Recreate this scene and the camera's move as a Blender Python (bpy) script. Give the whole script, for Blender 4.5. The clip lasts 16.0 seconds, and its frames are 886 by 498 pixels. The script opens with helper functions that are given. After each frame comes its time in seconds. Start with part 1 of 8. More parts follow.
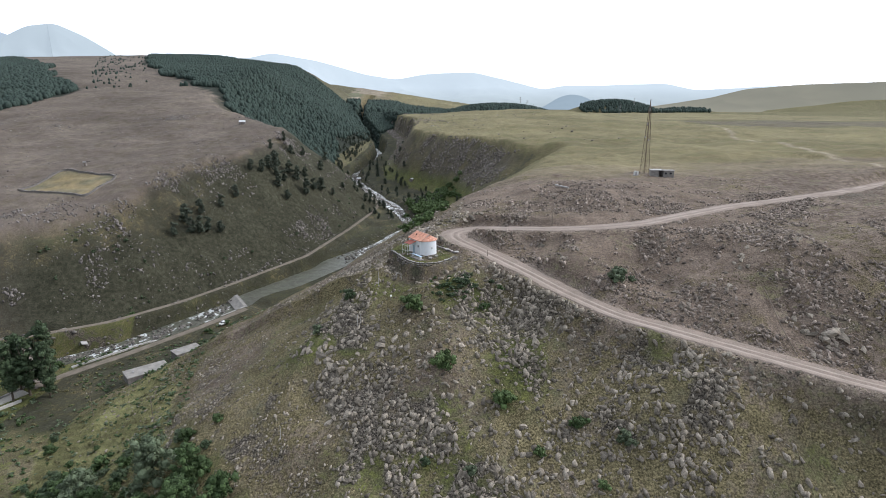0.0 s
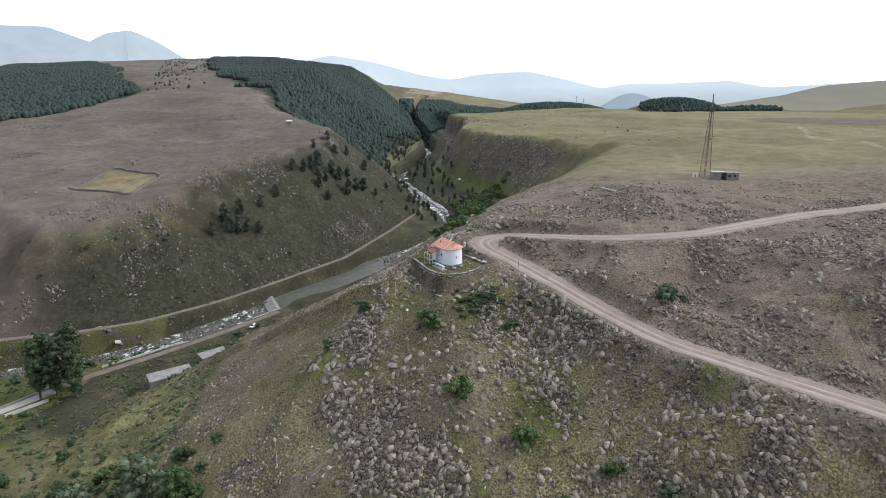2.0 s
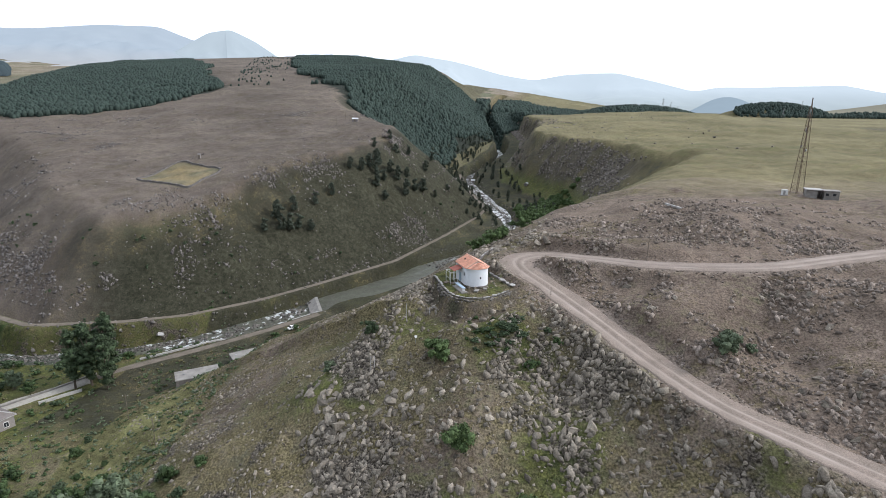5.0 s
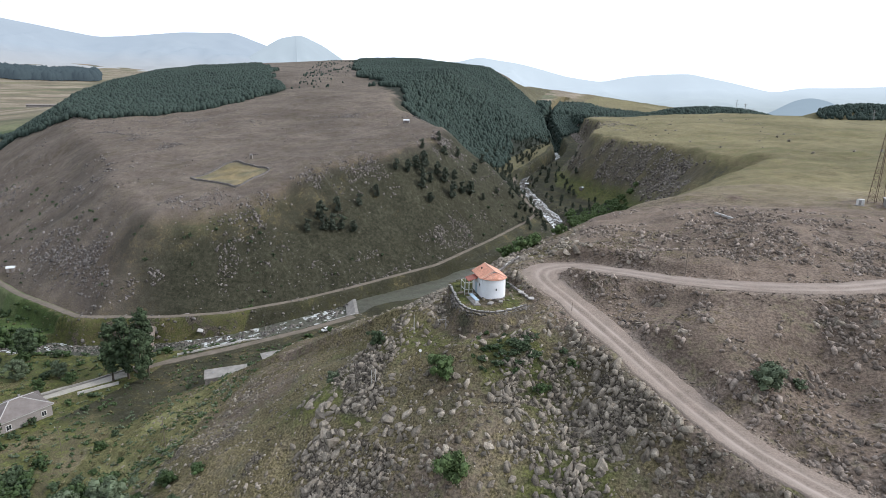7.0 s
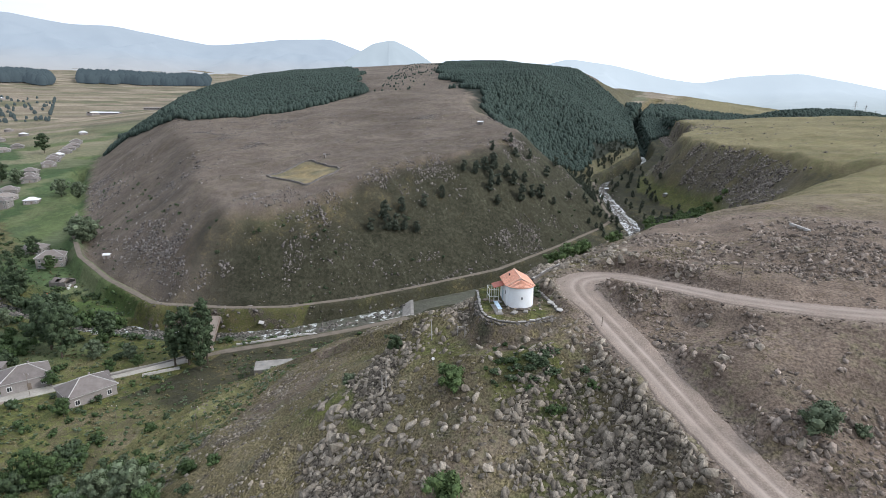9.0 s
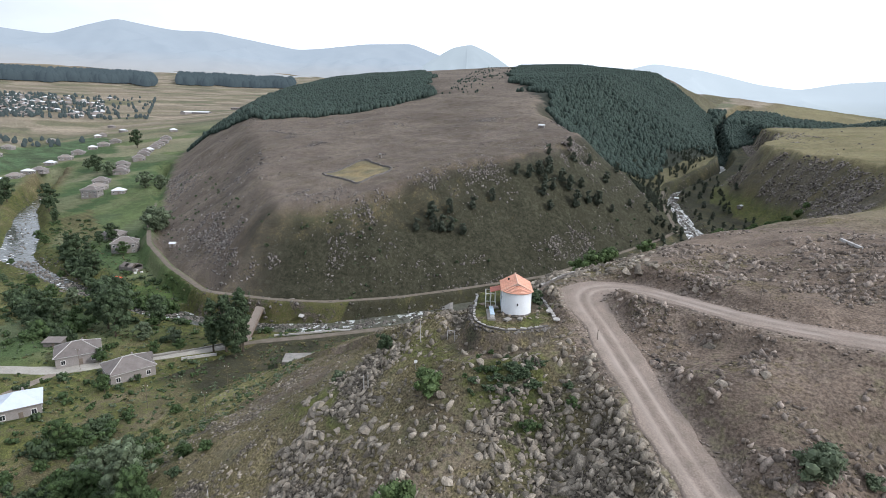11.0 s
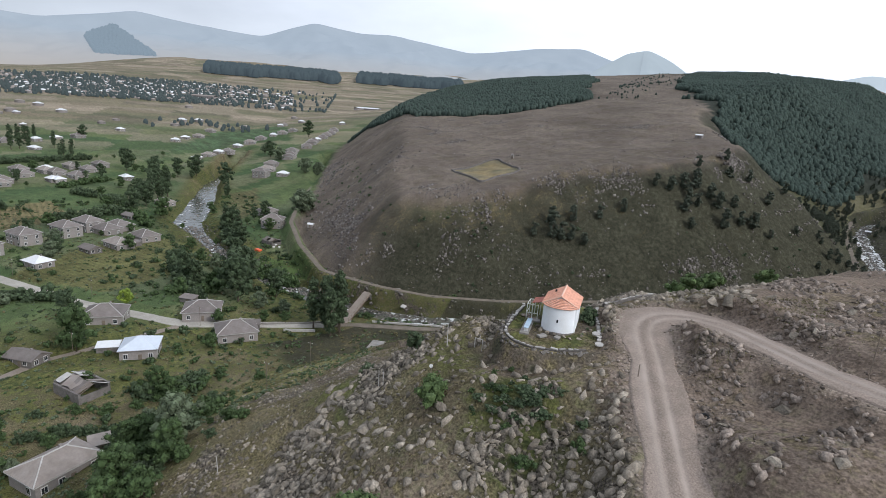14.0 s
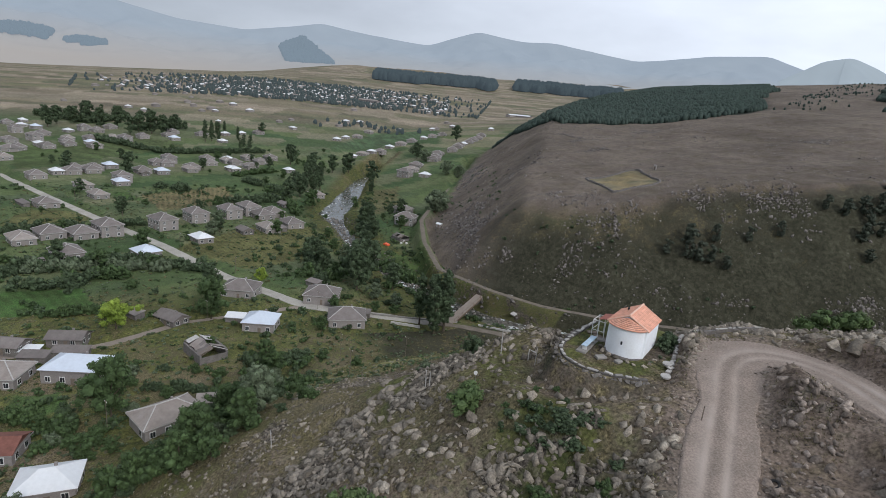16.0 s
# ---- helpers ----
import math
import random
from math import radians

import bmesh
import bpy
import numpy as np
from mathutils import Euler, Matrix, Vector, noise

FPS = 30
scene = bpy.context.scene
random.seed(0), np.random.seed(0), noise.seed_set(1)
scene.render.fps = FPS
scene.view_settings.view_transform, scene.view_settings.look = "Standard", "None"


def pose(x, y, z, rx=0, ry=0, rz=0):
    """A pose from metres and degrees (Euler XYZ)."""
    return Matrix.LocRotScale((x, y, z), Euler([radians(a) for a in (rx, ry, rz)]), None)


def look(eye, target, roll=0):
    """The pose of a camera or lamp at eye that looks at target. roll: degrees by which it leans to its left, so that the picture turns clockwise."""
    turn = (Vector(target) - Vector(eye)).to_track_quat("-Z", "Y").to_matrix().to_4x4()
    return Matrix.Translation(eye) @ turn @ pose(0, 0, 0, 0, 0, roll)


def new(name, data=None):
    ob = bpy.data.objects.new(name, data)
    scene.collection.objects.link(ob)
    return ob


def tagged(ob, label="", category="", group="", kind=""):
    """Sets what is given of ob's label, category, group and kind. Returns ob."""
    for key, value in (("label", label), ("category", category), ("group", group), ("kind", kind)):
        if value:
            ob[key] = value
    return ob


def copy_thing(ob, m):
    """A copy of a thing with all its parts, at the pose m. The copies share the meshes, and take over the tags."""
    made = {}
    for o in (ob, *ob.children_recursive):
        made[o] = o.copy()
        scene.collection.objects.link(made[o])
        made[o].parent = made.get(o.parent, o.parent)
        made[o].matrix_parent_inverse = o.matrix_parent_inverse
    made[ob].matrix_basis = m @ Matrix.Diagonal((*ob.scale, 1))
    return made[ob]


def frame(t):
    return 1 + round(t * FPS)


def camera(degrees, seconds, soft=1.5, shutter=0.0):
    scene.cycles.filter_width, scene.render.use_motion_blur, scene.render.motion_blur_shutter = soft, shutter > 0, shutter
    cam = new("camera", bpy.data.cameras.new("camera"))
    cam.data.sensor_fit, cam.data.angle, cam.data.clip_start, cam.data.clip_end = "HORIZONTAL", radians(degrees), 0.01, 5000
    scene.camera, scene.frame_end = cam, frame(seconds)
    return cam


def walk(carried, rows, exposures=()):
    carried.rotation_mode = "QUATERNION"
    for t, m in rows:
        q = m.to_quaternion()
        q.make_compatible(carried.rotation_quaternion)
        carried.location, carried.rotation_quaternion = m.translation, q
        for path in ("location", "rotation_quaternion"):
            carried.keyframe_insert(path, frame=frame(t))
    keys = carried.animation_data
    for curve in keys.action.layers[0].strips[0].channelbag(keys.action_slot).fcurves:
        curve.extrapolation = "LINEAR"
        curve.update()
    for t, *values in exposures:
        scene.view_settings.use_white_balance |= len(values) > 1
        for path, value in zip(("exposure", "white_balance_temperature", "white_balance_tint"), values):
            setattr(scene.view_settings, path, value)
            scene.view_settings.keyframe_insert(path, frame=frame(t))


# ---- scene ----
cam = camera(78.0, 16.0, soft=0.65)
METRES, EYE, TILT, LEAN, TURN = 100.0, 100.0, -14.5, 0.0, 0.0
ROWS = [
    (0.0, 0.0, 0.0, 0.0, 0.0, 0.0, -0.0),
    (0.5, 0.012, 0.0339, 0.0045, 0.74, 0.02, 0.2),
    (1.0, 0.027, 0.0671, 0.0096, 1.63, 0.06, 0.4),
    (1.5, 0.0438, 0.0982, 0.0149, 3.71, 0.05, -0.14),
    (2.0, 0.06, 0.1284, 0.0205, 5.55, -0.03, -1.09),
    (2.5, 0.0752, 0.1573, 0.0269, 7.28, -0.09, -2.06),
    (3.0, 0.0898, 0.1847, 0.0342, 9.32, -0.2, -3.11),
    (3.5, 0.1022, 0.2109, 0.0416, 10.1, -0.22, -3.61),
    (6.0, 0.1728, 0.3307, 0.0704, 16.14, -0.5, -4.48),
    (6.5, 0.1886, 0.3531, 0.0741, 17.57, -0.55, -4.83),
    (7.0, 0.2052, 0.3751, 0.0772, 19.58, -0.67, -5.67),
    (7.5, 0.2224, 0.3969, 0.0801, 21.95, -0.85, -6.58),
    (8.0, 0.2405, 0.4187, 0.083, 24.04, -1.01, -7.07),
    (8.5, 0.2598, 0.4407, 0.0858, 25.93, -1.17, -7.34),
    (9.0, 0.2804, 0.4628, 0.0887, 28.37, -1.39, -7.72),
    (9.5, 0.3025, 0.4858, 0.0914, 30.62, -1.6, -8.23),
    (12.0, 0.4008, 0.6143, 0.1074, 38.09, -2.35, -11.42),
    (12.5, 0.4112, 0.6431, 0.1115, 39.03, -2.44, -12.0),
    (13.0, 0.4195, 0.6726, 0.1154, 42.02, -3.0, -13.03),
    (13.5, 0.4281, 0.7034, 0.1184, 47.61, -4.27, -14.5),
    (14.0, 0.436, 0.7345, 0.1219, 52.38, -5.38, -15.7),
    (14.5, 0.443, 0.7655, 0.1261, 57.7, -6.67, -16.81),
    (15.0, 0.4486, 0.7961, 0.1306, 61.8, -7.74, -17.65),
    (15.5, 0.4529, 0.826, 0.1347, 65.9, -8.82, -18.47),
    (16.0, 0.4566, 0.8581, 0.1389, 68.68, -9.46, -18.95),
]
walk(cam, [(t, pose(0, 0, EYE, TILT, LEAN, TURN) @ pose(METRES * x, METRES * y, METRES * z, 90 + pitch, roll, yaw)) for t, x, y, z, yaw, pitch, roll in ROWS],
     exposures=[(0.0, 0.0), (9.5, 0.0), (12.5, -0.1), (14.0, -0.3), (16.0, -0.58)])

# ---- sky and sun ----
SUN_AZIMUTH, SUN_HEIGHT = radians(76), radians(35)
world = bpy.data.worlds.new("overcast_sky")
scene.world = world
world.use_nodes = True
wn, wl = world.node_tree.nodes, world.node_tree.links
wn.clear()
w_out, w_back = wn.new("ShaderNodeOutputWorld"), wn.new("ShaderNodeBackground")
w_sky = wn.new("ShaderNodeTexSky")
w_sky.sky_type, w_sky.sun_disc = "NISHITA", False
w_sky.sun_elevation, w_sky.sun_rotation = SUN_HEIGHT, SUN_AZIMUTH
w_sky.altitude, w_sky.air_density, w_sky.dust_density = 1800, 1.0, 3.0
w_co, w_map = wn.new("ShaderNodeTexCoord"), wn.new("ShaderNodeMapping")
w_map.inputs["Scale"].default_value = (1.0, 1.0, 3.2)
w_cloud = wn.new("ShaderNodeTexNoise")
w_cloud.inputs["Scale"].default_value, w_cloud.inputs["Detail"].default_value, w_cloud.inputs["Roughness"].default_value = 1.9, 6, 0.55
w_dot = wn.new("ShaderNodeVectorMath")
w_dot.operation = "DOT_PRODUCT"
w_dot.inputs[1].default_value = (0.55, 0.80, 0.25)
w_glow = wn.new("ShaderNodeMapRange")
w_glow.inputs["From Min"].default_value, w_glow.inputs["From Max"].default_value = -0.75, 0.5
w_glow.inputs["To Min"].default_value, w_glow.inputs["To Max"].default_value = 0.54, 1.45
w_ramp = wn.new("ShaderNodeMapRange")
w_ramp.inputs["From Min"].default_value, w_ramp.inputs["From Max"].default_value = 0.3, 0.7
w_ramp.inputs["To Min"].default_value, w_ramp.inputs["To Max"].default_value = 0.8, 1.15
w_mul = wn.new("ShaderNodeMath")
w_mul.operation = "MULTIPLY"
w_tint = wn.new("ShaderNodeMix")
w_tint.data_type, w_tint.blend_type = "RGBA", "MULTIPLY"
w_tint.inputs["Factor"].default_value = 1.0
w_tint.inputs["A"].default_value = (0.93, 1.0, 1.135, 1)
w_mix = wn.new("ShaderNodeMix")
w_mix.data_type, w_mix.blend_type = "RGBA", "ADD"
w_mix.inputs["Factor"].default_value = 0.02
wl.new(w_co.outputs["Generated"], w_map.inputs["Vector"])
wl.new(w_map.outputs["Vector"], w_cloud.inputs["Vector"])
wl.new(w_co.outputs["Generated"], w_dot.inputs[0])
wl.new(w_dot.outputs["Value"], w_glow.inputs["Value"])
wl.new(w_cloud.outputs["Fac"], w_ramp.inputs["Value"])
wl.new(w_glow.outputs["Result"], w_mul.inputs[0])
wl.new(w_ramp.outputs["Result"], w_mul.inputs[1])
wl.new(w_mul.outputs["Value"], w_tint.inputs["B"])
wl.new(w_tint.outputs["Result"], w_mix.inputs["A"])
wl.new(w_sky.outputs["Color"], w_mix.inputs["B"])
wl.new(w_mix.outputs["Result"], w_back.inputs["Color"])
w_back.inputs["Strength"].default_value = 1.0
wl.new(w_back.outputs["Background"], w_out.inputs["Surface"])
sun = new("sun", bpy.data.lights.new("sun", "SUN"))
sun.data.energy, sun.data.angle, sun.data.color = 2.35, radians(10), (1.0, 0.965, 0.94)
sun.matrix_world = look((math.sin(SUN_AZIMUTH) * 300, math.cos(SUN_AZIMUTH) * 300, 300 * math.tan(SUN_HEIGHT)), (0, 0, 0))

# ---- materials ----
def surface(name, colour, rough=0.85, metal=0.0, grain=0.5, grain_amount=0.25, stain=6.0, stain_amount=0.25, bump=0.2, second=None, piece=0.0, spec=0.3):
    """A matt material with fine grain, larger stains and slight relief; second: the colour of the stains; piece: how far single objects or islands differ."""
    m = bpy.data.materials.new(name)
    m.use_nodes = True
    n, l = m.node_tree.nodes, m.node_tree.links
    b = n["Principled BSDF"]
    b.inputs["Roughness"].default_value, b.inputs["Metallic"].default_value = rough, metal
    b.inputs["Specular IOR Level"].default_value = spec
    co = n.new("ShaderNodeTexCoord")
    fine, broad = n.new("ShaderNodeTexNoise"), n.new("ShaderNodeTexNoise")
    for node, size, detail in ((fine, grain, 4), (broad, stain, 3)):
        node.inputs["Scale"].default_value, node.inputs["Detail"].default_value = 1.0 / size, detail
        l.new(co.outputs["Object"], node.inputs["Vector"])
    c = [*colour, 1]
    d = [*(second or [v * 0.55 for v in colour]), 1]
    ramp = n.new("ShaderNodeMapRange")
    ramp.inputs["From Min"].default_value, ramp.inputs["From Max"].default_value = 0.35, 0.65
    ramp.inputs["To Max"].default_value = stain_amount * 2
    l.new(broad.outputs["Fac"], ramp.inputs["Value"])
    mix = n.new("ShaderNodeMix")
    mix.data_type = "RGBA"
    mix.inputs["A"].default_value, mix.inputs["B"].default_value = c, d
    l.new(ramp.outputs["Result"], mix.inputs["Factor"])
    value = n.new("ShaderNodeMapRange")
    value.inputs["From Min"].default_value, value.inputs["From Max"].default_value = 0.25, 0.75
    value.inputs["To Min"].default_value, value.inputs["To Max"].default_value = 1 - grain_amount, 1 + grain_amount
    l.new(fine.outputs["Fac"], value.inputs["Value"])
    hsv = n.new("ShaderNodeHueSaturation")
    l.new(mix.outputs["Result"], hsv.inputs["Color"])
    last = value.outputs["Result"]
    if piece:
        geo, info = n.new("ShaderNodeNewGeometry"), n.new("ShaderNodeObjectInfo")
        add, fr = n.new("ShaderNodeMath"), n.new("ShaderNodeMath")
        fr.operation = "FRACT"
        l.new(geo.outputs["Random Per Island"], add.inputs[0])
        l.new(info.outputs["Random"], add.inputs[1])
        l.new(add.outputs["Value"], fr.inputs[0])
        spread = n.new("ShaderNodeMapRange")
        spread.inputs["To Min"].default_value, spread.inputs["To Max"].default_value = 1 - piece, 1 + piece
        l.new(fr.outputs["Value"], spread.inputs["Value"])
        times = n.new("ShaderNodeMath")
        times.operation = "MULTIPLY"
        l.new(last, times.inputs[0])
        l.new(spread.outputs["Result"], times.inputs[1])
        last = times.outputs["Value"]
    l.new(last, hsv.inputs["Value"])
    l.new(hsv.outputs["Color"], b.inputs["Base Color"])
    if bump:
        bp = n.new("ShaderNodeBump")
        bp.inputs["Strength"].default_value, bp.inputs["Distance"].default_value = bump, grain * 0.3
        l.new(fine.outputs["Fac"], bp.inputs["Height"])
        l.new(bp.outputs["Normal"], b.inputs["Normal"])
    return m


def ground_material():
    """Earth, dry grass, green grass, stony ground with shade painted in, and field strips, laid by the ground's cover
    attributes.
    """
    m = bpy.data.materials.new("hill_ground")
    m.use_nodes = True
    n, l = m.node_tree.nodes, m.node_tree.links
    b = n["Principled BSDF"]
    b.inputs["Roughness"].default_value, b.inputs["Specular IOR Level"].default_value = 0.95, 0.1
    co = n.new("ShaderNodeTexCoord")

    def noise_of(size, detail=4):
        t = n.new("ShaderNodeTexNoise")
        t.inputs["Scale"].default_value, t.inputs["Detail"].default_value, t.inputs["Roughness"].default_value = 1 / size, detail, 0.6
        l.new(co.outputs["Object"], t.inputs["Vector"])
        return t.outputs["Fac"]

    def stretch(v, a, b_, lo=0.0, hi=1.0):
        r = n.new("ShaderNodeMapRange")
        r.inputs["From Min"].default_value, r.inputs["From Max"].default_value = a, b_
        r.inputs["To Min"].default_value, r.inputs["To Max"].default_value = lo, hi
        l.new(v, r.inputs["Value"])
        return r.outputs["Result"]

    def blend(f, a, b_):
        x = n.new("ShaderNodeMix")
        x.data_type = "RGBA"
        for v, key in ((f, "Factor"), (a, "A"), (b_, "B")):
            if isinstance(v, (tuple, list)):
                x.inputs[key].default_value = (*v, 1)
            elif isinstance(v, float):
                x.inputs[key].default_value = v
            else:
                l.new(v, x.inputs[key])
        return x.outputs["Result"]

    def maths(op, a, b_):
        x = n.new("ShaderNodeMath")
        x.operation = op
        for v, k in ((a, 0), (b_, 1)):
            if isinstance(v, float):
                x.inputs[k].default_value = v
            else:
                l.new(v, x.inputs[k])
        return x.outputs["Value"]

    cover = n.new("ShaderNodeVertexColor")
    cover.layer_name = "cover"
    parts = n.new("ShaderNodeSeparateColor")
    l.new(cover.outputs["Color"], parts.inputs["Color"])
    field = n.new("ShaderNodeVertexColor")
    field.layer_name = "field"
    n1, n2, n3, n4, n5 = noise_of(0.35), noise_of(1.6, 5), noise_of(9), noise_of(60, 3), noise_of(4.5, 5)
    earth = blend(stretch(n2, 0.35, 0.65), (0.076, 0.057, 0.045), (0.208, 0.167, 0.137))
    dry = blend(stretch(n1, 0.35, 0.65), (0.094, 0.081, 0.044), (0.188, 0.160, 0.092))
    green = blend(stretch(n2, 0.35, 0.65), (0.040, 0.052, 0.022), (0.125, 0.128, 0.045))
    # stony ground painted dark for the shade in the gaps between stones
    shaded_scree = blend(stretch(n1, 0.4, 0.6), (0.042, 0.036, 0.030), (0.122, 0.106, 0.088))
    patch = maths("ADD", stretch(n3, 0.3, 0.7, -0.5, 0.5), stretch(n2, 0.3, 0.7, -0.5, 0.5))
    base = blend(stretch(maths("ADD", patch, parts.outputs["Green"]), 0.2, 0.8), dry, earth)
    base = blend(stretch(maths("ADD", maths("MULTIPLY", patch, 0.7), parts.outputs["Red"]), 0.25, 0.75), base, green)
    base = blend(stretch(maths("ADD", patch, parts.outputs["Blue"]), 0.45, 0.85), base, shaded_scree)
    heather = blend(stretch(n2, 0.35, 0.65), (0.027, 0.028, 0.018), (0.060, 0.058, 0.040))
    base = blend(stretch(maths("ADD", maths("MULTIPLY", patch, 0.45), cover.outputs["Alpha"]), 0.25, 0.7), base, heather)
    strip = blend(stretch(n2, 0.35, 0.68, 0.0, 0.26), field.outputs["Color"], (0.055, 0.053, 0.047))
    base = blend(field.outputs["Alpha"], base, strip)
    hsv = n.new("ShaderNodeHueSaturation")
    l.new(base, hsv.inputs["Color"])
    l.new(maths("MULTIPLY", stretch(n1, 0.3, 0.7, 0.48, 1.5), maths("MULTIPLY", stretch(n4, 0.3, 0.7, 0.85, 1.15), stretch(n5, 0.3, 0.7, 0.76, 1.24))), hsv.inputs["Value"])
    l.new(hsv.outputs["Color"], b.inputs["Base Color"])
    bp = n.new("ShaderNodeBump")
    bp.inputs["Strength"].default_value, bp.inputs["Distance"].default_value = 0.7, 0.25
    l.new(maths("ADD", n1, n2), bp.inputs["Height"])
    l.new(bp.outputs["Normal"], b.inputs["Normal"])
    return m


def haze_material(name, colour, glow, dark, foot=None, foot_glow=None, low=150, high=420):
    """Far land behind miles of air: mostly the air's own pale light, painted as emission, browner towards the foot."""
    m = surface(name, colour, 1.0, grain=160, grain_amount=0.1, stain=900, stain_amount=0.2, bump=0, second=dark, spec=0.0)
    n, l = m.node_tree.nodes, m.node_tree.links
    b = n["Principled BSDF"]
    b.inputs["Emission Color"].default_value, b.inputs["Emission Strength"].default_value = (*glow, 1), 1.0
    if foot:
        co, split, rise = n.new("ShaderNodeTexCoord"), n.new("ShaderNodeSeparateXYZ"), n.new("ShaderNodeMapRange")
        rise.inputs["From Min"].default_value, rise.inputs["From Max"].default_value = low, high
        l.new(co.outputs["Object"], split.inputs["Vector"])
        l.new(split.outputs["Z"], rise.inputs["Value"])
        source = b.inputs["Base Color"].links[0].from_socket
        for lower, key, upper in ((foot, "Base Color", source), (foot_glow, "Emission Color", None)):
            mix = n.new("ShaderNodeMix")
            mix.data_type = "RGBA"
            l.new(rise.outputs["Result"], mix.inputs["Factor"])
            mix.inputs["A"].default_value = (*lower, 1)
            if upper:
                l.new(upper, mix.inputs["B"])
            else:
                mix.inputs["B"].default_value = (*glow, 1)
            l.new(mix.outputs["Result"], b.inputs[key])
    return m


GROUND = ground_material()
DIRT = surface("packed_dirt", (0.25, 0.215, 0.185), 0.95, grain=0.25, grain_amount=0.22, stain=3.0, stain_amount=0.3, bump=0.4, second=(0.20, 0.165, 0.135), spec=0.1)
TRACK_DIRT = surface("dull_track_dirt", (0.185, 0.158, 0.132), 0.95, grain=0.3, grain_amount=0.25, stain=3.0, stain_amount=0.35, bump=0.4, second=(0.12, 0.105, 0.082), spec=0.1)
COPING = surface("pale_coping_stone", (0.37, 0.355, 0.335), 0.9, grain=0.12, grain_amount=0.2, stain=0.6, stain_amount=0.35, bump=0.4, second=(0.26, 0.25, 0.235), piece=0.3)


def worn_road():
    """Packed dirt, paler and smoother where the wheels run."""
    m = surface("wheel_worn_dirt", (0.265, 0.215, 0.182), 0.95, grain=0.18, grain_amount=0.35, stain=2.2, stain_amount=0.3, bump=0.6, second=(0.185, 0.155, 0.13), spec=0.1)
    n, l = m.node_tree.nodes, m.node_tree.links
    wear = n.new("ShaderNodeVertexColor")
    wear.layer_name = "wear"
    mix = n.new("ShaderNodeMix")
    mix.data_type = "RGBA"
    mix.inputs["B"].default_value = (0.365, 0.312, 0.275, 1)
    link = n["Principled BSDF"].inputs["Base Color"].links[0]
    source = link.from_socket
    l.remove(link)
    l.new(source, mix.inputs["A"])
    l.new(wear.outputs["Color"], mix.inputs["Factor"])
    l.new(mix.outputs["Result"], n["Principled BSDF"].inputs["Base Color"])
    return m


WORN = worn_road()
PALE_ROAD = surface("pale_street", (0.40, 0.38, 0.34), 0.95, grain=0.5, grain_amount=0.15, stain=7, stain_amount=0.25, bump=0.2, spec=0.1)
ROCK = surface("lichened_basalt", (0.262, 0.234, 0.194), 0.95, grain=0.2, grain_amount=0.5, stain=0.8, stain_amount=0.32, bump=0.9, second=(0.128, 0.106, 0.084), piece=0.5, spec=0.12)
PLASTER = surface("white_limewash", (0.79, 0.82, 0.86), 0.8, grain=0.15, grain_amount=0.05, stain=1.4, stain_amount=0.12, bump=0.15, second=(0.60, 0.58, 0.55))
TILE = surface("orange_clay_tile", (0.68, 0.375, 0.28), 0.7, grain=0.1, grain_amount=0.15, stain=0.8, stain_amount=0.3, bump=0.2, second=(0.54, 0.23, 0.14), piece=0.14)
DUSTY_ROCK = surface("dusty_brown_rock", (0.25, 0.212, 0.183), 0.95, grain=0.2, grain_amount=0.5, stain=0.8, stain_amount=0.32, bump=0.9, second=(0.12, 0.098, 0.08), piece=0.45, spec=0.1)
TILE_PALE = surface("pale_mortared_tile", (0.70, 0.46, 0.36), 0.75, grain=0.1, grain_amount=0.15, stain=0.5, stain_amount=0.3, bump=0.2, second=(0.55, 0.33, 0.25))
TILE_BED = surface("dark_tile_bed", (0.30, 0.13, 0.085), 0.85, grain=0.1, grain_amount=0.2, stain=0.5, stain_amount=0.3, bump=0.2)
CALM = surface("calm_water", (0.07, 0.075, 0.065), 0.12, grain=0.8, grain_amount=0.2, stain=6, stain_amount=0.3, bump=0.1, second=(0.10, 0.105, 0.09), spec=0.6)
CRAG = surface("weathered_crag", (0.215, 0.192, 0.172), 0.95, grain=0.6, grain_amount=0.45, stain=2.5, stain_amount=0.35, bump=0.8, second=(0.10, 0.088, 0.078), piece=0.4, spec=0.1)
WATER = surface("stream_water", (0.085, 0.085, 0.068), 0.3, grain=0.8, grain_amount=0.3, stain=5, stain_amount=0.3, bump=0.5, second=(0.11, 0.12, 0.09), spec=0.25)
FOAM = surface("white_water", (0.62, 0.64, 0.64), 0.5, grain=0.6, grain_amount=0.25, stain=2, stain_amount=0.3, bump=0.5, second=(0.25, 0.27, 0.27))
PINE = surface("pine_needles", (0.047, 0.066, 0.056), 0.95, grain=0.9, grain_amount=0.25, stain=45, stain_amount=0.25, bump=0, second=(0.036, 0.052, 0.045), piece=0.2, spec=0.1)
CONCRETE = surface("grey_concrete", (0.285, 0.27, 0.25), 0.9, grain=0.3, grain_amount=0.12, stain=1.6, stain_amount=0.3, bump=0.2)
DARK_ROCK = surface("dark_basalt", (0.17, 0.155, 0.14), 0.95, grain=0.5, grain_amount=0.35, stain=2.5, stain_amount=0.35, bump=0.6, second=(0.10, 0.095, 0.09), piece=0.45, spec=0.15)
LEDGE_ROCK = surface("weathered_basalt_ledge", (0.182, 0.165, 0.155), 0.95, grain=0.4, grain_amount=0.4, stain=2.0, stain_amount=0.35, bump=0.7, second=(0.095, 0.085, 0.08), piece=0.5, spec=0.1)
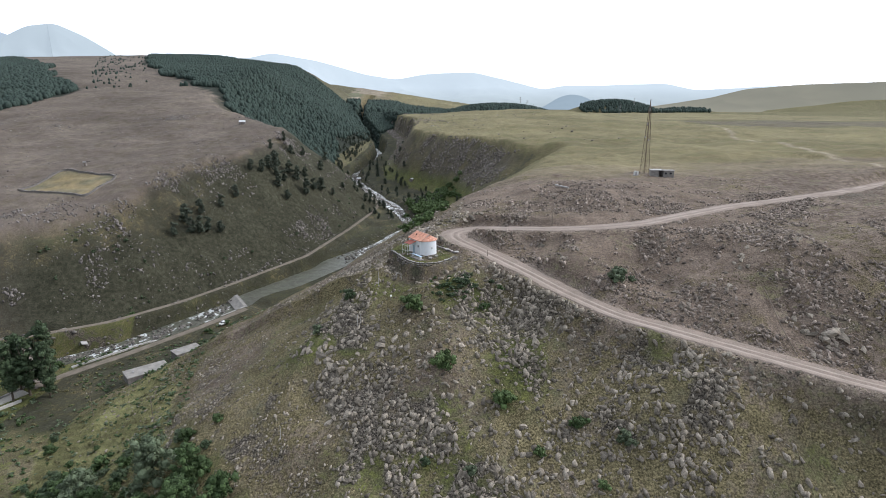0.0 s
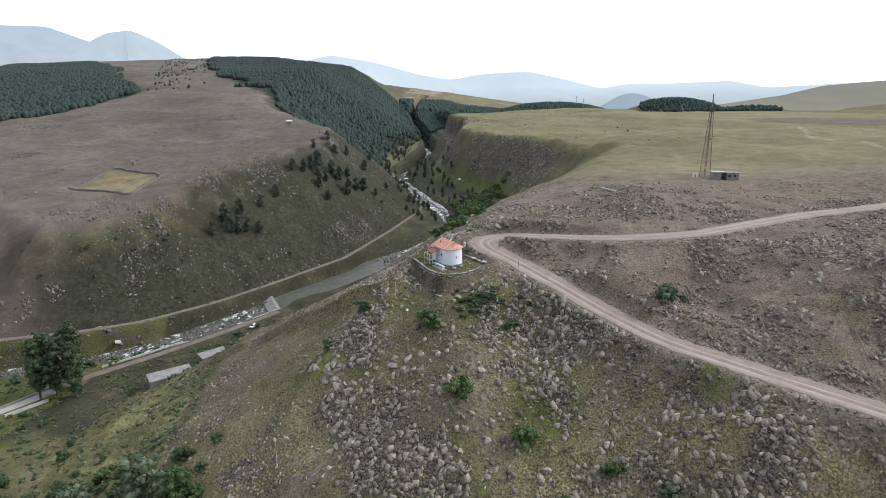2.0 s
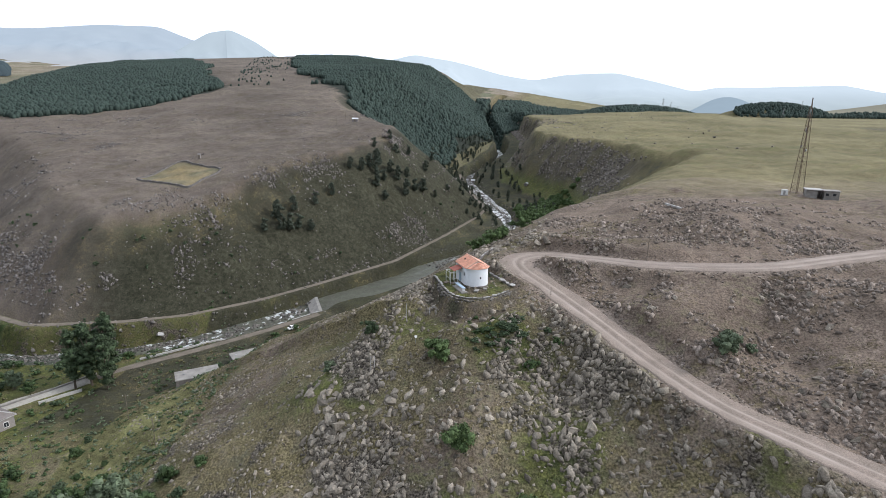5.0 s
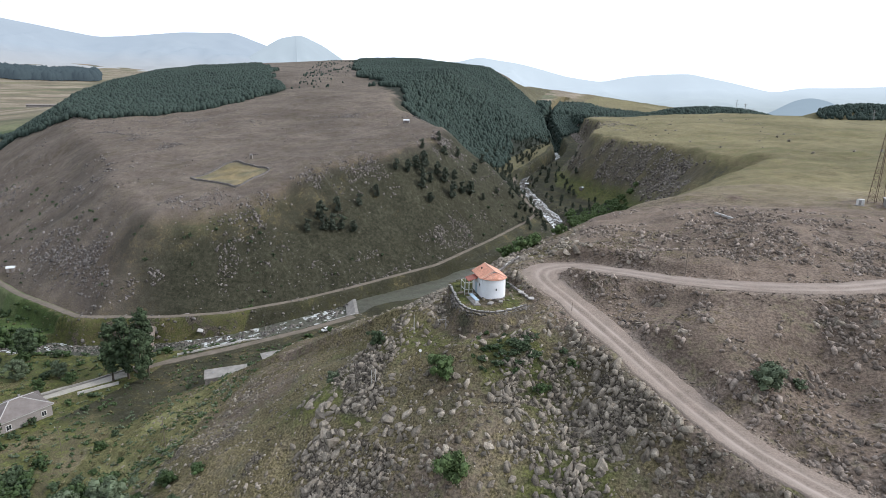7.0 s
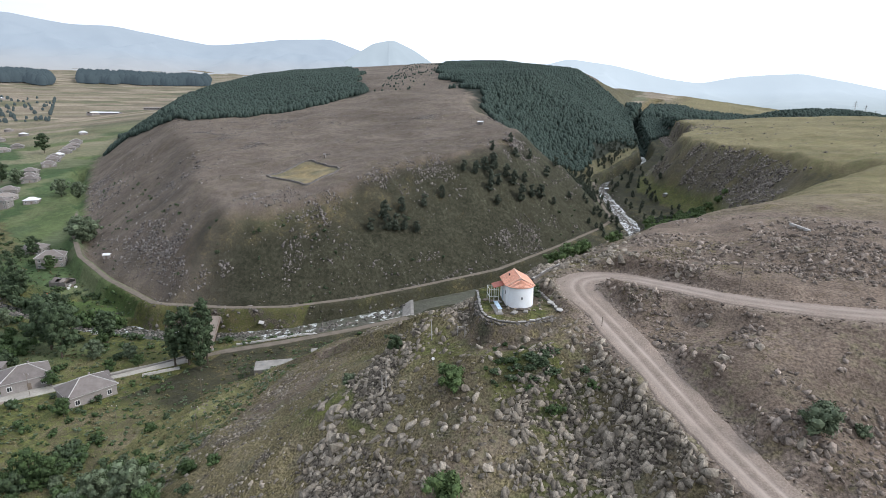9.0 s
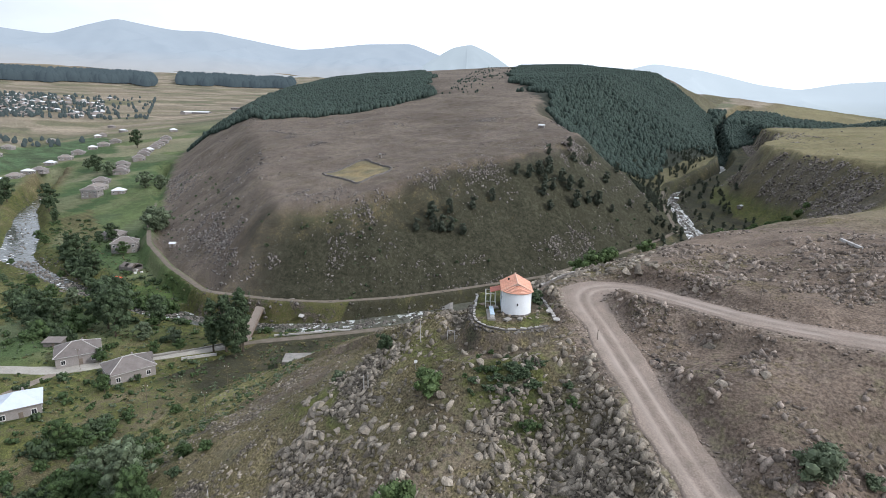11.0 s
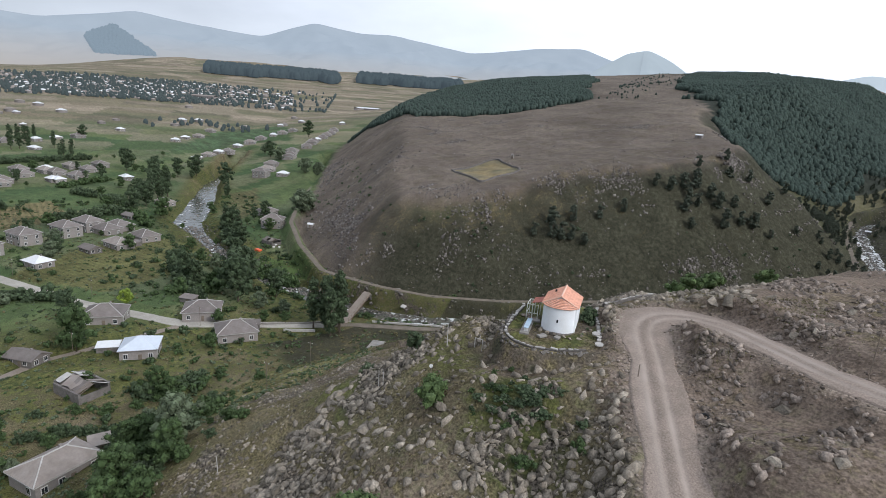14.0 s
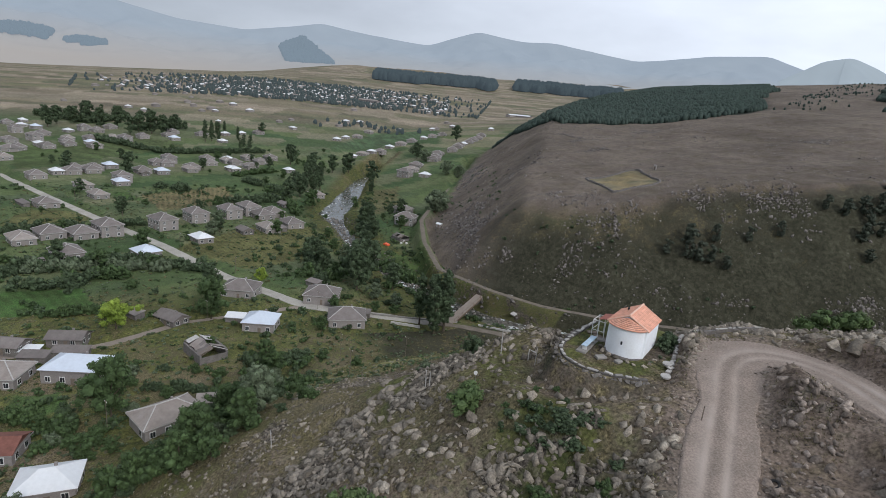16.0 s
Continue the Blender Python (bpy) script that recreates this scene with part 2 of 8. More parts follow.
TUFF = surface("grey_tuff_wall", (0.265, 0.245, 0.235), 0.9, grain=0.4, grain_amount=0.14, stain=2.2, stain_amount=0.25, bump=0.15, second=(0.22, 0.195, 0.185), piece=0.12)
RUBBLE = surface("dark_rubble_wall", (0.19, 0.175, 0.165), 0.95, grain=0.3, grain_amount=0.3, stain=1.2, stain_amount=0.3, bump=0.4)
SLATE = surface("weathered_sheet_roof", (0.185, 0.165, 0.155), 0.85, grain=0.6, grain_amount=0.12, stain=2.5, stain_amount=0.3, bump=0.1, second=(0.13, 0.112, 0.105), piece=0.15)
TAN = surface("sandy_sheet_roof", (0.27, 0.24, 0.22), 0.85, grain=0.6, grain_amount=0.12, stain=2.5, stain_amount=0.3, bump=0.1, second=(0.19, 0.16, 0.14), piece=0.12)
BLUE_TIN = surface("pale_blue_tin_roof", (0.56, 0.62, 0.70), 0.45, grain=0.8, grain_amount=0.06, stain=3, stain_amount=0.15, bump=0.05, second=(0.42, 0.46, 0.52))
WHITE_TIN = surface("white_tin_roof", (0.66, 0.68, 0.70), 0.45, grain=0.8, grain_amount=0.06, stain=3, stain_amount=0.12, bump=0.05, second=(0.62, 0.62, 0.62))
RUST_TIN = surface("rusty_red_roof", (0.20, 0.085, 0.065), 0.75, grain=0.5, grain_amount=0.15, stain=1.5, stain_amount=0.3, bump=0.1)
CAP = surface("pale_ridge_cap", (0.47, 0.455, 0.44), 0.8, grain=0.3, grain_amount=0.1, stain=1, stain_amount=0.2, bump=0.1)
FRAME = surface("white_paint", (0.66, 0.66, 0.65), 0.6, grain=0.2, grain_amount=0.05, stain=1, stain_amount=0.1, bump=0)
PANE = surface("dark_window_glass", (0.03, 0.035, 0.04), 0.08, grain=1, grain_amount=0.1, stain=2, stain_amount=0.1, bump=0, spec=0.5)
WOOD = surface("weathered_wood", (0.20, 0.165, 0.135), 0.9, grain=0.12, grain_amount=0.25, stain=0.8, stain_amount=0.3, bump=0.3)
BARK = surface("bark", (0.11, 0.09, 0.07), 0.95, grain=0.15, grain_amount=0.3, stain=1, stain_amount=0.3, bump=0.4)
STEEL = surface("galvanised_steel", (0.34, 0.34, 0.34), 0.55, metal=0.6, grain=0.2, grain_amount=0.12, stain=1.5, stain_amount=0.25, bump=0.05)
RUSTY = surface("rusty_steel", (0.17, 0.12, 0.09), 0.8, metal=0.2, grain=0.1, grain_amount=0.25, stain=0.7, stain_amount=0.3, bump=0.1)
RED_PAINT = surface("red_brown_sheet", (0.34, 0.10, 0.07), 0.6, grain=0.3, grain_amount=0.1, stain=0.7, stain_amount=0.3, bump=0.05)
BLUE_PAINT = surface("light_blue_paint", (0.42, 0.55, 0.66), 0.5, grain=0.3, grain_amount=0.08, stain=0.7, stain_amount=0.2, bump=0.05)
ORANGE_PAINT = surface("orange_red_plastic", (0.75, 0.13, 0.05), 0.5, grain=0.3, grain_amount=0.08, stain=0.7, stain_amount=0.2, bump=0.05)
WHITE_CAR = surface("white_car_paint", (0.80, 0.80, 0.80), 0.3, grain=0.5, grain_amount=0.03, stain=1, stain_amount=0.06, bump=0, spec=0.5)
RUBBER = surface("black_rubber", (0.02, 0.02, 0.02), 0.8, grain=0.1, grain_amount=0.2, stain=0.5, stain_amount=0.2, bump=0.1)


def leaves(name, colour, second, spread=0.35):
    m = surface(name, colour, 0.75, grain=0.9, grain_amount=0.3, stain=5, stain_amount=0.3, bump=0, second=second, piece=spread, spec=0.25)
    b = m.node_tree.nodes["Principled BSDF"]
    b.inputs["Transmission Weight"].default_value = 0.0
    return m


LEAF = leaves("garden_leaves", (0.060, 0.096, 0.036), (0.034, 0.058, 0.024))
LEAF_DARK = leaves("dark_leaves", (0.060, 0.088, 0.045), (0.038, 0.058, 0.031))
LEAF_LIME = leaves("lime_leaves", (0.20, 0.27, 0.045), (0.13, 0.20, 0.035), 0.25)
LEAF_GREY = leaves("grey_green_leaves", (0.11, 0.14, 0.085), (0.075, 0.10, 0.06))
LEAF_BRIGHT = leaves("fresh_leaves", (0.088, 0.132, 0.05), (0.058, 0.092, 0.035))
NEEDLE = leaves("dark_needles", (0.066, 0.080, 0.058), (0.045, 0.058, 0.043), 0.3)
GRASS = leaves("dry_grass_blades", (0.15, 0.13, 0.066), (0.085, 0.092, 0.038), 0.45)

# ---- lie of the land ----
def hashed(ix, iy, seed):
    n = (ix.astype(np.int64) * 374761393 + iy.astype(np.int64) * 668265263 + seed * 974634777) & 0xFFFFFFFF
    n = ((n ^ (n >> 13)) * 1274126177) & 0xFFFFFFFF
    return ((n ^ (n >> 16)) & 0xFFFF) / 32767.5 - 1.0


def lattice(x, y, size, seed):
    """Smooth noise in -1..1 with hills about size metres apart."""
    u, v = x / size, y / size
    i, j = np.floor(u), np.floor(v)
    f, g = u - i, v - j
    f, g = f * f * (3 - 2 * f), g * g * (3 - 2 * g)
    a, b = hashed(i, j, seed), hashed(i + 1, j, seed)
    c, d = hashed(i, j + 1, seed), hashed(i + 1, j + 1, seed)
    return (a * (1 - f) + b * f) * (1 - g) + (c * (1 - f) + d * f) * g


def rough(x, y, size, seed, octaves=4, gain=0.5):
    total, amp = 0.0, 1.0
    for k in range(octaves):
        total = total + amp * lattice(x + 13.7 * k, y - 7.1 * k, size / 2 ** k, seed + k)
        amp *= gain
    return total


def near_line(x, y, line):
    """Distance to a polyline, and the third number of its points there."""
    best, third = np.full(np.shape(x), 1e12), np.zeros(np.shape(x))
    for (ax, ay, av), (bx, by, bv) in zip(line[:-1], line[1:]):
        dx, dy = bx - ax, by - ay
        s = np.clip(((x - ax) * dx + (y - ay) * dy) / (dx * dx + dy * dy), 0, 1)
        d = (x - ax - s * dx) ** 2 + (y - ay - s * dy) ** 2
        hit = d < best
        best, third = np.where(hit, d, best), np.where(hit, av + s * (bv - av), third)
    return np.sqrt(best), third


def inside(x, y, ring):
    odd = np.zeros(np.shape(x), bool)
    for a, b in zip(ring, ring[1:] + ring[:1]):
        if a[1] != b[1]:
            odd ^= ((a[1] > y) != (b[1] > y)) & (x < (b[0] - a[0]) * (y - a[1]) / (b[1] - a[1]) + a[0])
    return odd


def ease(x, a, b):
    s = np.clip((x - a) / (b - a), 0, 1)
    return s * s * (3 - 2 * s)


def lower_of(a, b, k):
    h = np.clip(0.5 + 0.5 * (b - a) / k, 0, 1)
    return b * (1 - h) + a * h - k * h * (1 - h)


# x, y, height of the water
RIVER = [(-1500, 700, 14), (-900, 400, 9), (-620, 262, 8), (-505, 206, 8), (-430, 182, 8.3), (-386, 168, 8.5), (-345, 152, 8.8), (-307, 151, 9),
         (-250, 152, 9.2), (-195, 160, 9.4), (-158, 174, 9.7), (-140, 186, 10), (-115, 205, 11), (-95, 236, 12.5), (-92.5, 240, 14.2), (-84, 254, 14.5),
         (-62, 288, 16), (-38, 330, 18.5), (-20, 365, 21), (-36, 424, 23), (-61, 481, 25), (-84, 540, 27.5), (-95, 585, 29), (-88, 635, 31.5), (-82, 700, 34.5), (-85, 750, 39),
         (-103, 820, 45), (-148, 1000, 58), (-190, 1500, 80)]
# x, y, steepness of the slope above the foot
FOOT_WEST = [(-2600, 2600, 0.2), (-1700, 1900, 0.3), (-1100, 1150, 0.45), (-860, 720, 0.5), (-700, 480, 0.57), (-563, 366, 0.64), (-452, 297, 0.65), (-342.6, 235, 0.7),
             (-279.8, 200.7, 0.74), (-225.7, 187, 0.8), (-180.2, 178.8, 1.13), (-145.2, 192.9, 1.02), (-120.5, 223.5, 1.15), (-98, 258.5, 0.92), (-73.5, 306.8, 1.12),
             (-58.4, 368.6, 0.93), (-47.3, 420.2, 0.92), (-68.5, 470.6, 0.76), (-92.9, 530.4, 0.63), (-108, 585, 0.58), (-101, 640, 0.58), (-96, 700, 0.6), (-99, 760, 0.6), (-120, 830, 0.62),
             (-168, 1000, 0.72), (-230, 1400, 0.6), (-300, 2200, 0.3)]
FOOT_EAST = [(0, 4600, 0.2), (-140, 1500, 0.4), (-128, 1000, 0.6), (-86, 840, 0.8), (-64, 770, 0.8), (-60, 700, 0.78), (-66, 600, 0.7), (-55, 540, 0.66), (-30, 506, 0.64), (-8, 474, 0.62), (-2, 440, 0.6), (0, 398, 0.58),
             (-12, 350, 0.6), (-32, 305, 0.6), (-56, 262, 0.58), (-68, 238, 0.56), (-77, 214, 0.55), (-87, 190, 0.54), (-97, 168, 0.52), (-106, 148, 0.46),
             (-102, 121, 0.46), (-92, 95, 0.49), (-80, 74, 0.52), (-58, 55, 0.54), (-20, 45, 0.58), (40, 38, 0.62), (120, 20, 0.6), (300, 0, 0.5),
             (900, -150, 0.3), (4600, -900, 0.2)]
HILL_WEST = FOOT_WEST + [(-1800, 2900, 0)]
HILL_EAST = FOOT_EAST + [(4700, 4700, 0)]
# a long bare hill behind the woods: x, y, height
FAR_HILL = [(-800, 1500, 190), (-464, 1600, 176), (-315, 1690, 166), (-150, 1750, 146), (150, 1950, 104), (420, 2250, 84)]
FAR_EAST_HILL = [(760, 2750, 92), (1350, 2300, 112), (1900, 1950, 150), (2600, 1500, 190), (3400, 700, 240)]
# wooded domes beyond the plateau: x, y, height, half widths
DOMES = [(123, 1275, 101, 185, 150), (511, 1726, 117, 195, 150), (760, 1800, 96, 240, 110)]
# the dirt road over the chapel hill: x, y, height
TRACK = [(330, 262, 74), (240, 236, 74.5), (170, 200, 74.5), (131, 176.6, 73.8), (105, 165, 73.1), (83, 156.5, 72.3), (64, 146, 71.5), (53, 139.5, 71), (44, 137, 70.7), (35, 137.2, 70.1),
         (27.5, 138.6, 69.6), (20, 142.5, 68.9), (14, 146.5, 68), (9, 148.8, 67.5), (4.5, 147.2, 67.2), (2.8, 143, 67), (4.3, 139, 66.6), (8.5, 135, 65.8), (13.6, 129, 64.6), (20, 121.6, 63.1),
         (25.2, 116, 61.4), (30, 110.8, 60.3), (36.2, 104.6, 59), (43, 100.6, 58.3), (51.2, 96.4, 57.1), (62.7, 91, 55.4), (72, 87, 53.9), (90, 81, 51), (130, 72, 46), (220, 56, 40)]
# the stony track along the foot of the west hill
VALE_TRACK = [(-554, 348.8, 22.8), (-445, 285.6, 19.8), (-341, 228, 18.4), (-275, 197, 21), (-223.5, 182, 20.5), (-178, 174.5, 19.5), (-149, 188, 18.9), (-131.5, 202, 18.2), (-114.5, 226, 17.9), (-100, 247, 19.2),
              (-74.5, 288, 21.8), (-60.5, 342, 24.6), (-51.5, 398, 25.8), (-50, 424, 26.8), (-66.5, 465, 28.8), (-89.6, 524.4, 30.8), (-103.4, 581.5, 32.8)]
# the lane on the near bank, the bridge and the streets of the village
LANE = [(-84, 222, 16.5), (-97, 201, 15.8), (-113, 180, 14.8), (-127, 164, 14), (-131, 156, 13.8)]
BRIDGE_WAY = [(-131, 158, 13.9), (-146, 180, 14.2), (-162, 188, 18.0)]
STREET = [(-131, 156, 13.8), (-146, 129, 13.4), (-155, 112, 13.2), (-193, 83, 13), (-243, 54, 13), (-290, 22, 13), (-349, -16, 13), (-438, -73, 13.5), (-620, -190, 16)]
BACK_LANE = [(-155, 112, 13.2), (-148, 88, 13.2), (-143, 70, 13.4), (-128, 50, 13.6), (-122, 20, 14)]
WAYS = [(TRACK, 3.0, 1.6), (VALE_TRACK, 1.7, 2.0), (LANE, 2.0, 2.0), (STREET, 2.6, 3.0), (BACK_LANE, 1.5, 2.0)]
TERRACE = [(-9.0, 126.4), (-7.5, 123.7), (-5.0, 122.7), (-2.4, 122.7), (-0.6, 123.5), (0.9, 125.3), (2.4, 127.8), (3.7, 130.3), (3.6, 131.4), (0.8, 134.6), (-2.8, 138.5), (-5.5, 141.5), (-11, 140), (-13.5, 135), (-11.2, 130.8)]


def plain_height(x, y):
    d, z = near_line(x, y, RIVER)
    r = np.hypot(x + 150, y - 150)
    bearing = np.degrees(np.arctan2(-x - 60, y))
    west = ease(bearing, 20, 44) * (1 - 0.6 * ease(bearing, 80, 115))
    rise = (0.05 * np.clip(r - 280, 0, 370) + 0.074 * np.clip(r - 650, 0, 1e9) + 0.03 * np.clip(r - 1500, 0, 1e9) - 0.075 * np.clip(r - 1850, 0, 1e9) * ease(bearing, 76, 90)) * west
    flat = z + 2.2 + np.minimum(0.035 * d, 3.2) + rise
    d, z = near_line(x, y, FAR_HILL)
    flat = np.maximum(flat, z - 0.13 * d)
    d, z = near_line(x, y, FAR_EAST_HILL)
    return np.maximum(flat, z - 0.1 * d)


def west_hill(x, y, base):
    """The steep face above the foot, and the top that climbs away from the gorge."""
    d, s = near_line(x, y, FOOT_WEST)
    d = np.where(inside(x, y, HILL_WEST), d, 0)
    jag = rough(x, y, 60, 11, 4) * np.minimum(d * 0.12, 5)
    face = base + s * (d + jag) * (1 - 0.4 * np.exp(-d / 12))
    top = 65.5 + 0.178 * np.clip(y - 295, -260, 420) + 0.125 * np.clip(y - 715, 0, 430) - 0.16 * np.clip(y - 1180, 0, 900) - 0.012 * (x + 197)
    top = top + 2.0 * rough(x, y, 130, 21, 3) - 0.02 * np.clip(-x - 600, 0, 2000) - 0.14 * np.clip(x + 430, 0, 400) * ease(y, 780, 940) + 5.4 * np.exp(-((x + 140) ** 2 + (y - 305) ** 2) / 45 ** 2)
    return face, top


def land(x, y, fine=True):
    """Height of the ground."""
    x, y = np.asarray(x, float), np.asarray(y, float)
    base = plain_height(x, y)
    dr, zr = near_line(x, y, RIVER)
    far = np.hypot(x, y)
    face, top = west_hill(x, y, base)
    west = lower_of(face, np.maximum(top, base), 2.2)
    # east hill and plateau
    d, s = near_line(x, y, FOOT_EAST)
    d = np.where(inside(x, y, HILL_EAST), d, 0)
    jag = rough(x, y, 38, 31, 4) * np.minimum(d * 0.1, 3.2)
    face = base * 0 + np.minimum(base, zr + 8) + s * (d + jag) * (1 - 0.35 * np.exp(-d / 14))
    # a talus slope under broken cliffs along the gorge
    crag = 0.38 * d + np.interp(y, [380, 430, 500, 787], [0.1, 0.5, 1.0, 2.2]) * np.maximum(0, d - 12 + 1.6 * jag + 2.5 * rough(x, y, 15, 37, 3))
    gorge = ease(y, 365, 405)
    face = face * (1 - gorge) + (np.minimum(base, zr + 8) + crag) * gorge
    top = 68.3 + 0.045 * np.clip(x, -60, 140) + 0.035 * np.clip(y - 140, -70, 90) + 0.042 * np.clip(y - 420, 0, 470) * (1 - ease(x, 100, 400)) - 0.06 * np.clip(y - 930, 0, 300) * (1 - ease(x, 100, 400))
    top = top + 1.6 * rough(x, y, 60, 41, 3) * ease(far, 150, 260)
    top = top + 5 * np.exp(-((x - 330) ** 2 + (y - 240) ** 2) / 90 ** 2)
    east = np.where(y > 300, lower_of(face, top, 2.5), lower_of(face, top, 6))
    east = east - 5.0 * np.exp(-((x - 13) ** 2 / 9 ** 2 + (y - 112) ** 2 / 8 ** 2)) - 1.2 * ease(110 - y, 0, 20) * ease(x, -90, -20)
    # hollows of the quarried bank inside the bend, the spur below the road and the rise before the mast
    east = east - 4.6 * np.exp(-((x - 20) ** 2 / 13 ** 2 + (y - 131) ** 2 / 8 ** 2)) - 6.5 * np.exp(-((x - 49) ** 2 / 12 ** 2 + (y - 120) ** 2 / 9 ** 2)) - 3.0 * np.exp(-((x - 29) ** 2 + (y - 117) ** 2) / 5 ** 2)
    east = east + 6.5 * np.exp(-((x - 50) ** 2 / 18 ** 2 + (y - 89) ** 2 / 9 ** 2)) + 4.2 * np.exp(-((x - 40) ** 2 / 27 ** 2 + (y - 177) ** 2 / 25 ** 2)) - 2.0 * np.exp(-((x - 9) ** 2 + (y - 121) ** 2) / 3.5 ** 2) + 2.2 * np.exp(-((x + 31) ** 2 / 13 ** 2 + (y - 145) ** 2 / 16 ** 2))
    z = np.where(inside(x, y, HILL_EAST) & (far > 1500), np.maximum(east, base), np.maximum(np.maximum(np.minimum(base, 1e9), west), east))
    for cx, cy, top, rx, ry in DOMES:
        z = np.maximum(z, 60 + (top - 60) * (1 - ((x - cx) / rx) ** 2 - ((y - cy) / ry) ** 2))
    # swells of the far plains
    z = z + rough(x, y, 700, 51, 3) * 5 * ease(far, 1300, 2600)
    # river bed
    bed = 3.0 + 4.0 * ease(x, -220, -130) * (1 - ease(y, 290, 340)) + 0.8 * ease(y, 330, 370) + 1.5 * lattice(x, y, 25, 61) + 4.5 * ease(-x, 300, 350) + 3.6 * ease(y, 240, 250) * (1 - ease(y, 285, 312)) * ease(x, -120, -100)
    z = z + (zr - 1.0 - z) * (1 - ease(dr, bed, bed + 5.5)) * ease(x, -660, -625)
    if fine:
        slope = ease(z, 16, 24) * (1 - ease(far, 500, 1200))
        z = z + 0.55 * rough(x, y, 9, 71, 4) * (0.25 + 0.75 * slope)
        z = z + 1.1 * rough(x, y, 23, 77, 2) * slope
    # gullied, dug-over ground round the bend of the road
    z = z + 1.1 * rough(x, y, 11, 83, 3) * np.exp(-((x - 58) ** 2 / 45 ** 2 + (y - 121) ** 2 / 26 ** 2)) * ease(x, 4, 16)
    # ground levelled under the roads and the chapel's terrace
    for line, half, soft in WAYS:
        d, zl = near_line(x, y, line)
        z = z + (zl - 0.22 - z) * (1 - ease(d, half, half + soft + 1.5))
    ring = [(a, b, 0) for a, b in TERRACE]
    d, _ = near_line(x, y, ring + ring[:1])
    out = np.where(inside(x, y, ring), 0, d)
    z = z - 1.5 * np.exp(-((out - 2.2) / 2.0) ** 2) * (1 - ease(y + 0.6 * x, 128, 136))
    z = z + (64.75 + 0.04 * (y - 130) - z) * (1 - ease(out, 0.25, 1.5))
    return z
# ---- end of the lie of the land ----

# ---- ground ----
def spaced(lo, hi, a, b, step, growth):
    """Places from lo to hi, step apart between a and b and wider apart beyond."""
    out, right = list(np.arange(a, b, step)), b
    while right < hi:
        out.append(right)
        right += step + growth * (right - b)
    left = a - step
    while left > lo:
        out.insert(0, left)
        left -= step + growth * (a - left)
    return np.array([lo, *out, hi])


def sheet(name, verts, nx, ny, materials, face_material=None):
    """A mesh of nx by ny points laid row after row."""
    i = np.arange((nx - 1) * (ny - 1))
    a = (i // (nx - 1)) * nx + i % (nx - 1)
    faces = np.stack([a, a + 1, a + nx + 1, a + nx], 1)
    me = bpy.data.meshes.new(name)
    me.vertices.add(len(verts))
    me.vertices.foreach_set("co", np.asarray(verts, np.float32).ravel())
    me.loops.add(faces.size)
    me.loops.foreach_set("vertex_index", faces.astype(np.int32).ravel())
    me.polygons.add(len(faces))
    me.polygons.foreach_set("loop_start", np.arange(0, faces.size, 4, dtype=np.int32))
    me.polygons.foreach_set("use_smooth", np.ones(len(faces), bool))
    for mat in materials:
        me.materials.append(mat)
    if face_material is not None:
        me.polygons.foreach_set("material_index", face_material.astype(np.int32))
    me.update(calc_edges=True)
    return new(name, me)


def in_ring(x, y, ring):
    return inside(x, y, [(a, b, 0) for a, b in ring])


# gardens and meadows with a colour of their own
PLOTS = [([(-174, 8), (-176, 34), (-152, 45), (-150, 16)], (0.045, 0.105, 0.028)),
         ([(-236, 62), (-277, 90), (-292, 132), (-225, 128), (-200, 92)], (0.125, 0.125, 0.05)),
         ([(-98, 36), (-99, 46), (-89, 50), (-86, 41)], (0.05, 0.10, 0.03)),
         ([(-555, -105), (-684, -14), (-614, 38), (-445, -64)], (0.06, 0.095, 0.035)),
         ([(-370, 27), (-418, 80), (-352, 88), (-318, 45)], (0.16, 0.135, 0.07)),
         ([(-103, 120), (-99, 146), (-84, 152), (-66, 124), (-58, 100), (-72, 90), (-90, 100)], (0.19, 0.185, 0.08)),
         ([(-673, 203), (-740, 235), (-850, 296), (-900, 420), (-780, 398), (-690, 292)], (0.052, 0.11, 0.05)),
         ([(-417, 199), (-427, 225), (-358, 206), (-318, 172)], (0.125, 0.12, 0.06)),
         ([(-242, 158), (-216, 180), (-186, 174), (-208, 163)], (0.06, 0.10, 0.03)),
         ([(-315, -20), (-310, 13), (-268, 12), (-276, -22)], (0.12, 0.12, 0.05)),
         ([(-345, 20), (-372, 8), (-380, 16), (-352, 32)], (0.05, 0.10, 0.03))]
WOOD_WEST = [(-366, 580), (-372, 466), (-440, 402), (-575, 388), (-700, 480), (-820, 720), (-900, 980), (-760, 1030), (-640, 900), (-520, 740)]
WOOD_NORTH = [(-478, 916), (-560, 1120), (-300, 1150), (-200, 1130), (-120, 1110), (-50, 1075), (-52, 960), (-72, 870), (-100, 760), (-114, 650), (-122, 590), (-132, 550), (-145, 525), (-160, 512), (-186, 520), (-284, 632)]
WOOD_BELT = [(-150, 1010), (-60, 1075), (20, 1140), (120, 1130), (225, 1190), (255, 1290), (150, 1400), (-60, 1330), (-190, 1170)]
FIELD_WAY = [(168, 203, 0), (180, 240, 0), (190, 290, 0), (205, 370, 0), (228, 440, 0), (262, 520, 0), (300, 640, 0)]
TERRACE_LINE = [(a, b, 0) for a, b in TERRACE + TERRACE[:1]]
PEN = [(-209.5, 267.5), (-204.5, 297.5), (-168, 283), (-168, 255.5)]


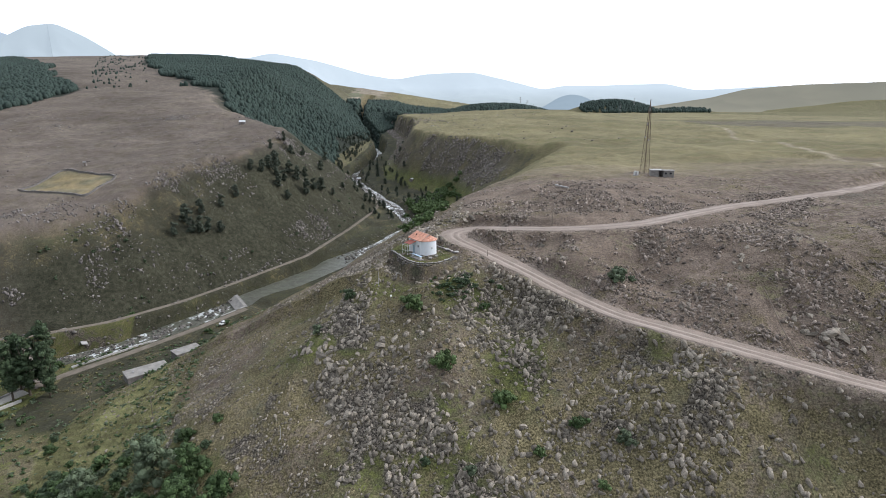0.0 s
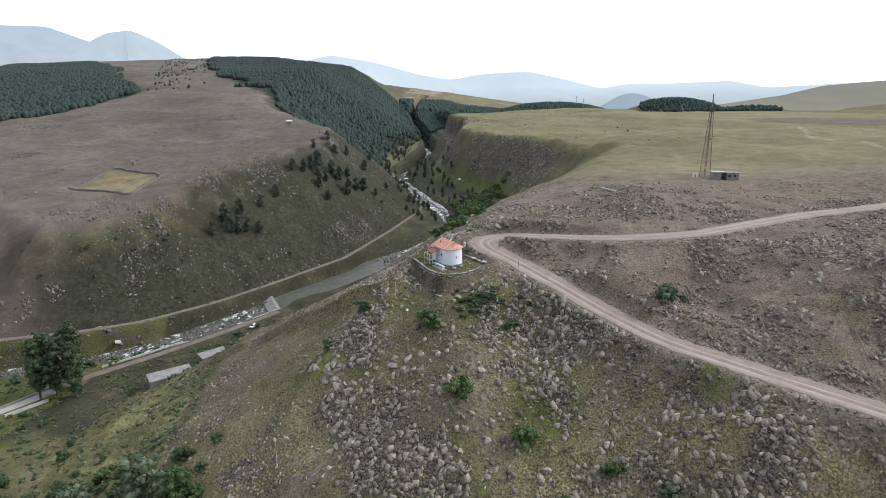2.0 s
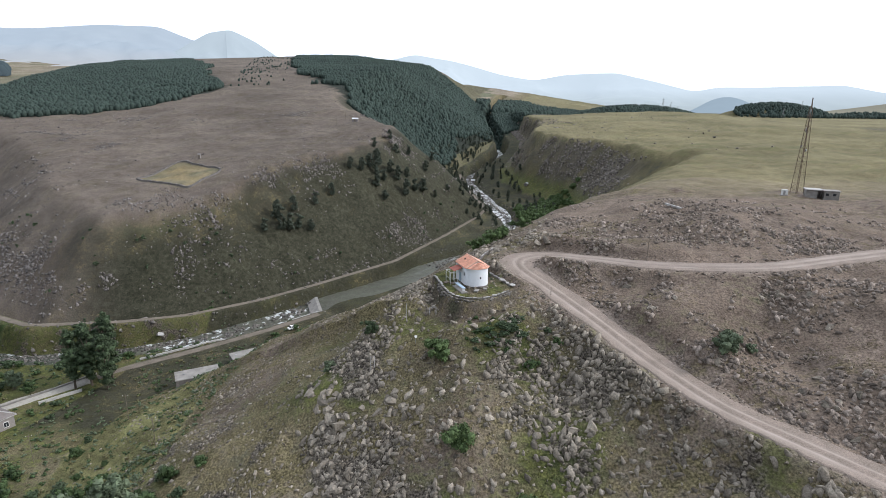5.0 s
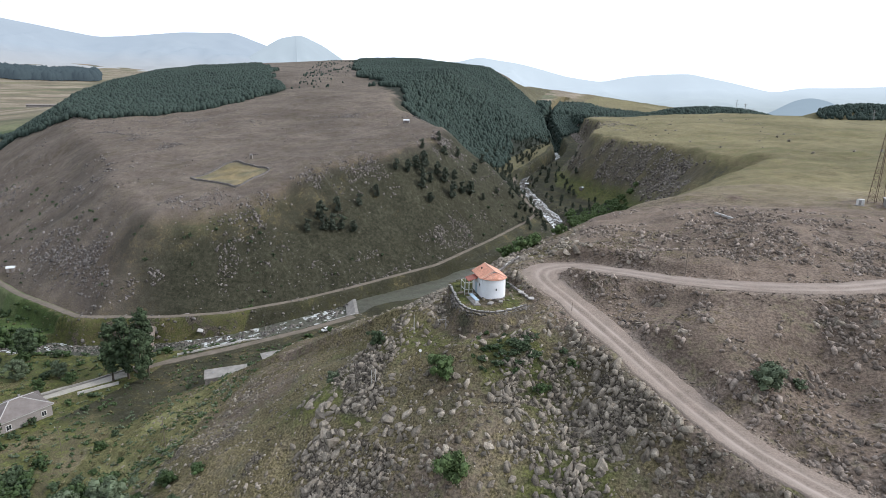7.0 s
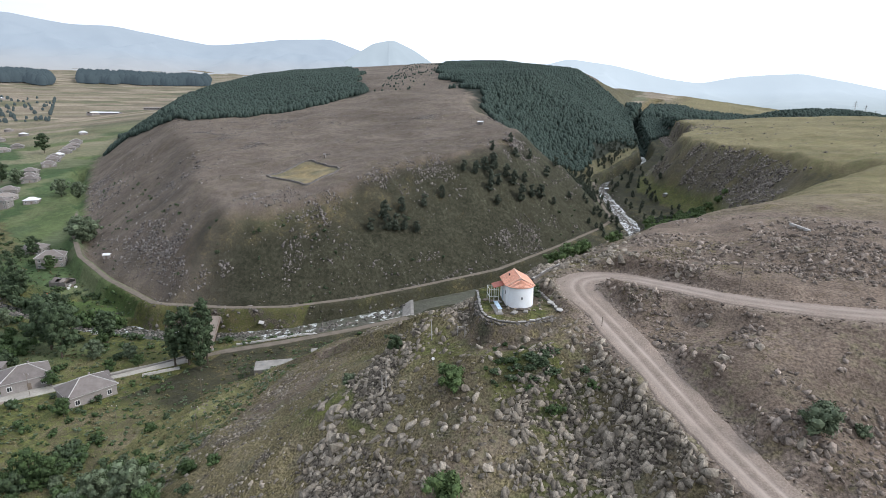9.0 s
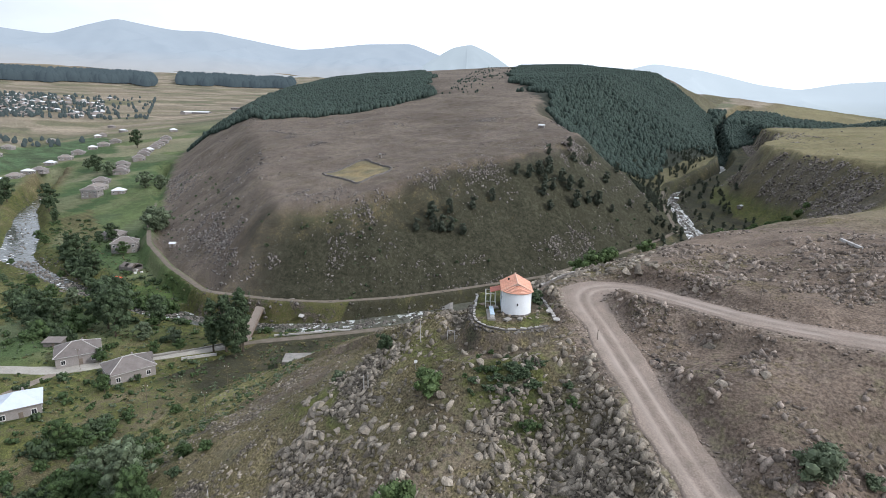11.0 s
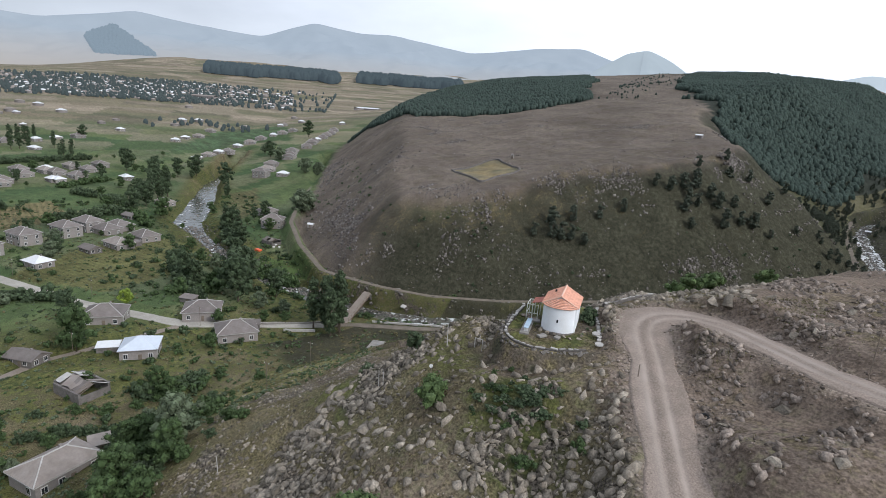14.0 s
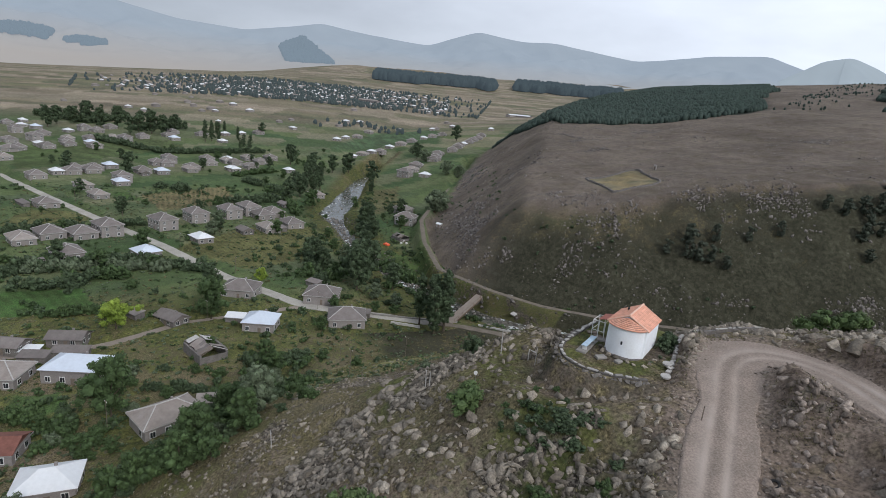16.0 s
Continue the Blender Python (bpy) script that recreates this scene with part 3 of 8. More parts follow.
def above_road(x, y):
    """1 on the uphill side of the dirt road."""
    line = np.interp(x, [4, 8.5, 13.6, 20, 25.2, 30, 36.2, 43, 51.2, 62.7, 72, 90, 130], [139, 135, 129, 121.6, 116, 110.8, 104.6, 100.6, 96.4, 91, 87, 81, 72])
    return ease(x, 5, 9) * ease(y - line, 0, 3)


def stony(x, y):
    """How thickly stones lie on the chapel hill, 0 to 1."""
    z = land(x, y, False)
    dt, _ = near_line(x, y, TRACK)
    n = rough(x, y, 11, 601, 3)
    streak = rough(x * 2.2 + y * 0.4, y * 0.55, 16, 611, 3)
    gully = ease(rough(x * 1.5 + y * 0.5, y * 0.35, 13, 613, 2), -0.45, -0.1)
    amount = 0.14 + 0.9 * ease(n * 0.5 + streak * 0.55 + 0.85 * rough(x, y, 4.2, 615, 2), -0.3, 0.5) * (0.15 + 0.85 * gully)
    amount = amount * (0.72 + 0.28 * ease(x + 0.25 * (y - 100), -36, -10)) * (0.25 + 0.75 * ease(x + 0.3 * (y - 100), -72, -45))
    roadside = np.exp(-((dt - 5) / 3.5) ** 2) * (y < 122) * (np.interp(x, [4, 13.6, 25, 36, 51, 72, 130], [139, 129, 116, 104.6, 96.4, 87, 72]) > y)
    amount = np.maximum(amount, 0.85 * roadside * ease(rough(x, y, 7, 627, 2), -0.5, 0.3))
    amount = amount * (1 - 0.5 * ease(x, 20, 36) * ease(rough(x, y, 9, 619, 2), -0.5, 0.1))
    below_road = np.exp(-((x - 16) ** 2 / 9 ** 2 + (y - 110) ** 2 / 7 ** 2))
    amount = amount + 0.9 * below_road
    upper = above_road(x, y)
    amount = np.where(upper > 0.5, (0.75 + 0.25 * np.exp(-((dt - 6) / 6) ** 2)) * ease(rough(x, y, 13, 621, 4) + 0.8 * rough(x, y, 3.5, 623, 2), -0.4, 0.4), amount)
    amount = amount * (1 - 0.85 * ease(y, 160, 185))
    amount = amount * ease(dt, 3.0, 4.2)
    out = near_line(x, y, [(a, b, 0) for a, b in TERRACE + TERRACE[:1]])[0]
    amount = np.where(in_ring(x, y, TERRACE) | (out < 0.8), 0, amount)
    return np.clip(amount, 0, 1) * ease(z, 16, 22)


def cover_of(x, y, z):
    """How lush, how bare and how stony the ground is."""
    low = 1 - ease(z, 17, 27)
    westward = ease(-x, 60, 110)
    plain = low * westward * (1 - ease(np.hypot(x, y), 1500, 2600) * 0.5)
    d1, _ = near_line(x, y, FOOT_WEST)
    on_west = inside(x, y, HILL_WEST)
    on_east = inside(x, y, HILL_EAST)
    dr, _ = near_line(x, y, RIVER)
    dt, _ = near_line(x, y, TRACK)
    n = rough(x, y, 14, 201, 3)
    big = rough(x, y, 45, 211, 3)
    lush = (0.72 + 0.3 * big) * plain * ease(-x, 110, 150) + (0.6 + 0.4 * n) * plain * (1 - ease(-x, 110, 150))
    floor = ~on_west & ~on_east & (np.hypot(x, y) < 1300) & (x > -125)
    inner = ease(y + 6 * n, 118, 142)
    lush = np.where(floor, 0.62 - 0.12 * inner + 0.3 * n, lush)
    lush = lush + 0.15 * (1 - ease(dr, 12, 40)) * (1 - 0.6 * on_west) * ease(x, -640, -540)
    steep, top = west_hill(x, y, plain_height(x, y))
    face_west = on_west * (1 - ease(steep - top + 2.0 * rough(x, y, 16, 221, 3), -5, 1)) * ease(x, -255 - 0.9 * (y - 250), -195 - 0.9 * (y - 250)) * (y < 560)
    flank = on_west * (1 - ease(steep - top + 2.0 * rough(x, y, 16, 223, 3), -12, 4)) * (1 - face_west) * ease(x, -420, -330) * (y < 400)
    lush = np.where(on_west, (0.12 * (1 + big) + 0.5 * np.exp(-((x + 165) ** 2 / 40 ** 2 + (steep - 52) ** 2 / 13 ** 2))) * face_west, lush)
    hill = on_east & (y < 260) & (np.hypot(x, y - 100) < 330)
    near_slope = hill * (1 - ease(y, 128, 150))
    lush = np.where(on_east, np.maximum(0.5 * (1 - ease(z, 22, 44)) * ease(-x, 10, 60), 0.40 + 0.36 * n - 0.2 * ease(x, 25, 45)) * near_slope + (1 - near_slope) * (0.12 + 0.28 * ease(y, 190, 330)), lush)
    lush = lush + 0.42 * on_east * ease(y, 260, 300) * (1 - ease(z, 36, 50))
    lush = lush + 0.7 * np.exp(-((x - 2) ** 2 + (y - 118) ** 2) / 4.5 ** 2) + 0.55 * np.exp(-((x - 11) ** 2 + (y - 113) ** 2) / 7 ** 2) + 0.35 * np.exp(-((x - 17) ** 2 + (y - 100) ** 2) / 5 ** 2)
    soil = np.where(on_west, 0.62, 0.15)
    soil = np.where(on_east, np.where(hill, 0.55 - 0.2 * near_slope + 0.35 * rough(x, y, 19, 231, 3) - 0.25 * (1 - ease(z, 22, 40)) + 0.1 * ease(x, 25, 45), 0.3), soil)
    mid = on_east * np.exp(-((x - 45) ** 2 / 45 ** 2 + (y - 135) ** 2 / 32 ** 2))
    soil = soil + 0.35 * mid + 0.8 * np.exp(-(dt / 5.5) ** 2)
    soil = np.where(on_east & ~hill, soil * (1 - 0.5 * ease(y, 200, 300)), soil)
    up = above_road(x, y) * hill
    soil, lush = soil + 0.3 * up, lush * (1 - 0.7 * up * (1 - 0.6 * ease(x, 60, 90)))
    # the painted gap shade follows the stones; the stony river bed has it too
    shaded_scree = np.where(hill, 0.75 * stony(x, y) * (1 - 0.6 * up), 0) + 0.5 * (1 - ease(dr, 5, 9))
    soil = np.where(floor, np.where(y > 430, 0.1, 0.6), soil)
    lush = np.where(floor & (y > 430), 0.7 + 0.25 * n, lush)
    shaded_scree = shaded_scree + 0.35 * on_east * ease(y, 270, 320) * (1 - ease(y, 900, 1100)) * ease(z, 30, 45) * (1 - ease(z, 62, 72))
    terrace = in_ring(x, y, TERRACE)
    patchy = 0.5 + 0.8 * rough(x, y, 2.6, 243, 2) + 0.35 * ease(-x, 5.5, 9.5) - 0.3 * np.exp(-((x + 3.6) ** 2 + (y - 128) ** 2) / 2.2 ** 2)
    lush, soil, shaded_scree = np.where(terrace, patchy, lush), np.where(terrace, 0.75 - 0.5 * patchy, soil), np.where(terrace, 0, shaded_scree)
    heath = 0.4 * terrace * np.clip(1 - patchy, 0, 1) + 0.5 * flank * (0.7 + 0.6 * rough(x, y, 20, 225, 3)) + face_west * (0.92 - 0.55 * np.exp(-((x + 165) ** 2 / 40 ** 2 + (steep - 52) ** 2 / 13 ** 2))) + 0.66 * floor * inner + 0.22 * on_east * ease(y, 270, 320) * (1 - ease(y, 900, 1100)) * ease(z, 30, 45) * (1 - ease(z, 62, 72))
    skirt = np.exp(-(near_line(x, y, TERRACE_LINE)[0] / 3.6) ** 2) * ~terrace * (0.9 + 0.5 * rough(x, y, 3, 241, 2))
    lush, soil, heath = lush * (1 - 0.85 * np.clip(skirt, 0, 1)), soil + 0.4 * skirt, heath + 0.55 * skirt * (y < 131)
    return np.clip(lush, 0, 1), np.clip(soil, 0, 1), np.clip(shaded_scree, 0, 1), np.clip(heath, 0, 1)


def fields_of(x, y):
    """Strips of gardens and ploughland on the village plain: colour and how much of it shows."""
    r = np.hypot(x + 150, y - 150)
    out = r > 520
    u, v = np.where(out, x * 0.94 - y * 0.34, x * 0.84 + y * 0.54), np.where(out, x * 0.34 + y * 0.94, -x * 0.54 + y * 0.84)
    wide = np.where(out, 2.2, 1.0)
    j = np.floor(v / (46 * wide))
    i = np.floor((u + 17 * hashed(j, j * 0, 5)) / (17 * wide))
    a, b = hashed(i, j, 301) * 0.5 + 0.5, hashed(i, j, 302) * 0.5 + 0.5
    dryness = np.clip(ease(r, 480, 900) * 0.74 + 0.75 * (a - 0.5), 0, 1)
    green = np.stack([0.046 + 0.06 * b, 0.090 + 0.05 * b, 0.036 + 0.022 * b], -1)
    straw = np.stack([0.225 + 0.10 * b, 0.190 + 0.08 * b, 0.145 + 0.06 * b], -1)
    brown = np.stack([0.19 + 0.09 * b, 0.145 + 0.07 * b, 0.118 + 0.05 * b], -1)
    col = green * (1 - dryness)[..., None] + np.where((a > 0.55)[..., None], straw, brown) * dryness[..., None]
    on = ease(-x, 150, 180) * (1 - inside(x, y, HILL_WEST)) * np.where(x < -640, 1, ease(near_line(x, y, RIVER)[0], 14, 24))
    on = on * 1.1
    for ring, tint in PLOTS:
        plot = in_ring(x + 1.5 * lattice(x, y, 7, 331), y + 1.5 * lattice(x, y, 7, 333), ring)
        rows = 1 + 0.25 * np.sin((x * 0.42 + y * 0.9) * 2.2) + 0.3 * rough(x, y, 9, 335, 3)
        col = np.where(plot[..., None], np.array(tint) * rows[..., None], col)
        on = np.where(plot, 0.95, on)
    # thin dry turf over pinkish-grey soil on the west hill
    west = inside(x, y, HILL_WEST)
    turf = 1 + 0.18 * rough(x, y, 55, 341, 3) + 0.16 * rough(x * 0.6, y * 1.5, 16, 343, 3) - 0.22 * ease(rough(x * 0.35 + y * 0.2, y * 1.3, 22, 347, 3), 0.1, 0.6)
    col = np.where(west[..., None], np.array([0.140, 0.116, 0.100]) * turf[..., None], col)
    steep, crown = west_hill(x, y, plain_height(x, y))
    bare = west * (0.68 - 0.68 * (1 - ease(steep - crown, -8, 2)) * ease(x, -255 - 0.9 * (y - 250), -195 - 0.9 * (y - 250)) * (y < 560))
    on = np.where(west, bare / 0.85, on)
    gorge_bank = west * ease(y, 430, 480) * (1 - ease(near_line(x, y, FOOT_WEST)[0], 30, 70))
    col = np.where((gorge_bank > 0.05)[..., None], np.array([0.085, 0.088, 0.043]) * turf[..., None], col)
    on = np.where(gorge_bank > 0.05, np.maximum(on, 0.8 * gorge_bank), on)
    # straw-coloured turf of the plateau in faint bands; bare quarried earth above the road
    east = inside(x, y, HILL_EAST)
    flat = east * ease(y, 185, 260) * ease(land(x, y, False), 65, 69) * (np.hypot(x, y) < 1700)
    bands = 1 + 0.16 * rough(x * 0.25, y * 1.2, 40, 361, 3) + 0.12 * rough(x, y, 12, 363, 3)
    col = np.where((flat > 0.05)[..., None], np.stack([0.232 * bands, 0.202 * bands, 0.112 * bands], -1), col)
    on = np.where(flat > 0.05, 0.72 * flat * np.clip(0.8 + 0.5 * rough(x, y, 70, 365, 2), 0.25, 1), on)
    height = land(x, y, False)
    crags = east * ease(y, 385, 430) * (1 - ease(y, 930, 1000)) * ease(height, 34, 44) * (1 - ease(height - 0.042 * np.clip(y - 420, 0, 470), 65, 70))
    col = np.where((crags > 0.05)[..., None], np.array([0.112, 0.098, 0.083]) * bands[..., None], col)
    on = np.where(crags > 0.05, 0.85 * crags * np.clip(0.85 + 0.5 * rough(x, y, 14, 371, 3), 0.3, 1), on)
    worn = np.exp(-(near_line(x, y, FIELD_WAY)[0] / 2.2) ** 2)
    col = np.where((worn > 0.3)[..., None], np.array([0.33, 0.285, 0.21]), col)
    on = np.where(worn > 0.3, np.maximum(on, worn), on)
    quarry = east * above_road(x, y) * (1 - ease(y, 185, 230)) * ease(x, 4, 10) * (1 - ease(x, 60, 110)) * ease(rough(x, y, 12, 367, 3), -0.35, 0.3)
    quarry = np.maximum(quarry, east * ease(y, 148, 158) * (1 - ease(y, 190, 215)) * ease(x, 0, 12) * (1 - ease(x, 75, 110)) * ease(rough(x, y, 16, 369, 3), -0.5, 0.2))
    col = np.where((quarry > 0.05)[..., None], np.array([0.205, 0.158, 0.124]) * bands[..., None], col)
    on = np.where(quarry > 0.05, 0.7 * quarry, on)
    pen = in_ring(x, y, PEN)
    col = np.where(pen[..., None], np.stack([0.21 + 0.06 * lattice(x, y, 6, 311), 0.178 + 0.03 * lattice(x, y, 6, 311), 0.102 + 0 * x], -1), col)
    alpha = np.where(pen, 0.8, 0.85 * on)
    # ground inside the woods painted dark: shade between the pines, hiding pale gaps
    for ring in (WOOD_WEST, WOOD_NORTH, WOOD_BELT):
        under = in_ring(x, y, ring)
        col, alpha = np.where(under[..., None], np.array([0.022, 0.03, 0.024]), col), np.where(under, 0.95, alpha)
    dt, _ = near_line(x, y, TRACK)
    dust = np.exp(-(np.maximum(dt - 2.2, 0) / 1.7) ** 2) * np.clip(0.75 + 0.5 * rough(x, y, 2.6, 351, 3), 0, 1) + 0.9 * np.exp(-((x - 1.5) ** 2 + (y - 143) ** 2) / 4.5 ** 2)
    dust = np.where(near_line(x, y, TERRACE_LINE)[0] < 0.6, 0, dust) * ~in_ring(x, y, TERRACE)
    dust = np.clip(dust, 0, 0.92)
    col = np.where((dust > alpha)[..., None], np.array([0.272, 0.222, 0.184]), col)
    return np.concatenate([col, np.maximum(alpha, dust)[..., None]], -1)


gx = spaced(-4700, 4700, -118, 100, 0.9, 0.02)
gy = spaced(-1500, 4700, 68, 172, 0.9, 0.02)
GX, GY = np.meshgrid(gx, gy)
GX, GY = GX.ravel(), GY.ravel()
GZ = land(GX, GY)
ground = sheet("ground", np.stack([GX, GY, GZ], 1), len(gx), len(gy), [GROUND])
lush, soil, shaded_scree, heath = cover_of(GX, GY, GZ)
layer = ground.data.color_attributes.new("cover", "FLOAT_COLOR", "POINT")
layer.data.foreach_set("color", np.stack([lush, soil, shaded_scree, heath], 1).astype(np.float32).ravel())
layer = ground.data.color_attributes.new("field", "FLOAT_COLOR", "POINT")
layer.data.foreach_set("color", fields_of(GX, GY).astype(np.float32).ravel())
tagged(ground, "dry stony hills with brown earth and patchy grass", "ground", kind="structure")


def smooth_line(line, step):
    """Points along a rounded polyline, about step apart."""
    p = np.array(line, float)
    s = np.concatenate([[0], np.cumsum(np.hypot(*(p[1:, :2] - p[:-1, :2]).T))])
    q = np.arange(0, s[-1], step)
    out = np.stack([np.interp(q, s, p[:, k]) for k in range(3)], 1)
    w = max(3, int(7 / step))
    pad = np.concatenate([np.repeat(out[:1], w, 0), out, np.repeat(out[-1:], w, 0)])
    ker = np.hanning(2 * w + 1)
    ker /= ker.sum()
    return np.stack([np.convolve(pad[:, k], ker, "same")[w:-w] for k in range(3)], 1)


def road_strip(name, line, half, step, material, label, ruts=0.06, lift=0.07, wobble=0.5, category="road"):
    c = smooth_line(line, step)
    t = np.gradient(c[:, :2], axis=0)
    t /= np.linalg.norm(t, axis=1)[:, None]
    side = np.stack([-t[:, 1], t[:, 0]], 1)
    k = np.linspace(-1, 1, 29)
    edge = 1 + wobble * (0.3 * lattice(c[:, 0], c[:, 1], 3.1, 401) + 0.14 * lattice(c[:, 0], c[:, 1], 1.1, 403))
    if material is WORN:
        edge = edge * (1 + 0.42 * np.exp(-((c[:, 0] - 3) ** 2 + (c[:, 1] - 143.5) ** 2) / 7.5 ** 2))
    off = half * edge[:, None] * k[None, :]
    x, y = c[:, :1] + side[:, :1] * off, c[:, 1:2] + side[:, 1:] * off
    rut = -ruts * np.exp(-((np.abs(off) - 0.85) / 0.3) ** 2) + ruts * 0.5 * np.exp(-(off / 0.4) ** 2)
    z = c[:, 2:3] + lift - 0.12 + rut + 0.03 * rough(x, y, 0.9, 411, 2)
    z = np.where(np.abs(k)[None, :] > 0.99, np.minimum(z, land(x, y) - 0.1), z)
    ob = sheet(name, np.stack([x, y, z], -1).reshape(-1, 3), len(k), len(c), [material])
    if material is WORN:
        worn = np.exp(-((np.abs(off + 0.3) - 0.95) / 0.38) ** 2) * 0.75 + 0.3 * np.exp(-((off + 1.9) / 0.5) ** 2)
        worn = np.clip(worn * (0.75 + 0.6 * rough(x, y, 5, 415, 3)), 0, 1)
        paint = ob.data.color_attributes.new("wear", "FLOAT_COLOR", "POINT")
        paint.data.foreach_set("color", np.stack([worn, worn, worn, np.ones_like(worn)], -1).astype(np.float32).ravel())
    return tagged(ob, label, category, kind="structure")


road_strip("road", TRACK, 2.9, 0.6, WORN, "pale rutted dirt road that bends round the chapel hill", 0.1)
road_strip("valley_track", VALE_TRACK, 1.25, 1.5, TRACK_DIRT, "narrow dirt track along the foot of the hill", 0.05, 0.07)
road_strip("river_lane", LANE, 1.6, 1.0, TRACK_DIRT, "dirt lane on the river bank", 0.05, 0.1)
road_strip("village_street", STREET, 2.6, 2.0, PALE_ROAD, "pale gravel street through the village", 0.02, 0.12, 0.2)
road_strip("back_lane", BACK_LANE, 1.5, 1.0, DIRT, "narrow dirt lane between gardens", 0.03, 0.1)


def river_strip():
    c = smooth_line(RIVER[2:], 1.0)
    t = np.gradient(c[:, :2], axis=0)
    t /= np.linalg.norm(t, axis=1)[:, None]
    side = np.stack([-t[:, 1], t[:, 0]], 1)
    k = np.linspace(-1, 1, 21)
    off = (8.0 + 4.0 * ease(-c[:, :1], 300, 350) + 3.0 * ease(c[:, 1:2], 238, 246) * (1 - ease(c[:, 1:2], 300, 320)) - 2.0 * ease(c[:, 1:2], 290, 340)) * k[None, :]
    x, y = c[:, :1] + side[:, :1] * off, c[:, 1:2] + side[:, 1:] * off
    z = c[:, 2:3] - 0.2 + 0.12 * rough(x, y, 2.2, 421, 2)
    fx = x[:-1, :-1]
    pool = (fx > -96) & (fx < -50) & (y[:-1, :-1] < 320)
    calm = (fx < -200)
    foam = (lattice(x[:-1, :-1], y[:-1, :-1], 1.5, 431) + 0.5 * lattice(x[:-1, :-1], y[:-1, :-1], 7, 433) > np.where(calm, 0.88, np.where(y[:-1, :-1] > 330, -0.12, np.where(fx > -60, 0.1, 0.55)))) & ~pool
    ob = sheet("river", np.stack([x, y, z], -1).reshape(-1, 3), 21, len(c), [WATER, FOAM, CALM], np.where(foam, 1, np.where(fx < -140, 2, 0)).ravel())
    return tagged(ob, "shallow stony river with white water", "water", kind="structure")


river_strip()

# ---- far mountains ----
# bearing west of north and height of the skyline, in degrees
NORTH_RANGE = [(-75, 2.6), (-60, 2.2), (-45, 1.9), (-38, 1.85), (-29, 1.86), (-24, 1.6), (-21, 2.3), (-16, 2.1), (-12, 2.1), (-10, 1.75), (-6.5, 2.7), (-3.2, 3.5), (1.4, 3.3), (4.7, 2.75),
               (7.5, 3.25), (12.4, 4.5), (16.5, 5.1), (20.6, 4.2), (25, 3.6), (28, 3.4)]
WEST_RANGE = [(26, 3.0), (36.5, 5.6), (39.5, 6.7), (44, 6.4), (50.5, 5.7), (55, 6.3), (58, 6.7), (61, 6.6), (65.7, 7.3), (70.5, 5.5), (75, 5.8), (81, 6.4), (87.7, 5.1),
              (93.5, 5.3), (98.7, 6.1), (104, 7.2), (112, 7.8), (130, 6.0), (150, 4.0)]


def mountain_range(name, skyline, near, crest, material, label, seed):
    a = np.linspace(skyline[0][0], skyline[-1][0], 420)
    el = np.interp(a, [p[0] for p in skyline], [p[1] for p in skyline]) + 0.06 * rough(a, a * 0, 4.0, seed, 4)
    w = int(0.8 / (a[1] - a[0])) + 1
    ker = np.hanning(2 * w + 3)
    el = np.convolve(np.pad(el, w + 1, mode="edge"), ker / ker.sum(), "valid")
    r = np.linspace(near, crest + 250, 90)
    A, R = np.meshgrid(np.radians(a), r)
    x, y = -np.sin(A) * R, np.cos(A) * R
    foot = land(-np.sin(np.radians(a)) * near, np.cos(np.radians(a)) * near, False) - 25
    peak = 95 + crest * np.tan(np.radians(el))
    s = np.clip((R - near) / (crest - near), 0, 1)
    fold = 1 - (np.abs(rough(x, y, 700, seed + 9, 4)) * 0.5 + 0.1 * np.abs(rough(x, y, 210, seed + 19, 3))) * np.sin(np.pi * s)
    z = foot + (peak - foot) * s ** 1.15 * fold
    z = np.where(R > crest, peak - (R - crest) * 0.5, z)
    ob = sheet(name, np.stack([x, y, z], -1).reshape(-1, 3), len(a), len(r), [material])
    tagged(ob, label, "mountain", kind="structure")
    return a, r, z


# haze over the far ranges is painted into their colour and glow
HAZE_NORTH = haze_material("pale_air_and_rock", (0.09, 0.10, 0.10), (0.56, 0.66, 0.77), (0.04, 0.05, 0.055), (0.10, 0.11, 0.105), (0.36, 0.43, 0.49), 110, 240)
HAZE_WEST = haze_material("grey_air_and_grass", (0.10, 0.105, 0.105), (0.36, 0.445, 0.555), (0.065, 0.075, 0.085), (0.21, 0.18, 0.15), (0.27, 0.288, 0.315))
HAZE_PEAK = haze_material("blue_air_and_rock", (0.10, 0.115, 0.12), (0.42, 0.50, 0.58), (0.05, 0.06, 0.065))
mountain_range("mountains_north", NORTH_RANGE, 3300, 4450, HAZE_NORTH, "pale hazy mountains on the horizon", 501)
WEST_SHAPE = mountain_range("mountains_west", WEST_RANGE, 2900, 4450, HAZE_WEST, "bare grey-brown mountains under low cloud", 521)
HAZE_HILL = haze_material("dark_hill_in_blue_air", (0.05, 0.065, 0.07), (0.29, 0.37, 0.46), (0.04, 0.05, 0.055))
HAZE_EAST = haze_material("brown_hills_in_thin_air", (0.17, 0.15, 0.10), (0.10, 0.112, 0.115), (0.11, 0.105, 0.08))
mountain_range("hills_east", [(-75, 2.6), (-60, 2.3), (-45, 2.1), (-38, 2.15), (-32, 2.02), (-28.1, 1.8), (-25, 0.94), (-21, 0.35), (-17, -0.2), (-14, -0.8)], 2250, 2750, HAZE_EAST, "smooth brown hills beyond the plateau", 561)
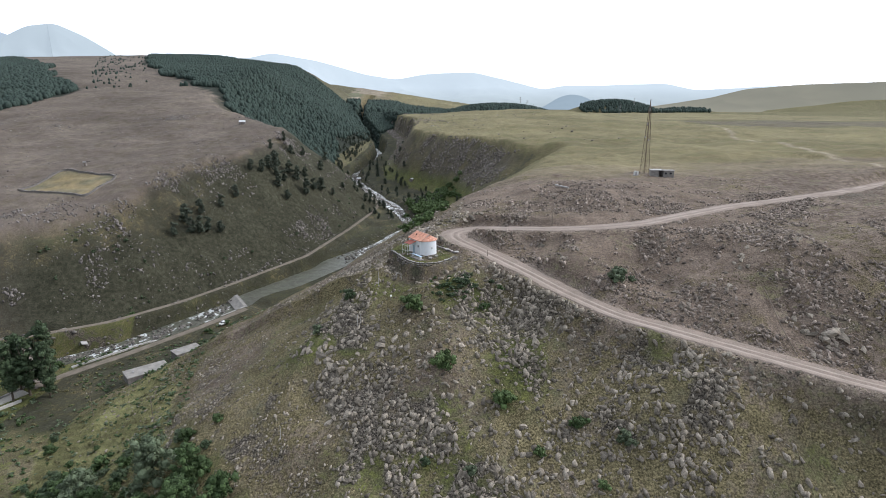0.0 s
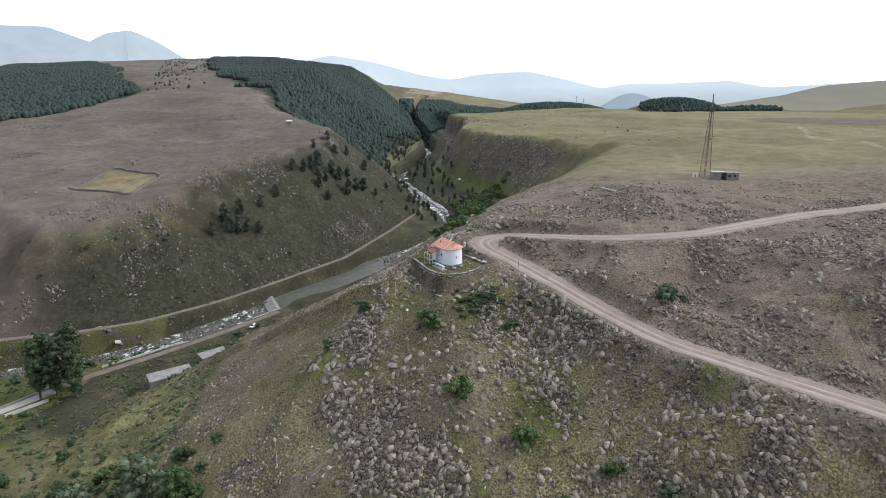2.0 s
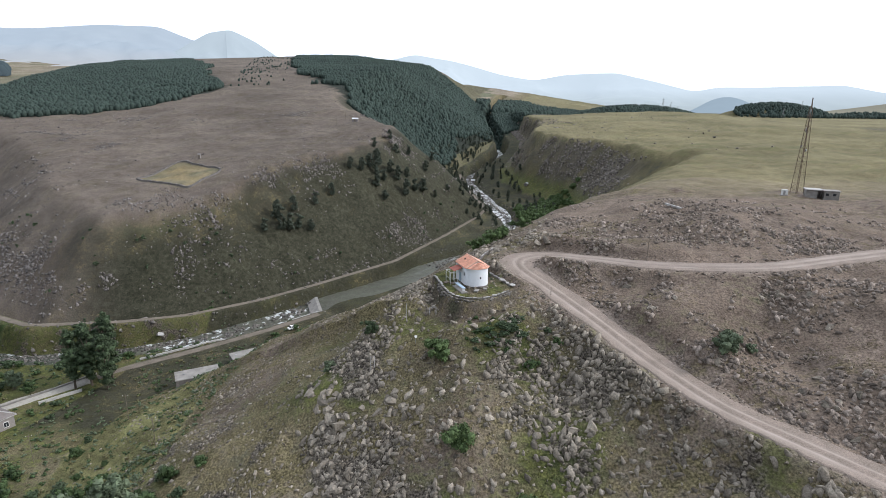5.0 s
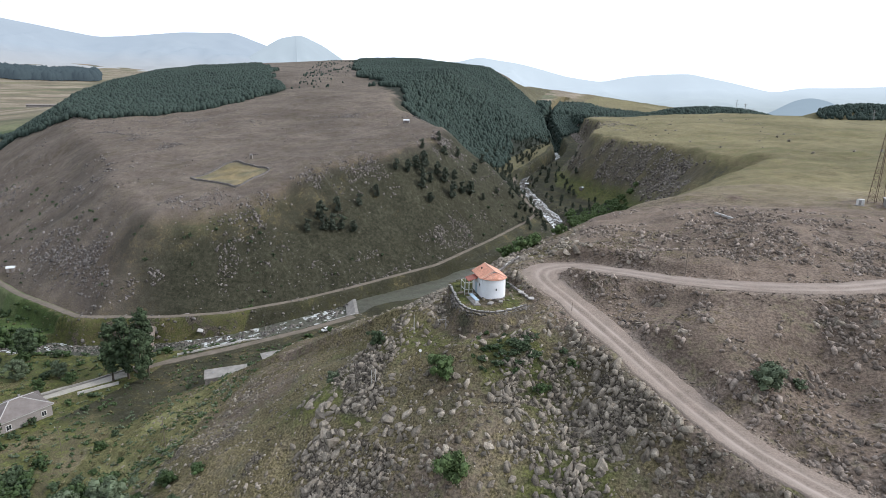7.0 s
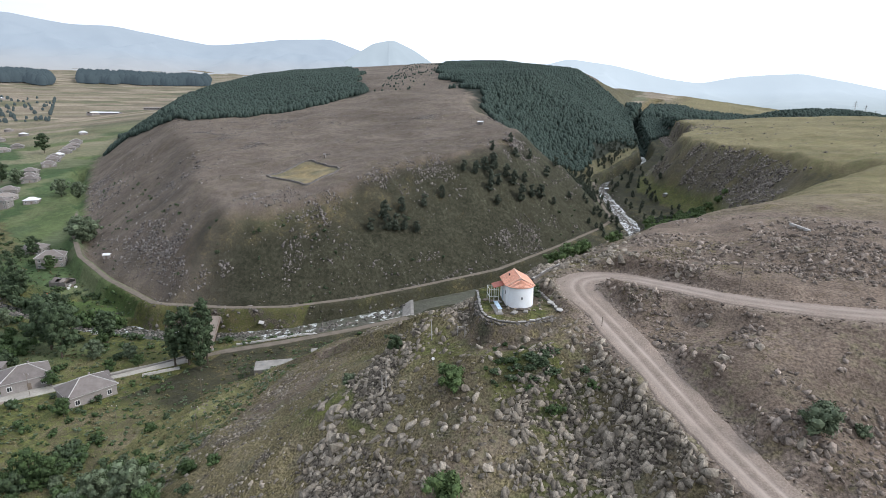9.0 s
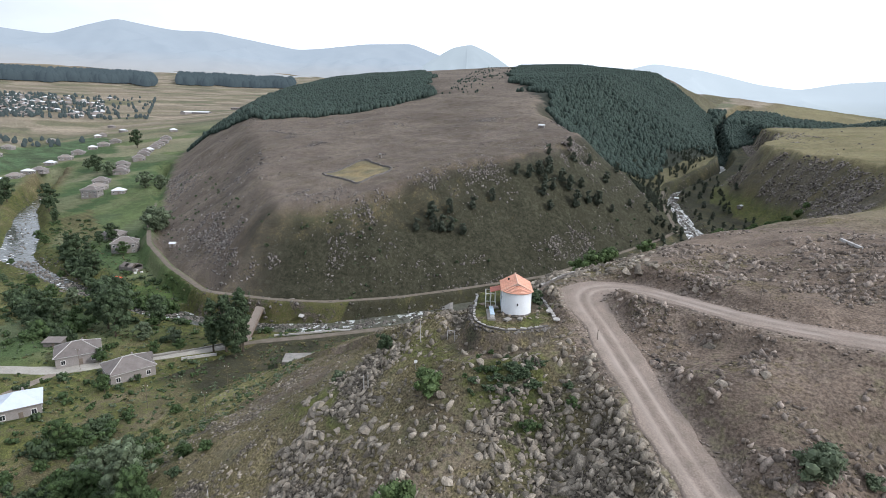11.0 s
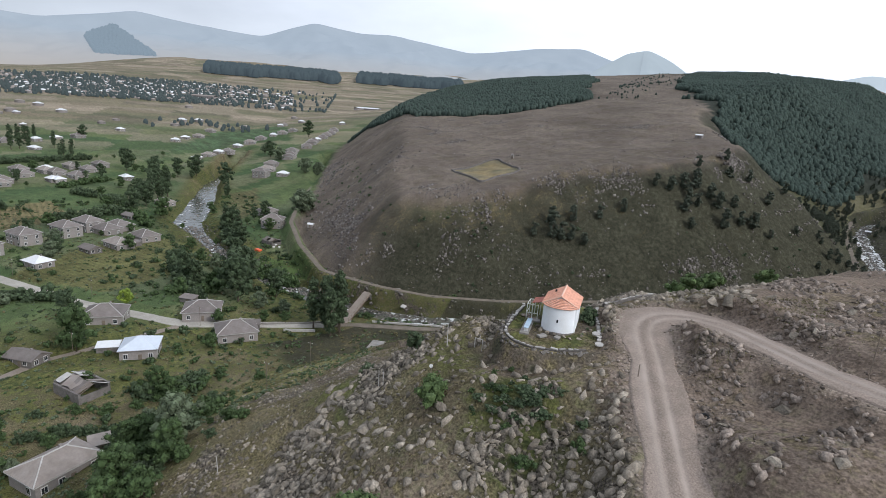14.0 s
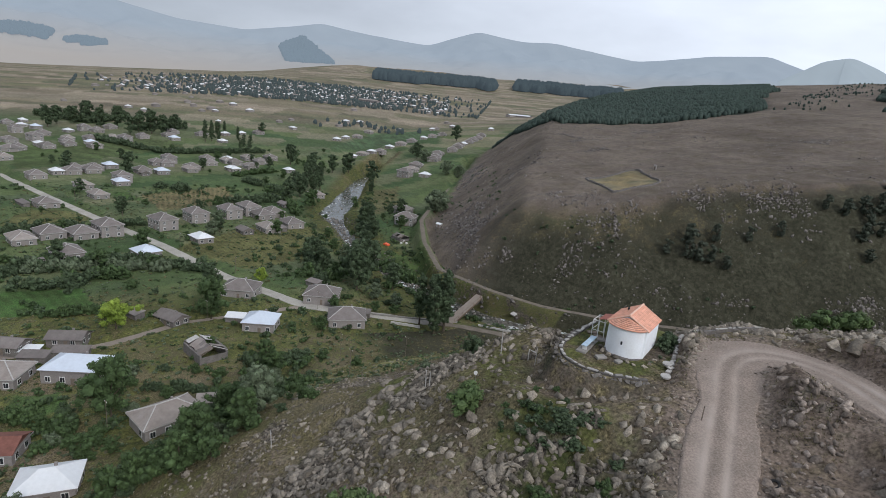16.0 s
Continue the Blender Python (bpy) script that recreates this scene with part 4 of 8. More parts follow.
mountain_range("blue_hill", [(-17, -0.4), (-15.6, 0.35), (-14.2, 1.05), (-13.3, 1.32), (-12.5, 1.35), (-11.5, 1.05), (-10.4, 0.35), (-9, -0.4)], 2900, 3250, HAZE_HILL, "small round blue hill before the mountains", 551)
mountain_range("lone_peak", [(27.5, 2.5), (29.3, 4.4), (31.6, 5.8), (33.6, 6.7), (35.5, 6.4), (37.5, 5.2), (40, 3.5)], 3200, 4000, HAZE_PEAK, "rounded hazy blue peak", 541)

# ---- helpers for things ----
def part(name, bm, material, parent=None, label=""):
    """Links a bmesh as one mesh object, under a thing if one is given."""
    me = bpy.data.meshes.new(name)
    bm.to_mesh(me)
    bm.free()
    me.materials.append(material)
    ob = new(name, me)
    if parent:
        ob.parent = parent
    if label:
        ob["label"] = label
    return ob


def mesh_of(name, verts, faces, material, smooth=False):
    me = bpy.data.meshes.new(name)
    me.from_pydata([tuple(v) for v in verts], [], [tuple(f) for f in faces])
    me.materials.append(material)
    if smooth:
        me.polygons.foreach_set("use_smooth", np.ones(len(me.polygons), bool))
    return me


def bulk(name, verts, tris, material, label, category, smooth=False):
    """Many small pieces joined into one mesh."""
    v, t = np.asarray(verts, np.float32), np.asarray(tris, np.int32)
    me = bpy.data.meshes.new(name)
    me.vertices.add(len(v))
    me.vertices.foreach_set("co", v.ravel())
    me.loops.add(t.size)
    me.loops.foreach_set("vertex_index", t.ravel())
    me.polygons.add(len(t))
    me.polygons.foreach_set("loop_start", np.arange(0, t.size, 3, dtype=np.int32))
    if smooth:
        me.polygons.foreach_set("use_smooth", np.ones(len(t), bool))
    me.materials.append(material)
    me.update(calc_edges=True)
    return tagged(new(name, me), label, category, kind="stuff")


def scatter(shapes, places, sizes, turns, squash=None):
    """Joined copies of the shapes (verts, tris) at places, scaled and turned about z."""
    vs, ts, start = [], [], 0
    pick = rng.integers(0, len(shapes), len(places))
    for k, (sv, st) in enumerate(shapes):
        w = np.where(pick == k)[0]
        if not len(w):
            continue
        c, s = np.cos(turns[w]), np.sin(turns[w])
        x = sv[None, :, 0] * c[:, None] - sv[None, :, 1] * s[:, None]
        y = sv[None, :, 0] * s[:, None] + sv[None, :, 1] * c[:, None]
        z = np.repeat(sv[None, :, 2], len(w), 0)
        if squash is not None:
            z = z * squash[w][:, None]
        v = np.stack([x, y, z], -1) * sizes[w][:, None, None] + places[w][:, None, :]
        t = st[None] + (np.arange(len(w)) * len(sv))[:, None, None] + start
        start += len(w) * len(sv)
        vs.append(v.reshape(-1, 3))
        ts.append(t.reshape(-1, 3))
    return np.concatenate(vs), np.concatenate(ts)


rng = np.random.default_rng(7)


def at_ground(x, y, sink=0.0):
    return np.stack([x, y, land(x, y) - sink], 1)


def box_bm(sx, sy, sz, bevel=0.0, centre=(0, 0, 0)):
    bm = bmesh.new()
    bmesh.ops.create_cube(bm, size=1.0, matrix=Matrix.Translation(centre) @ Matrix.Diagonal((sx, sy, sz, 1)))
    if bevel:
        bmesh.ops.bevel(bm, geom=bm.edges[:], offset=bevel, segments=1, affect="EDGES")
    return bm


def rod_bm(points, radius, sides=6, taper=1.0):
    """A bar along points."""
    bm = bmesh.new()
    rings = []
    pts = [Vector(p) for p in points]
    for i, p in enumerate(pts):
        way = (pts[min(i + 1, len(pts) - 1)] - pts[max(i - 1, 0)]).normalized()
        q = way.to_track_quat("Z", "Y")
        r = radius * (1 + (taper - 1) * i / max(1, len(pts) - 1))
        rings.append([bm.verts.new(p + q @ Vector((r * math.cos(2 * math.pi * k / sides), r * math.sin(2 * math.pi * k / sides), 0))) for k in range(sides)])
    for a, b in zip(rings[:-1], rings[1:]):
        for k in range(sides):
            bm.faces.new((a[k], a[(k + 1) % sides], b[(k + 1) % sides], b[k]))
    bm.faces.new(rings[0][::-1])
    bm.faces.new(rings[-1])
    return bm

# ---- stones ----
def stone_shape(seed, points=9):
    """A blunt, angular block about 2 wide."""
    r = random.Random(seed)
    bm = bmesh.new()
    dims = Vector((r.uniform(1.0, 1.3), r.uniform(0.7, 0.95), r.uniform(0.55, 0.85)))
    turn = Euler((r.uniform(-0.5, 0.5), r.uniform(-0.5, 0.5), 0)).to_matrix()
    for k in range(points):
        p = Vector((r.gauss(0, 1), r.gauss(0, 1), r.gauss(0, 1))).normalized() * r.uniform(0.72, 1.0)
        bm.verts.new(turn @ Vector((p.x * dims.x, p.y * dims.y, p.z * dims.z)))
    bmesh.ops.convex_hull(bm, input=bm.verts[:])
    bmesh.ops.delete(bm, geom=[v for v in bm.verts if not v.link_faces], context="VERTS")
    bmesh.ops.triangulate(bm, faces=bm.faces[:])
    bm.verts.index_update()
    out = np.array([v.co[:] for v in bm.verts]), np.array([[v.index for v in f.verts] for f in bm.faces])
    bm.free()
    return out


STONES = [stone_shape(k, 9 + k % 4) for k in range(18)]
BOULDERS = [stone_shape(100 + k, 18) for k in range(8)]


def stones_on_hill(count, lo, hi, power, area, seed):
    g = np.random.default_rng(seed)
    x, y = g.uniform(area[0], area[1], count), g.uniform(area[2], area[3], count)
    keep = g.random(count) < stony(x, y)
    x, y = x[keep], y[keep]
    size = lo + (hi - lo) * g.random(len(x)) ** power
    return x, y, size, g.random(len(x)) * 6.28, 0.75 + 0.6 * g.random(len(x))


HILL_AREA = (-100, 110, 62, 200)
x, y, s, a, q = stones_on_hill(112000, 0.18, 1.08, 1.9, HILL_AREA, 1)
s = s * (1 - 0.38 * ease(-x - 0.25 * (y - 100), 16, 34))
s = s * (1 - 0.24 * above_road(x, y)) * (1 - 0.15 * ease(-x, 0, 20))
down = np.arctan2(land(x, y - 1.5, False) - land(x, y + 1.5, False), land(x - 1.5, y, False) - land(x + 1.5, y, False))
a = down + np.random.default_rng(8).normal(0, 0.45, len(x))
q = q * 1.25
apron = np.exp(-((x - 5.5) ** 2 / 3 ** 2 + (y - 133) ** 2 / 6 ** 2))
s = s * (1 - 0.6 * apron)
up = above_road(x, y) > 0.5
for m, name, mat, what in ((~up, "hillside_stones", ROCK, "pale lichened basalt stones strewn over the slope"), (up, "bank_rubble", DUSTY_ROCK, "dusty brown rubble and clods on the bank above the road")):
    v, t = scatter(STONES, at_ground(x[m], y[m], (0.15 if mat is DUSTY_ROCK else 0.28) * s[m]), s[m], a[m], q[m])
    bulk(name, v, t, mat, what, "stones")
x, y, s, a, q = stones_on_hill(900, 0.62, 1.0, 1.8, (-40, 60, 76, 165), 2)
g = np.random.default_rng(12)
for cx, cy, n in ((-24, 103, 26), (-25, 108, 20), (-12, 104, 18), (-31, 112, 16), (-19, 96, 20), (2, 92, 14), (40, 86, 14), (47, 90, 12), (18, 150, 10), (10, 155, 14), (3, 158, 12), (66, 118, 16), (80, 122, 12), (17, 110, 14), (74, 98, 34), (71, 99, 16), (60, 108, 12), (52, 108, 10)):
    x, y = np.append(x, g.normal(cx, 2.4, n)), np.append(y, g.normal(cy, 1.9, n))
    s, a, q = np.append(s, g.uniform(0.6, 1.15 if n > 15 and x[-1] < 0 else 0.9, n)), np.append(a, g.normal(1.0, 0.5, n)), np.append(q, g.uniform(0.8, 1.3, n))
for bx, by, bs in ((-1.1, 157.9, 1.3), (3.5, 153.8, 1.5), (6.5, 153.4, 1.3), (8.2, 154, 1.6), (7.5, 161, 1.0), (4.1, 162.8, 1.1), (1, 187, 0.9), (-2.6, 168, 0.9), (25.4, 138.7, 1.0), (24.9, 133.4, 1.1), (26.8, 136.7, 0.9), (11, 154.5, 1.0), (0.8, 155.5, 1.2), (73.5, 97.6, 1.9), (75.5, 98.8, 2.1), (76.8, 97.4, 1.7), (72.2, 99.2, 1.5), (18.9, 103.4, 1.5), (20.7, 105.3, 1.4), (-13, 106.3, 1.6), (-15, 104.6, 1.5), (-21, 103.4, 1.7), (-23.5, 105, 1.6), (-19.5, 108, 1.4), (-26, 107.5, 1.5)):
    x, y, s, a, q = np.append(x, bx), np.append(y, by), np.append(s, bs), np.append(a, bx), np.append(q, 0.9)
ok = near_line(x, y, TRACK)[0] > 4.6
x, y, s, a, q = x[ok], y[ok], s[ok], a[ok], q[ok]
order = np.argsort(-s)[:296]
shared = [mesh_of("boulder", sv, st, ROCK) for sv, st in BOULDERS]
for k in order:
    ob = new("boulder", shared[int(k) % len(shared)])
    ob.location = (x[k], y[k], float(land(x[k], y[k])) - 0.15 * s[k])
    ob.rotation_euler, ob.scale = (0.2 * q[k], 0, a[k]), (s[k], s[k], s[k] * q[k])
    tagged(ob, "weathered grey boulder half sunk in the slope", "boulder", "boulders on the chapel hill")


def west_face_rocks():
    """Broken ledges under the rim, along the contours of the flank and above the track."""
    g = np.random.default_rng(3)
    n = 360000
    x, y = g.uniform(-470, -40, n), g.uniform(172, 470, n)
    ok = inside(x, y, HILL_WEST)
    x, y = x[ok], y[ok]
    d, _ = near_line(x, y, FOOT_WEST)
    z = land(x, y, False)
    steep, crown = west_hill(x, y, plain_height(x, y))
    on_face = ease(crown + 2 - steep, -2, 3)
    clump = ease(rough(x, y, 26, 631, 3) + 0.8 * rough(x, y, 7, 633, 2), -0.25, 0.5)
    rim = np.exp(-((crown - steep - 5) / 5.5) ** 2) * ease(x + y, 60, 110)
    low = np.exp(-((steep - 30) / 7) ** 2) * ease(rough(x, y, 40, 635, 2), -0.5, 0.2)
    level = (z + 5 * rough(x, y, 45, 637, 3)) / 8.5
    ledge = np.exp(-((level - np.floor(level) - 0.5) / 0.13) ** 2) * ease(rough(x * 0.5, y, 30, 639, 3), -0.1, 0.45)
    chance = (0.03 + 0.95 * rim + 0.7 * low + 0.55 * ledge) * clump * on_face
    chance = chance + (1 - on_face) * (0.03 + 0.85 * ledge * ease(-x, 150, 220)) * clump * (1 - 0.85 * ease(d, 120, 230))
    keep = (g.random(len(x)) < chance) & (near_line(x, y, VALE_TRACK)[0] > 2.6) & ~in_ring(x, y, PEN)
    x, y, face = x[keep], y[keep], on_face[keep]
    s = (0.24 + 0.85 * g.random(len(x)) ** 2.6) * (0.8 + 0.2 * face)
    v, t = scatter(STONES, at_ground(x, y, 0.12 * s), s, g.random(len(x)) * 6.28, 0.9 + 0.9 * g.random(len(x)))
    bulk("hill_face_rocks", v, t, LEDGE_ROCK, "broken basalt ledges and blocks on the steep hill face", "rocks")
    x, y = g.uniform(-520, -110, 26000), g.uniform(230, 1000, 26000)
    keep = inside(x, y, HILL_WEST) & (g.random(26000) < 0.9 * ease(rough(x * 0.6, y * 1.4, 38, 643, 4), 0.12, 0.6)) & (land(x, y, False) > 55) & ~in_ring(x, y, PEN)
    for ring in (WOOD_WEST, WOOD_NORTH):
        keep &= ~in_ring(x, y, ring)
    x, y = x[keep], y[keep]
    s = 0.2 + 0.6 * g.random(len(x)) ** 2.5
    v, t = scatter(STONES, at_ground(x, y, 0.2 * s), s, g.random(len(x)) * 6.28)
    bulk("hilltop_stones", v, t, LEDGE_ROCK, "pale field stones strewn over the bare hilltop", "stones")
    # shrubs and dry tussocks that dot the flank
    x, y = g.uniform(-420, -60, 2600), g.uniform(178, 420, 2600)
    keep = inside(x, y, HILL_WEST) & (g.random(2600) < 0.1 + 0.6 * ease(rough(x, y, 30, 645, 3), 0.1, 0.6)) & (land(x, y, False) < 46) & (near_line(x, y, VALE_TRACK)[0] > 3)
    return x[keep], y[keep]


flank_shrubs = west_face_rocks()


def gorge_rocks():
    g = np.random.default_rng(4)
    x, y = g.uniform(-110, 130, 170000), g.uniform(380, 960, 170000)
    z = land(x, y, False)
    ok = inside(x, y, HILL_EAST)
    keep = (g.random(len(x)) < (0.002 + 0.95 * ease(z, 38, 50) * (1 - ease(z - 0.042 * np.clip(y - 420, 0, 470), 66, 71)) * ease(rough(x, y, 30, 641, 3) + 0.6 * rough(x, y, 9, 642, 2), -0.45, 0.3))) & ok
    x, y = x[keep], y[keep]
    s = 0.35 + 1.25 * g.random(len(x)) ** 2.2
    v, t = scatter(STONES, at_ground(x, y, 0.1 * s), s, g.random(len(x)) * 6.28, 0.9 + 0.8 * g.random(len(x)))
    bulk("gorge_rocks", v, t, CRAG, "dark basalt crags along the gorge rim", "rocks")


gorge_rocks()


def river_stones():
    g = np.random.default_rng(5)
    c = smooth_line(RIVER[1:-3], 1.0)
    c = c[(c[:, 0] > -520)]
    k = g.integers(0, len(c), 13000)
    off = g.normal(0, 5.5, len(k))
    ang = g.random(len(k)) * 6.28
    x, y = c[k, 0] + off * np.cos(ang), c[k, 1] + off * np.sin(ang)
    pool = (x < -330) & (g.random(len(x)) < 0.93) | (x > -97) & (x < -55) & (y < 300)
    x, y, zz = x[~pool], y[~pool], c[k, 2][~pool]
    s = 0.25 + 0.9 * g.random(len(x)) ** 2.5
    p = np.stack([x, y, np.maximum(land(x, y), zz - 0.3)], 1)
    v, t = scatter(STONES, p, s, g.random(len(x)) * 6.28)
    bulk("river_stones", v, t, DARK_ROCK, "grey boulders in the river bed", "stones")


river_stones()

# ---- pine woods ----
def pine_shape(seed):
    """A rounded, ragged conifer: three uneven rings of boughs under a blunt tip."""
    r = random.Random(seed)
    vs, ts, n = [], [], 6
    for z, rad in ((0.1, 0.3), (0.42, 0.4), (0.78, 0.24)):
        for i in range(n):
            a, q = 6.283 * (i + r.uniform(-0.2, 0.2)) / n, rad * r.uniform(0.78, 1.22)
            vs.append((q * math.cos(a), q * math.sin(a), z + r.uniform(-0.05, 0.05)))
    vs.append((r.uniform(-0.03, 0.03), r.uniform(-0.03, 0.03), 1.0))
    for k in range(2):
        for i in range(n):
            p, q = k * n + i, k * n + (i + 1) % n
            ts += [(p, q, q + n), (p, q + n, p + n)]
    ts += [(2 * n + i, 2 * n + (i + 1) % n, 3 * n) for i in range(n)]
    return np.array(vs), np.array(ts)


PINES = [pine_shape(k) for k in range(8)]


def wood(name, ring, spacing, height, label, seed, thin=0.9):
    g = np.random.default_rng(seed)
    xs, ys = [p[0] for p in ring], [p[1] for p in ring]
    x, y = np.meshgrid(np.arange(min(xs), max(xs), spacing), np.arange(min(ys), max(ys), spacing))
    x, y = x.ravel() + g.uniform(-0.9, 0.9, x.size) * spacing, y.ravel() + g.uniform(-0.9, 0.9, x.size) * spacing
    wob = rough(x, y, 60, seed + 5, 3)
    keep = in_ring(x + 14 * wob, y + 14 * rough(x, y, 60, seed + 15, 3), ring) & (g.random(x.size) < thin) & ((near_line(x, y, RIVER)[0] > 15) | (y > 800))
    x, y = x[keep], y[keep]
    h = height * g.uniform(0.7, 1.25, x.size)
    v, t = scatter(PINES, at_ground(x, y, 0.6), h, g.random(x.size) * 6.28)
    return bulk(name, v, t, PINE, label, "forest", True)


wood("pine_wood_west", WOOD_WEST, 2.7, 5.4, "dark pine plantation on the far side of the hill", 701)
wood("pine_wood_north", WOOD_NORTH, 2.7, 5.4, "dense dark pine wood that fills the gorge side", 711)
wood("pine_belt", WOOD_BELT, 4.5, 10, "belt of dark pines beyond the plateau", 721)
wood("pine_belt_far", [(395, 1640), (480, 1585), (590, 1610), (660, 1690), (800, 1735), (830, 1760), (820, 1790), (640, 1780), (420, 1740)], 6, 10, "distant wooded hill dark with pines", 731)
# single pines that stray from the wood's edge over the hilltop
g_stray = np.random.default_rng(741)
stray_y = g_stray.uniform(585, 1080, 170)
stray_x = np.interp(stray_y, [585, 1080], [-366, -640]) + np.abs(g_stray.normal(0, 26, 170)) * (1 + (stray_y - 585) / 300)
v, t = scatter(PINES, at_ground(stray_x, stray_y, 0.4), 3.0 * g_stray.uniform(0.5, 1.2, 170), g_stray.random(170) * 6.28)
bulk("stray_pines", v, t, PINE, "single young pines beside the plantation", "trees", True)


# ---- distant town and woods on the plain ----
def polar(az, r):
    a = np.radians(az)
    return -np.sin(a) * r, np.cos(a) * r


def far_woods(name, az0, az1, r0, r1, count, label, seed):
    g = np.random.default_rng(seed)
    az, r = g.uniform(az0, az1, count), g.uniform(0, 1, count)
    r = r0 + (r1 - r0) * r + 60 * rough(az * 40, az * 0, 60, seed, 2)
    x, y = polar(az, r)
    v, t = scatter(PINES, at_ground(x, y, 1.0), 36 * g.uniform(0.6, 1.2, count), g.random(count) * 6.28)
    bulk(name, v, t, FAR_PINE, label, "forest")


# blue haze before the far pines, painted as a glow of their material
FAR_PINE = haze_material("pines_in_blue_air", (0.03, 0.04, 0.04), (0.055, 0.075, 0.095), (0.02, 0.03, 0.03))
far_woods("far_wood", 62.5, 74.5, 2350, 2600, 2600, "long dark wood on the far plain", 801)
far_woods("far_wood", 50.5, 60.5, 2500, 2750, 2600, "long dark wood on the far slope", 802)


def slope_wood(ring, count, label, seed):
    """A plantation on the far mountain side; ring: bearing and elevation of its corners."""
    g = np.random.default_rng(seed)
    a, r, z = WEST_SHAPE
    az, el = g.uniform(min(p[0] for p in ring), max(p[0] for p in ring), count), g.uniform(min(p[1] for p in ring), max(p[1] for p in ring), count)
    ok = in_ring(az, el, ring)
    az, el = az[ok], el[ok]
    up = np.degrees(np.arctan2(z - 100, r[:, None]))
    col = np.clip(np.searchsorted(a, az), 0, len(a) - 1)
    row = np.argmax(up[:, col] > el[None, :], axis=0)
    ok = row > 0
    az, col, row = az[ok], col[ok], row[ok]
    x, y = polar(az, r[row])
    v, t = scatter(PINES, np.stack([x, y, z[row, col] - 2], 1), 24 * g.uniform(0.7, 1.2, len(x)), g.random(len(x)) * 6.28)
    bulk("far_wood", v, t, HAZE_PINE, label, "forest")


# thicker haze for the mountain woods, painted as pale blue glow
HAZE_PINE = haze_material("pines_in_thick_blue_air", (0.03, 0.04, 0.045), (0.265, 0.34, 0.425), (0.02, 0.03, 0.035))
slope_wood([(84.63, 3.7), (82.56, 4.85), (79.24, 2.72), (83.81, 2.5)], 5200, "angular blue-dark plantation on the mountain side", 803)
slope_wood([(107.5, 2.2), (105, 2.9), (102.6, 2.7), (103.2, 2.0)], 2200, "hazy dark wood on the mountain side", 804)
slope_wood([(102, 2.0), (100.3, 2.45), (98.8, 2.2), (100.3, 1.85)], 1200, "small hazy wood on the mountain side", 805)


def distant_town():
    """Some hundreds of small roofs and tree clumps, too far off to tell apart."""
    g = np.random.default_rng(811)
    bv = np.array([(-1, -0.8, -0.3), (1, -0.8, -0.3), (1, 0.8, -0.3), (-1, 0.8, -0.3), (-1, -0.8, 0.55), (1, -0.8, 0.55), (1, 0.8, 0.55), (-1, 0.8, 0.55), (-0.4, 0, 0.95), (0.4, 0, 0.95)])
    wall = np.array([(0, 1, 5), (0, 5, 4), (1, 2, 6), (1, 6, 5), (2, 3, 7), (2, 7, 6), (3, 0, 4), (3, 4, 7)])
    roof = np.array([(4, 5, 9), (4, 9, 8), (6, 7, 8), (6, 8, 9), (5, 6, 9), (7, 4, 8)])
    n = 1150
    az, r = np.clip(g.normal(79.5, 7, n), 66, 98), g.uniform(1330, 1800, n) + 25 * g.normal(0, 1, n)
    r = np.round(r / 34) * 34 + g.normal(0, 11, n)
    az = az + 0.25 * g.normal(0, 1, n)
    az2, r2 = g.uniform(60, 100, 24), g.uniform(850, 1250, 24)
    x, y = polar(np.append(az, az2), np.append(r, r2))
    size, turn = g.uniform(4.0, 6.4, len(x)), g.normal(0.5, 0.3, len(x))
    p = at_ground(x, y)
    pale = g.random(len(x)) < 0.36
    v, t = scatter([(bv, wall)], p, size, turn)
    bulk("distant_town_walls", v, t, TUFF, "distant town of low grey houses", "town")
    for mask, mat, what in ((pale, WHITE_TIN, "white roofs of the distant town"), (~pale, TAN, "brown roofs of the distant town")):
        v, t = scatter([(bv + np.array([0, 0, 0.02]), roof)], p[mask], size[mask] * 1.08, turn[mask])
        bulk("distant_town_roofs", v, t, mat, what, "town")
    az, r = np.append(np.clip(g.normal(79.5, 7.5, 2600), 62, 100), g.normal(72, 3, 30)), np.append(g.uniform(1290, 1850, 2600), g.uniform(900, 1000, 30))
    x, y = polar(az, r)
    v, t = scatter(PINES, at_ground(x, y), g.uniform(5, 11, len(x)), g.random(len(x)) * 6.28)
    # thin haze over the far trees is put into their material as glow
    bulk("distant_trees", v, t, haze_material("trees_in_thin_air", (0.035, 0.045, 0.042), (0.045, 0.058, 0.066), (0.025, 0.035, 0.03)), "dark trees among the distant houses", "trees")


distant_town()


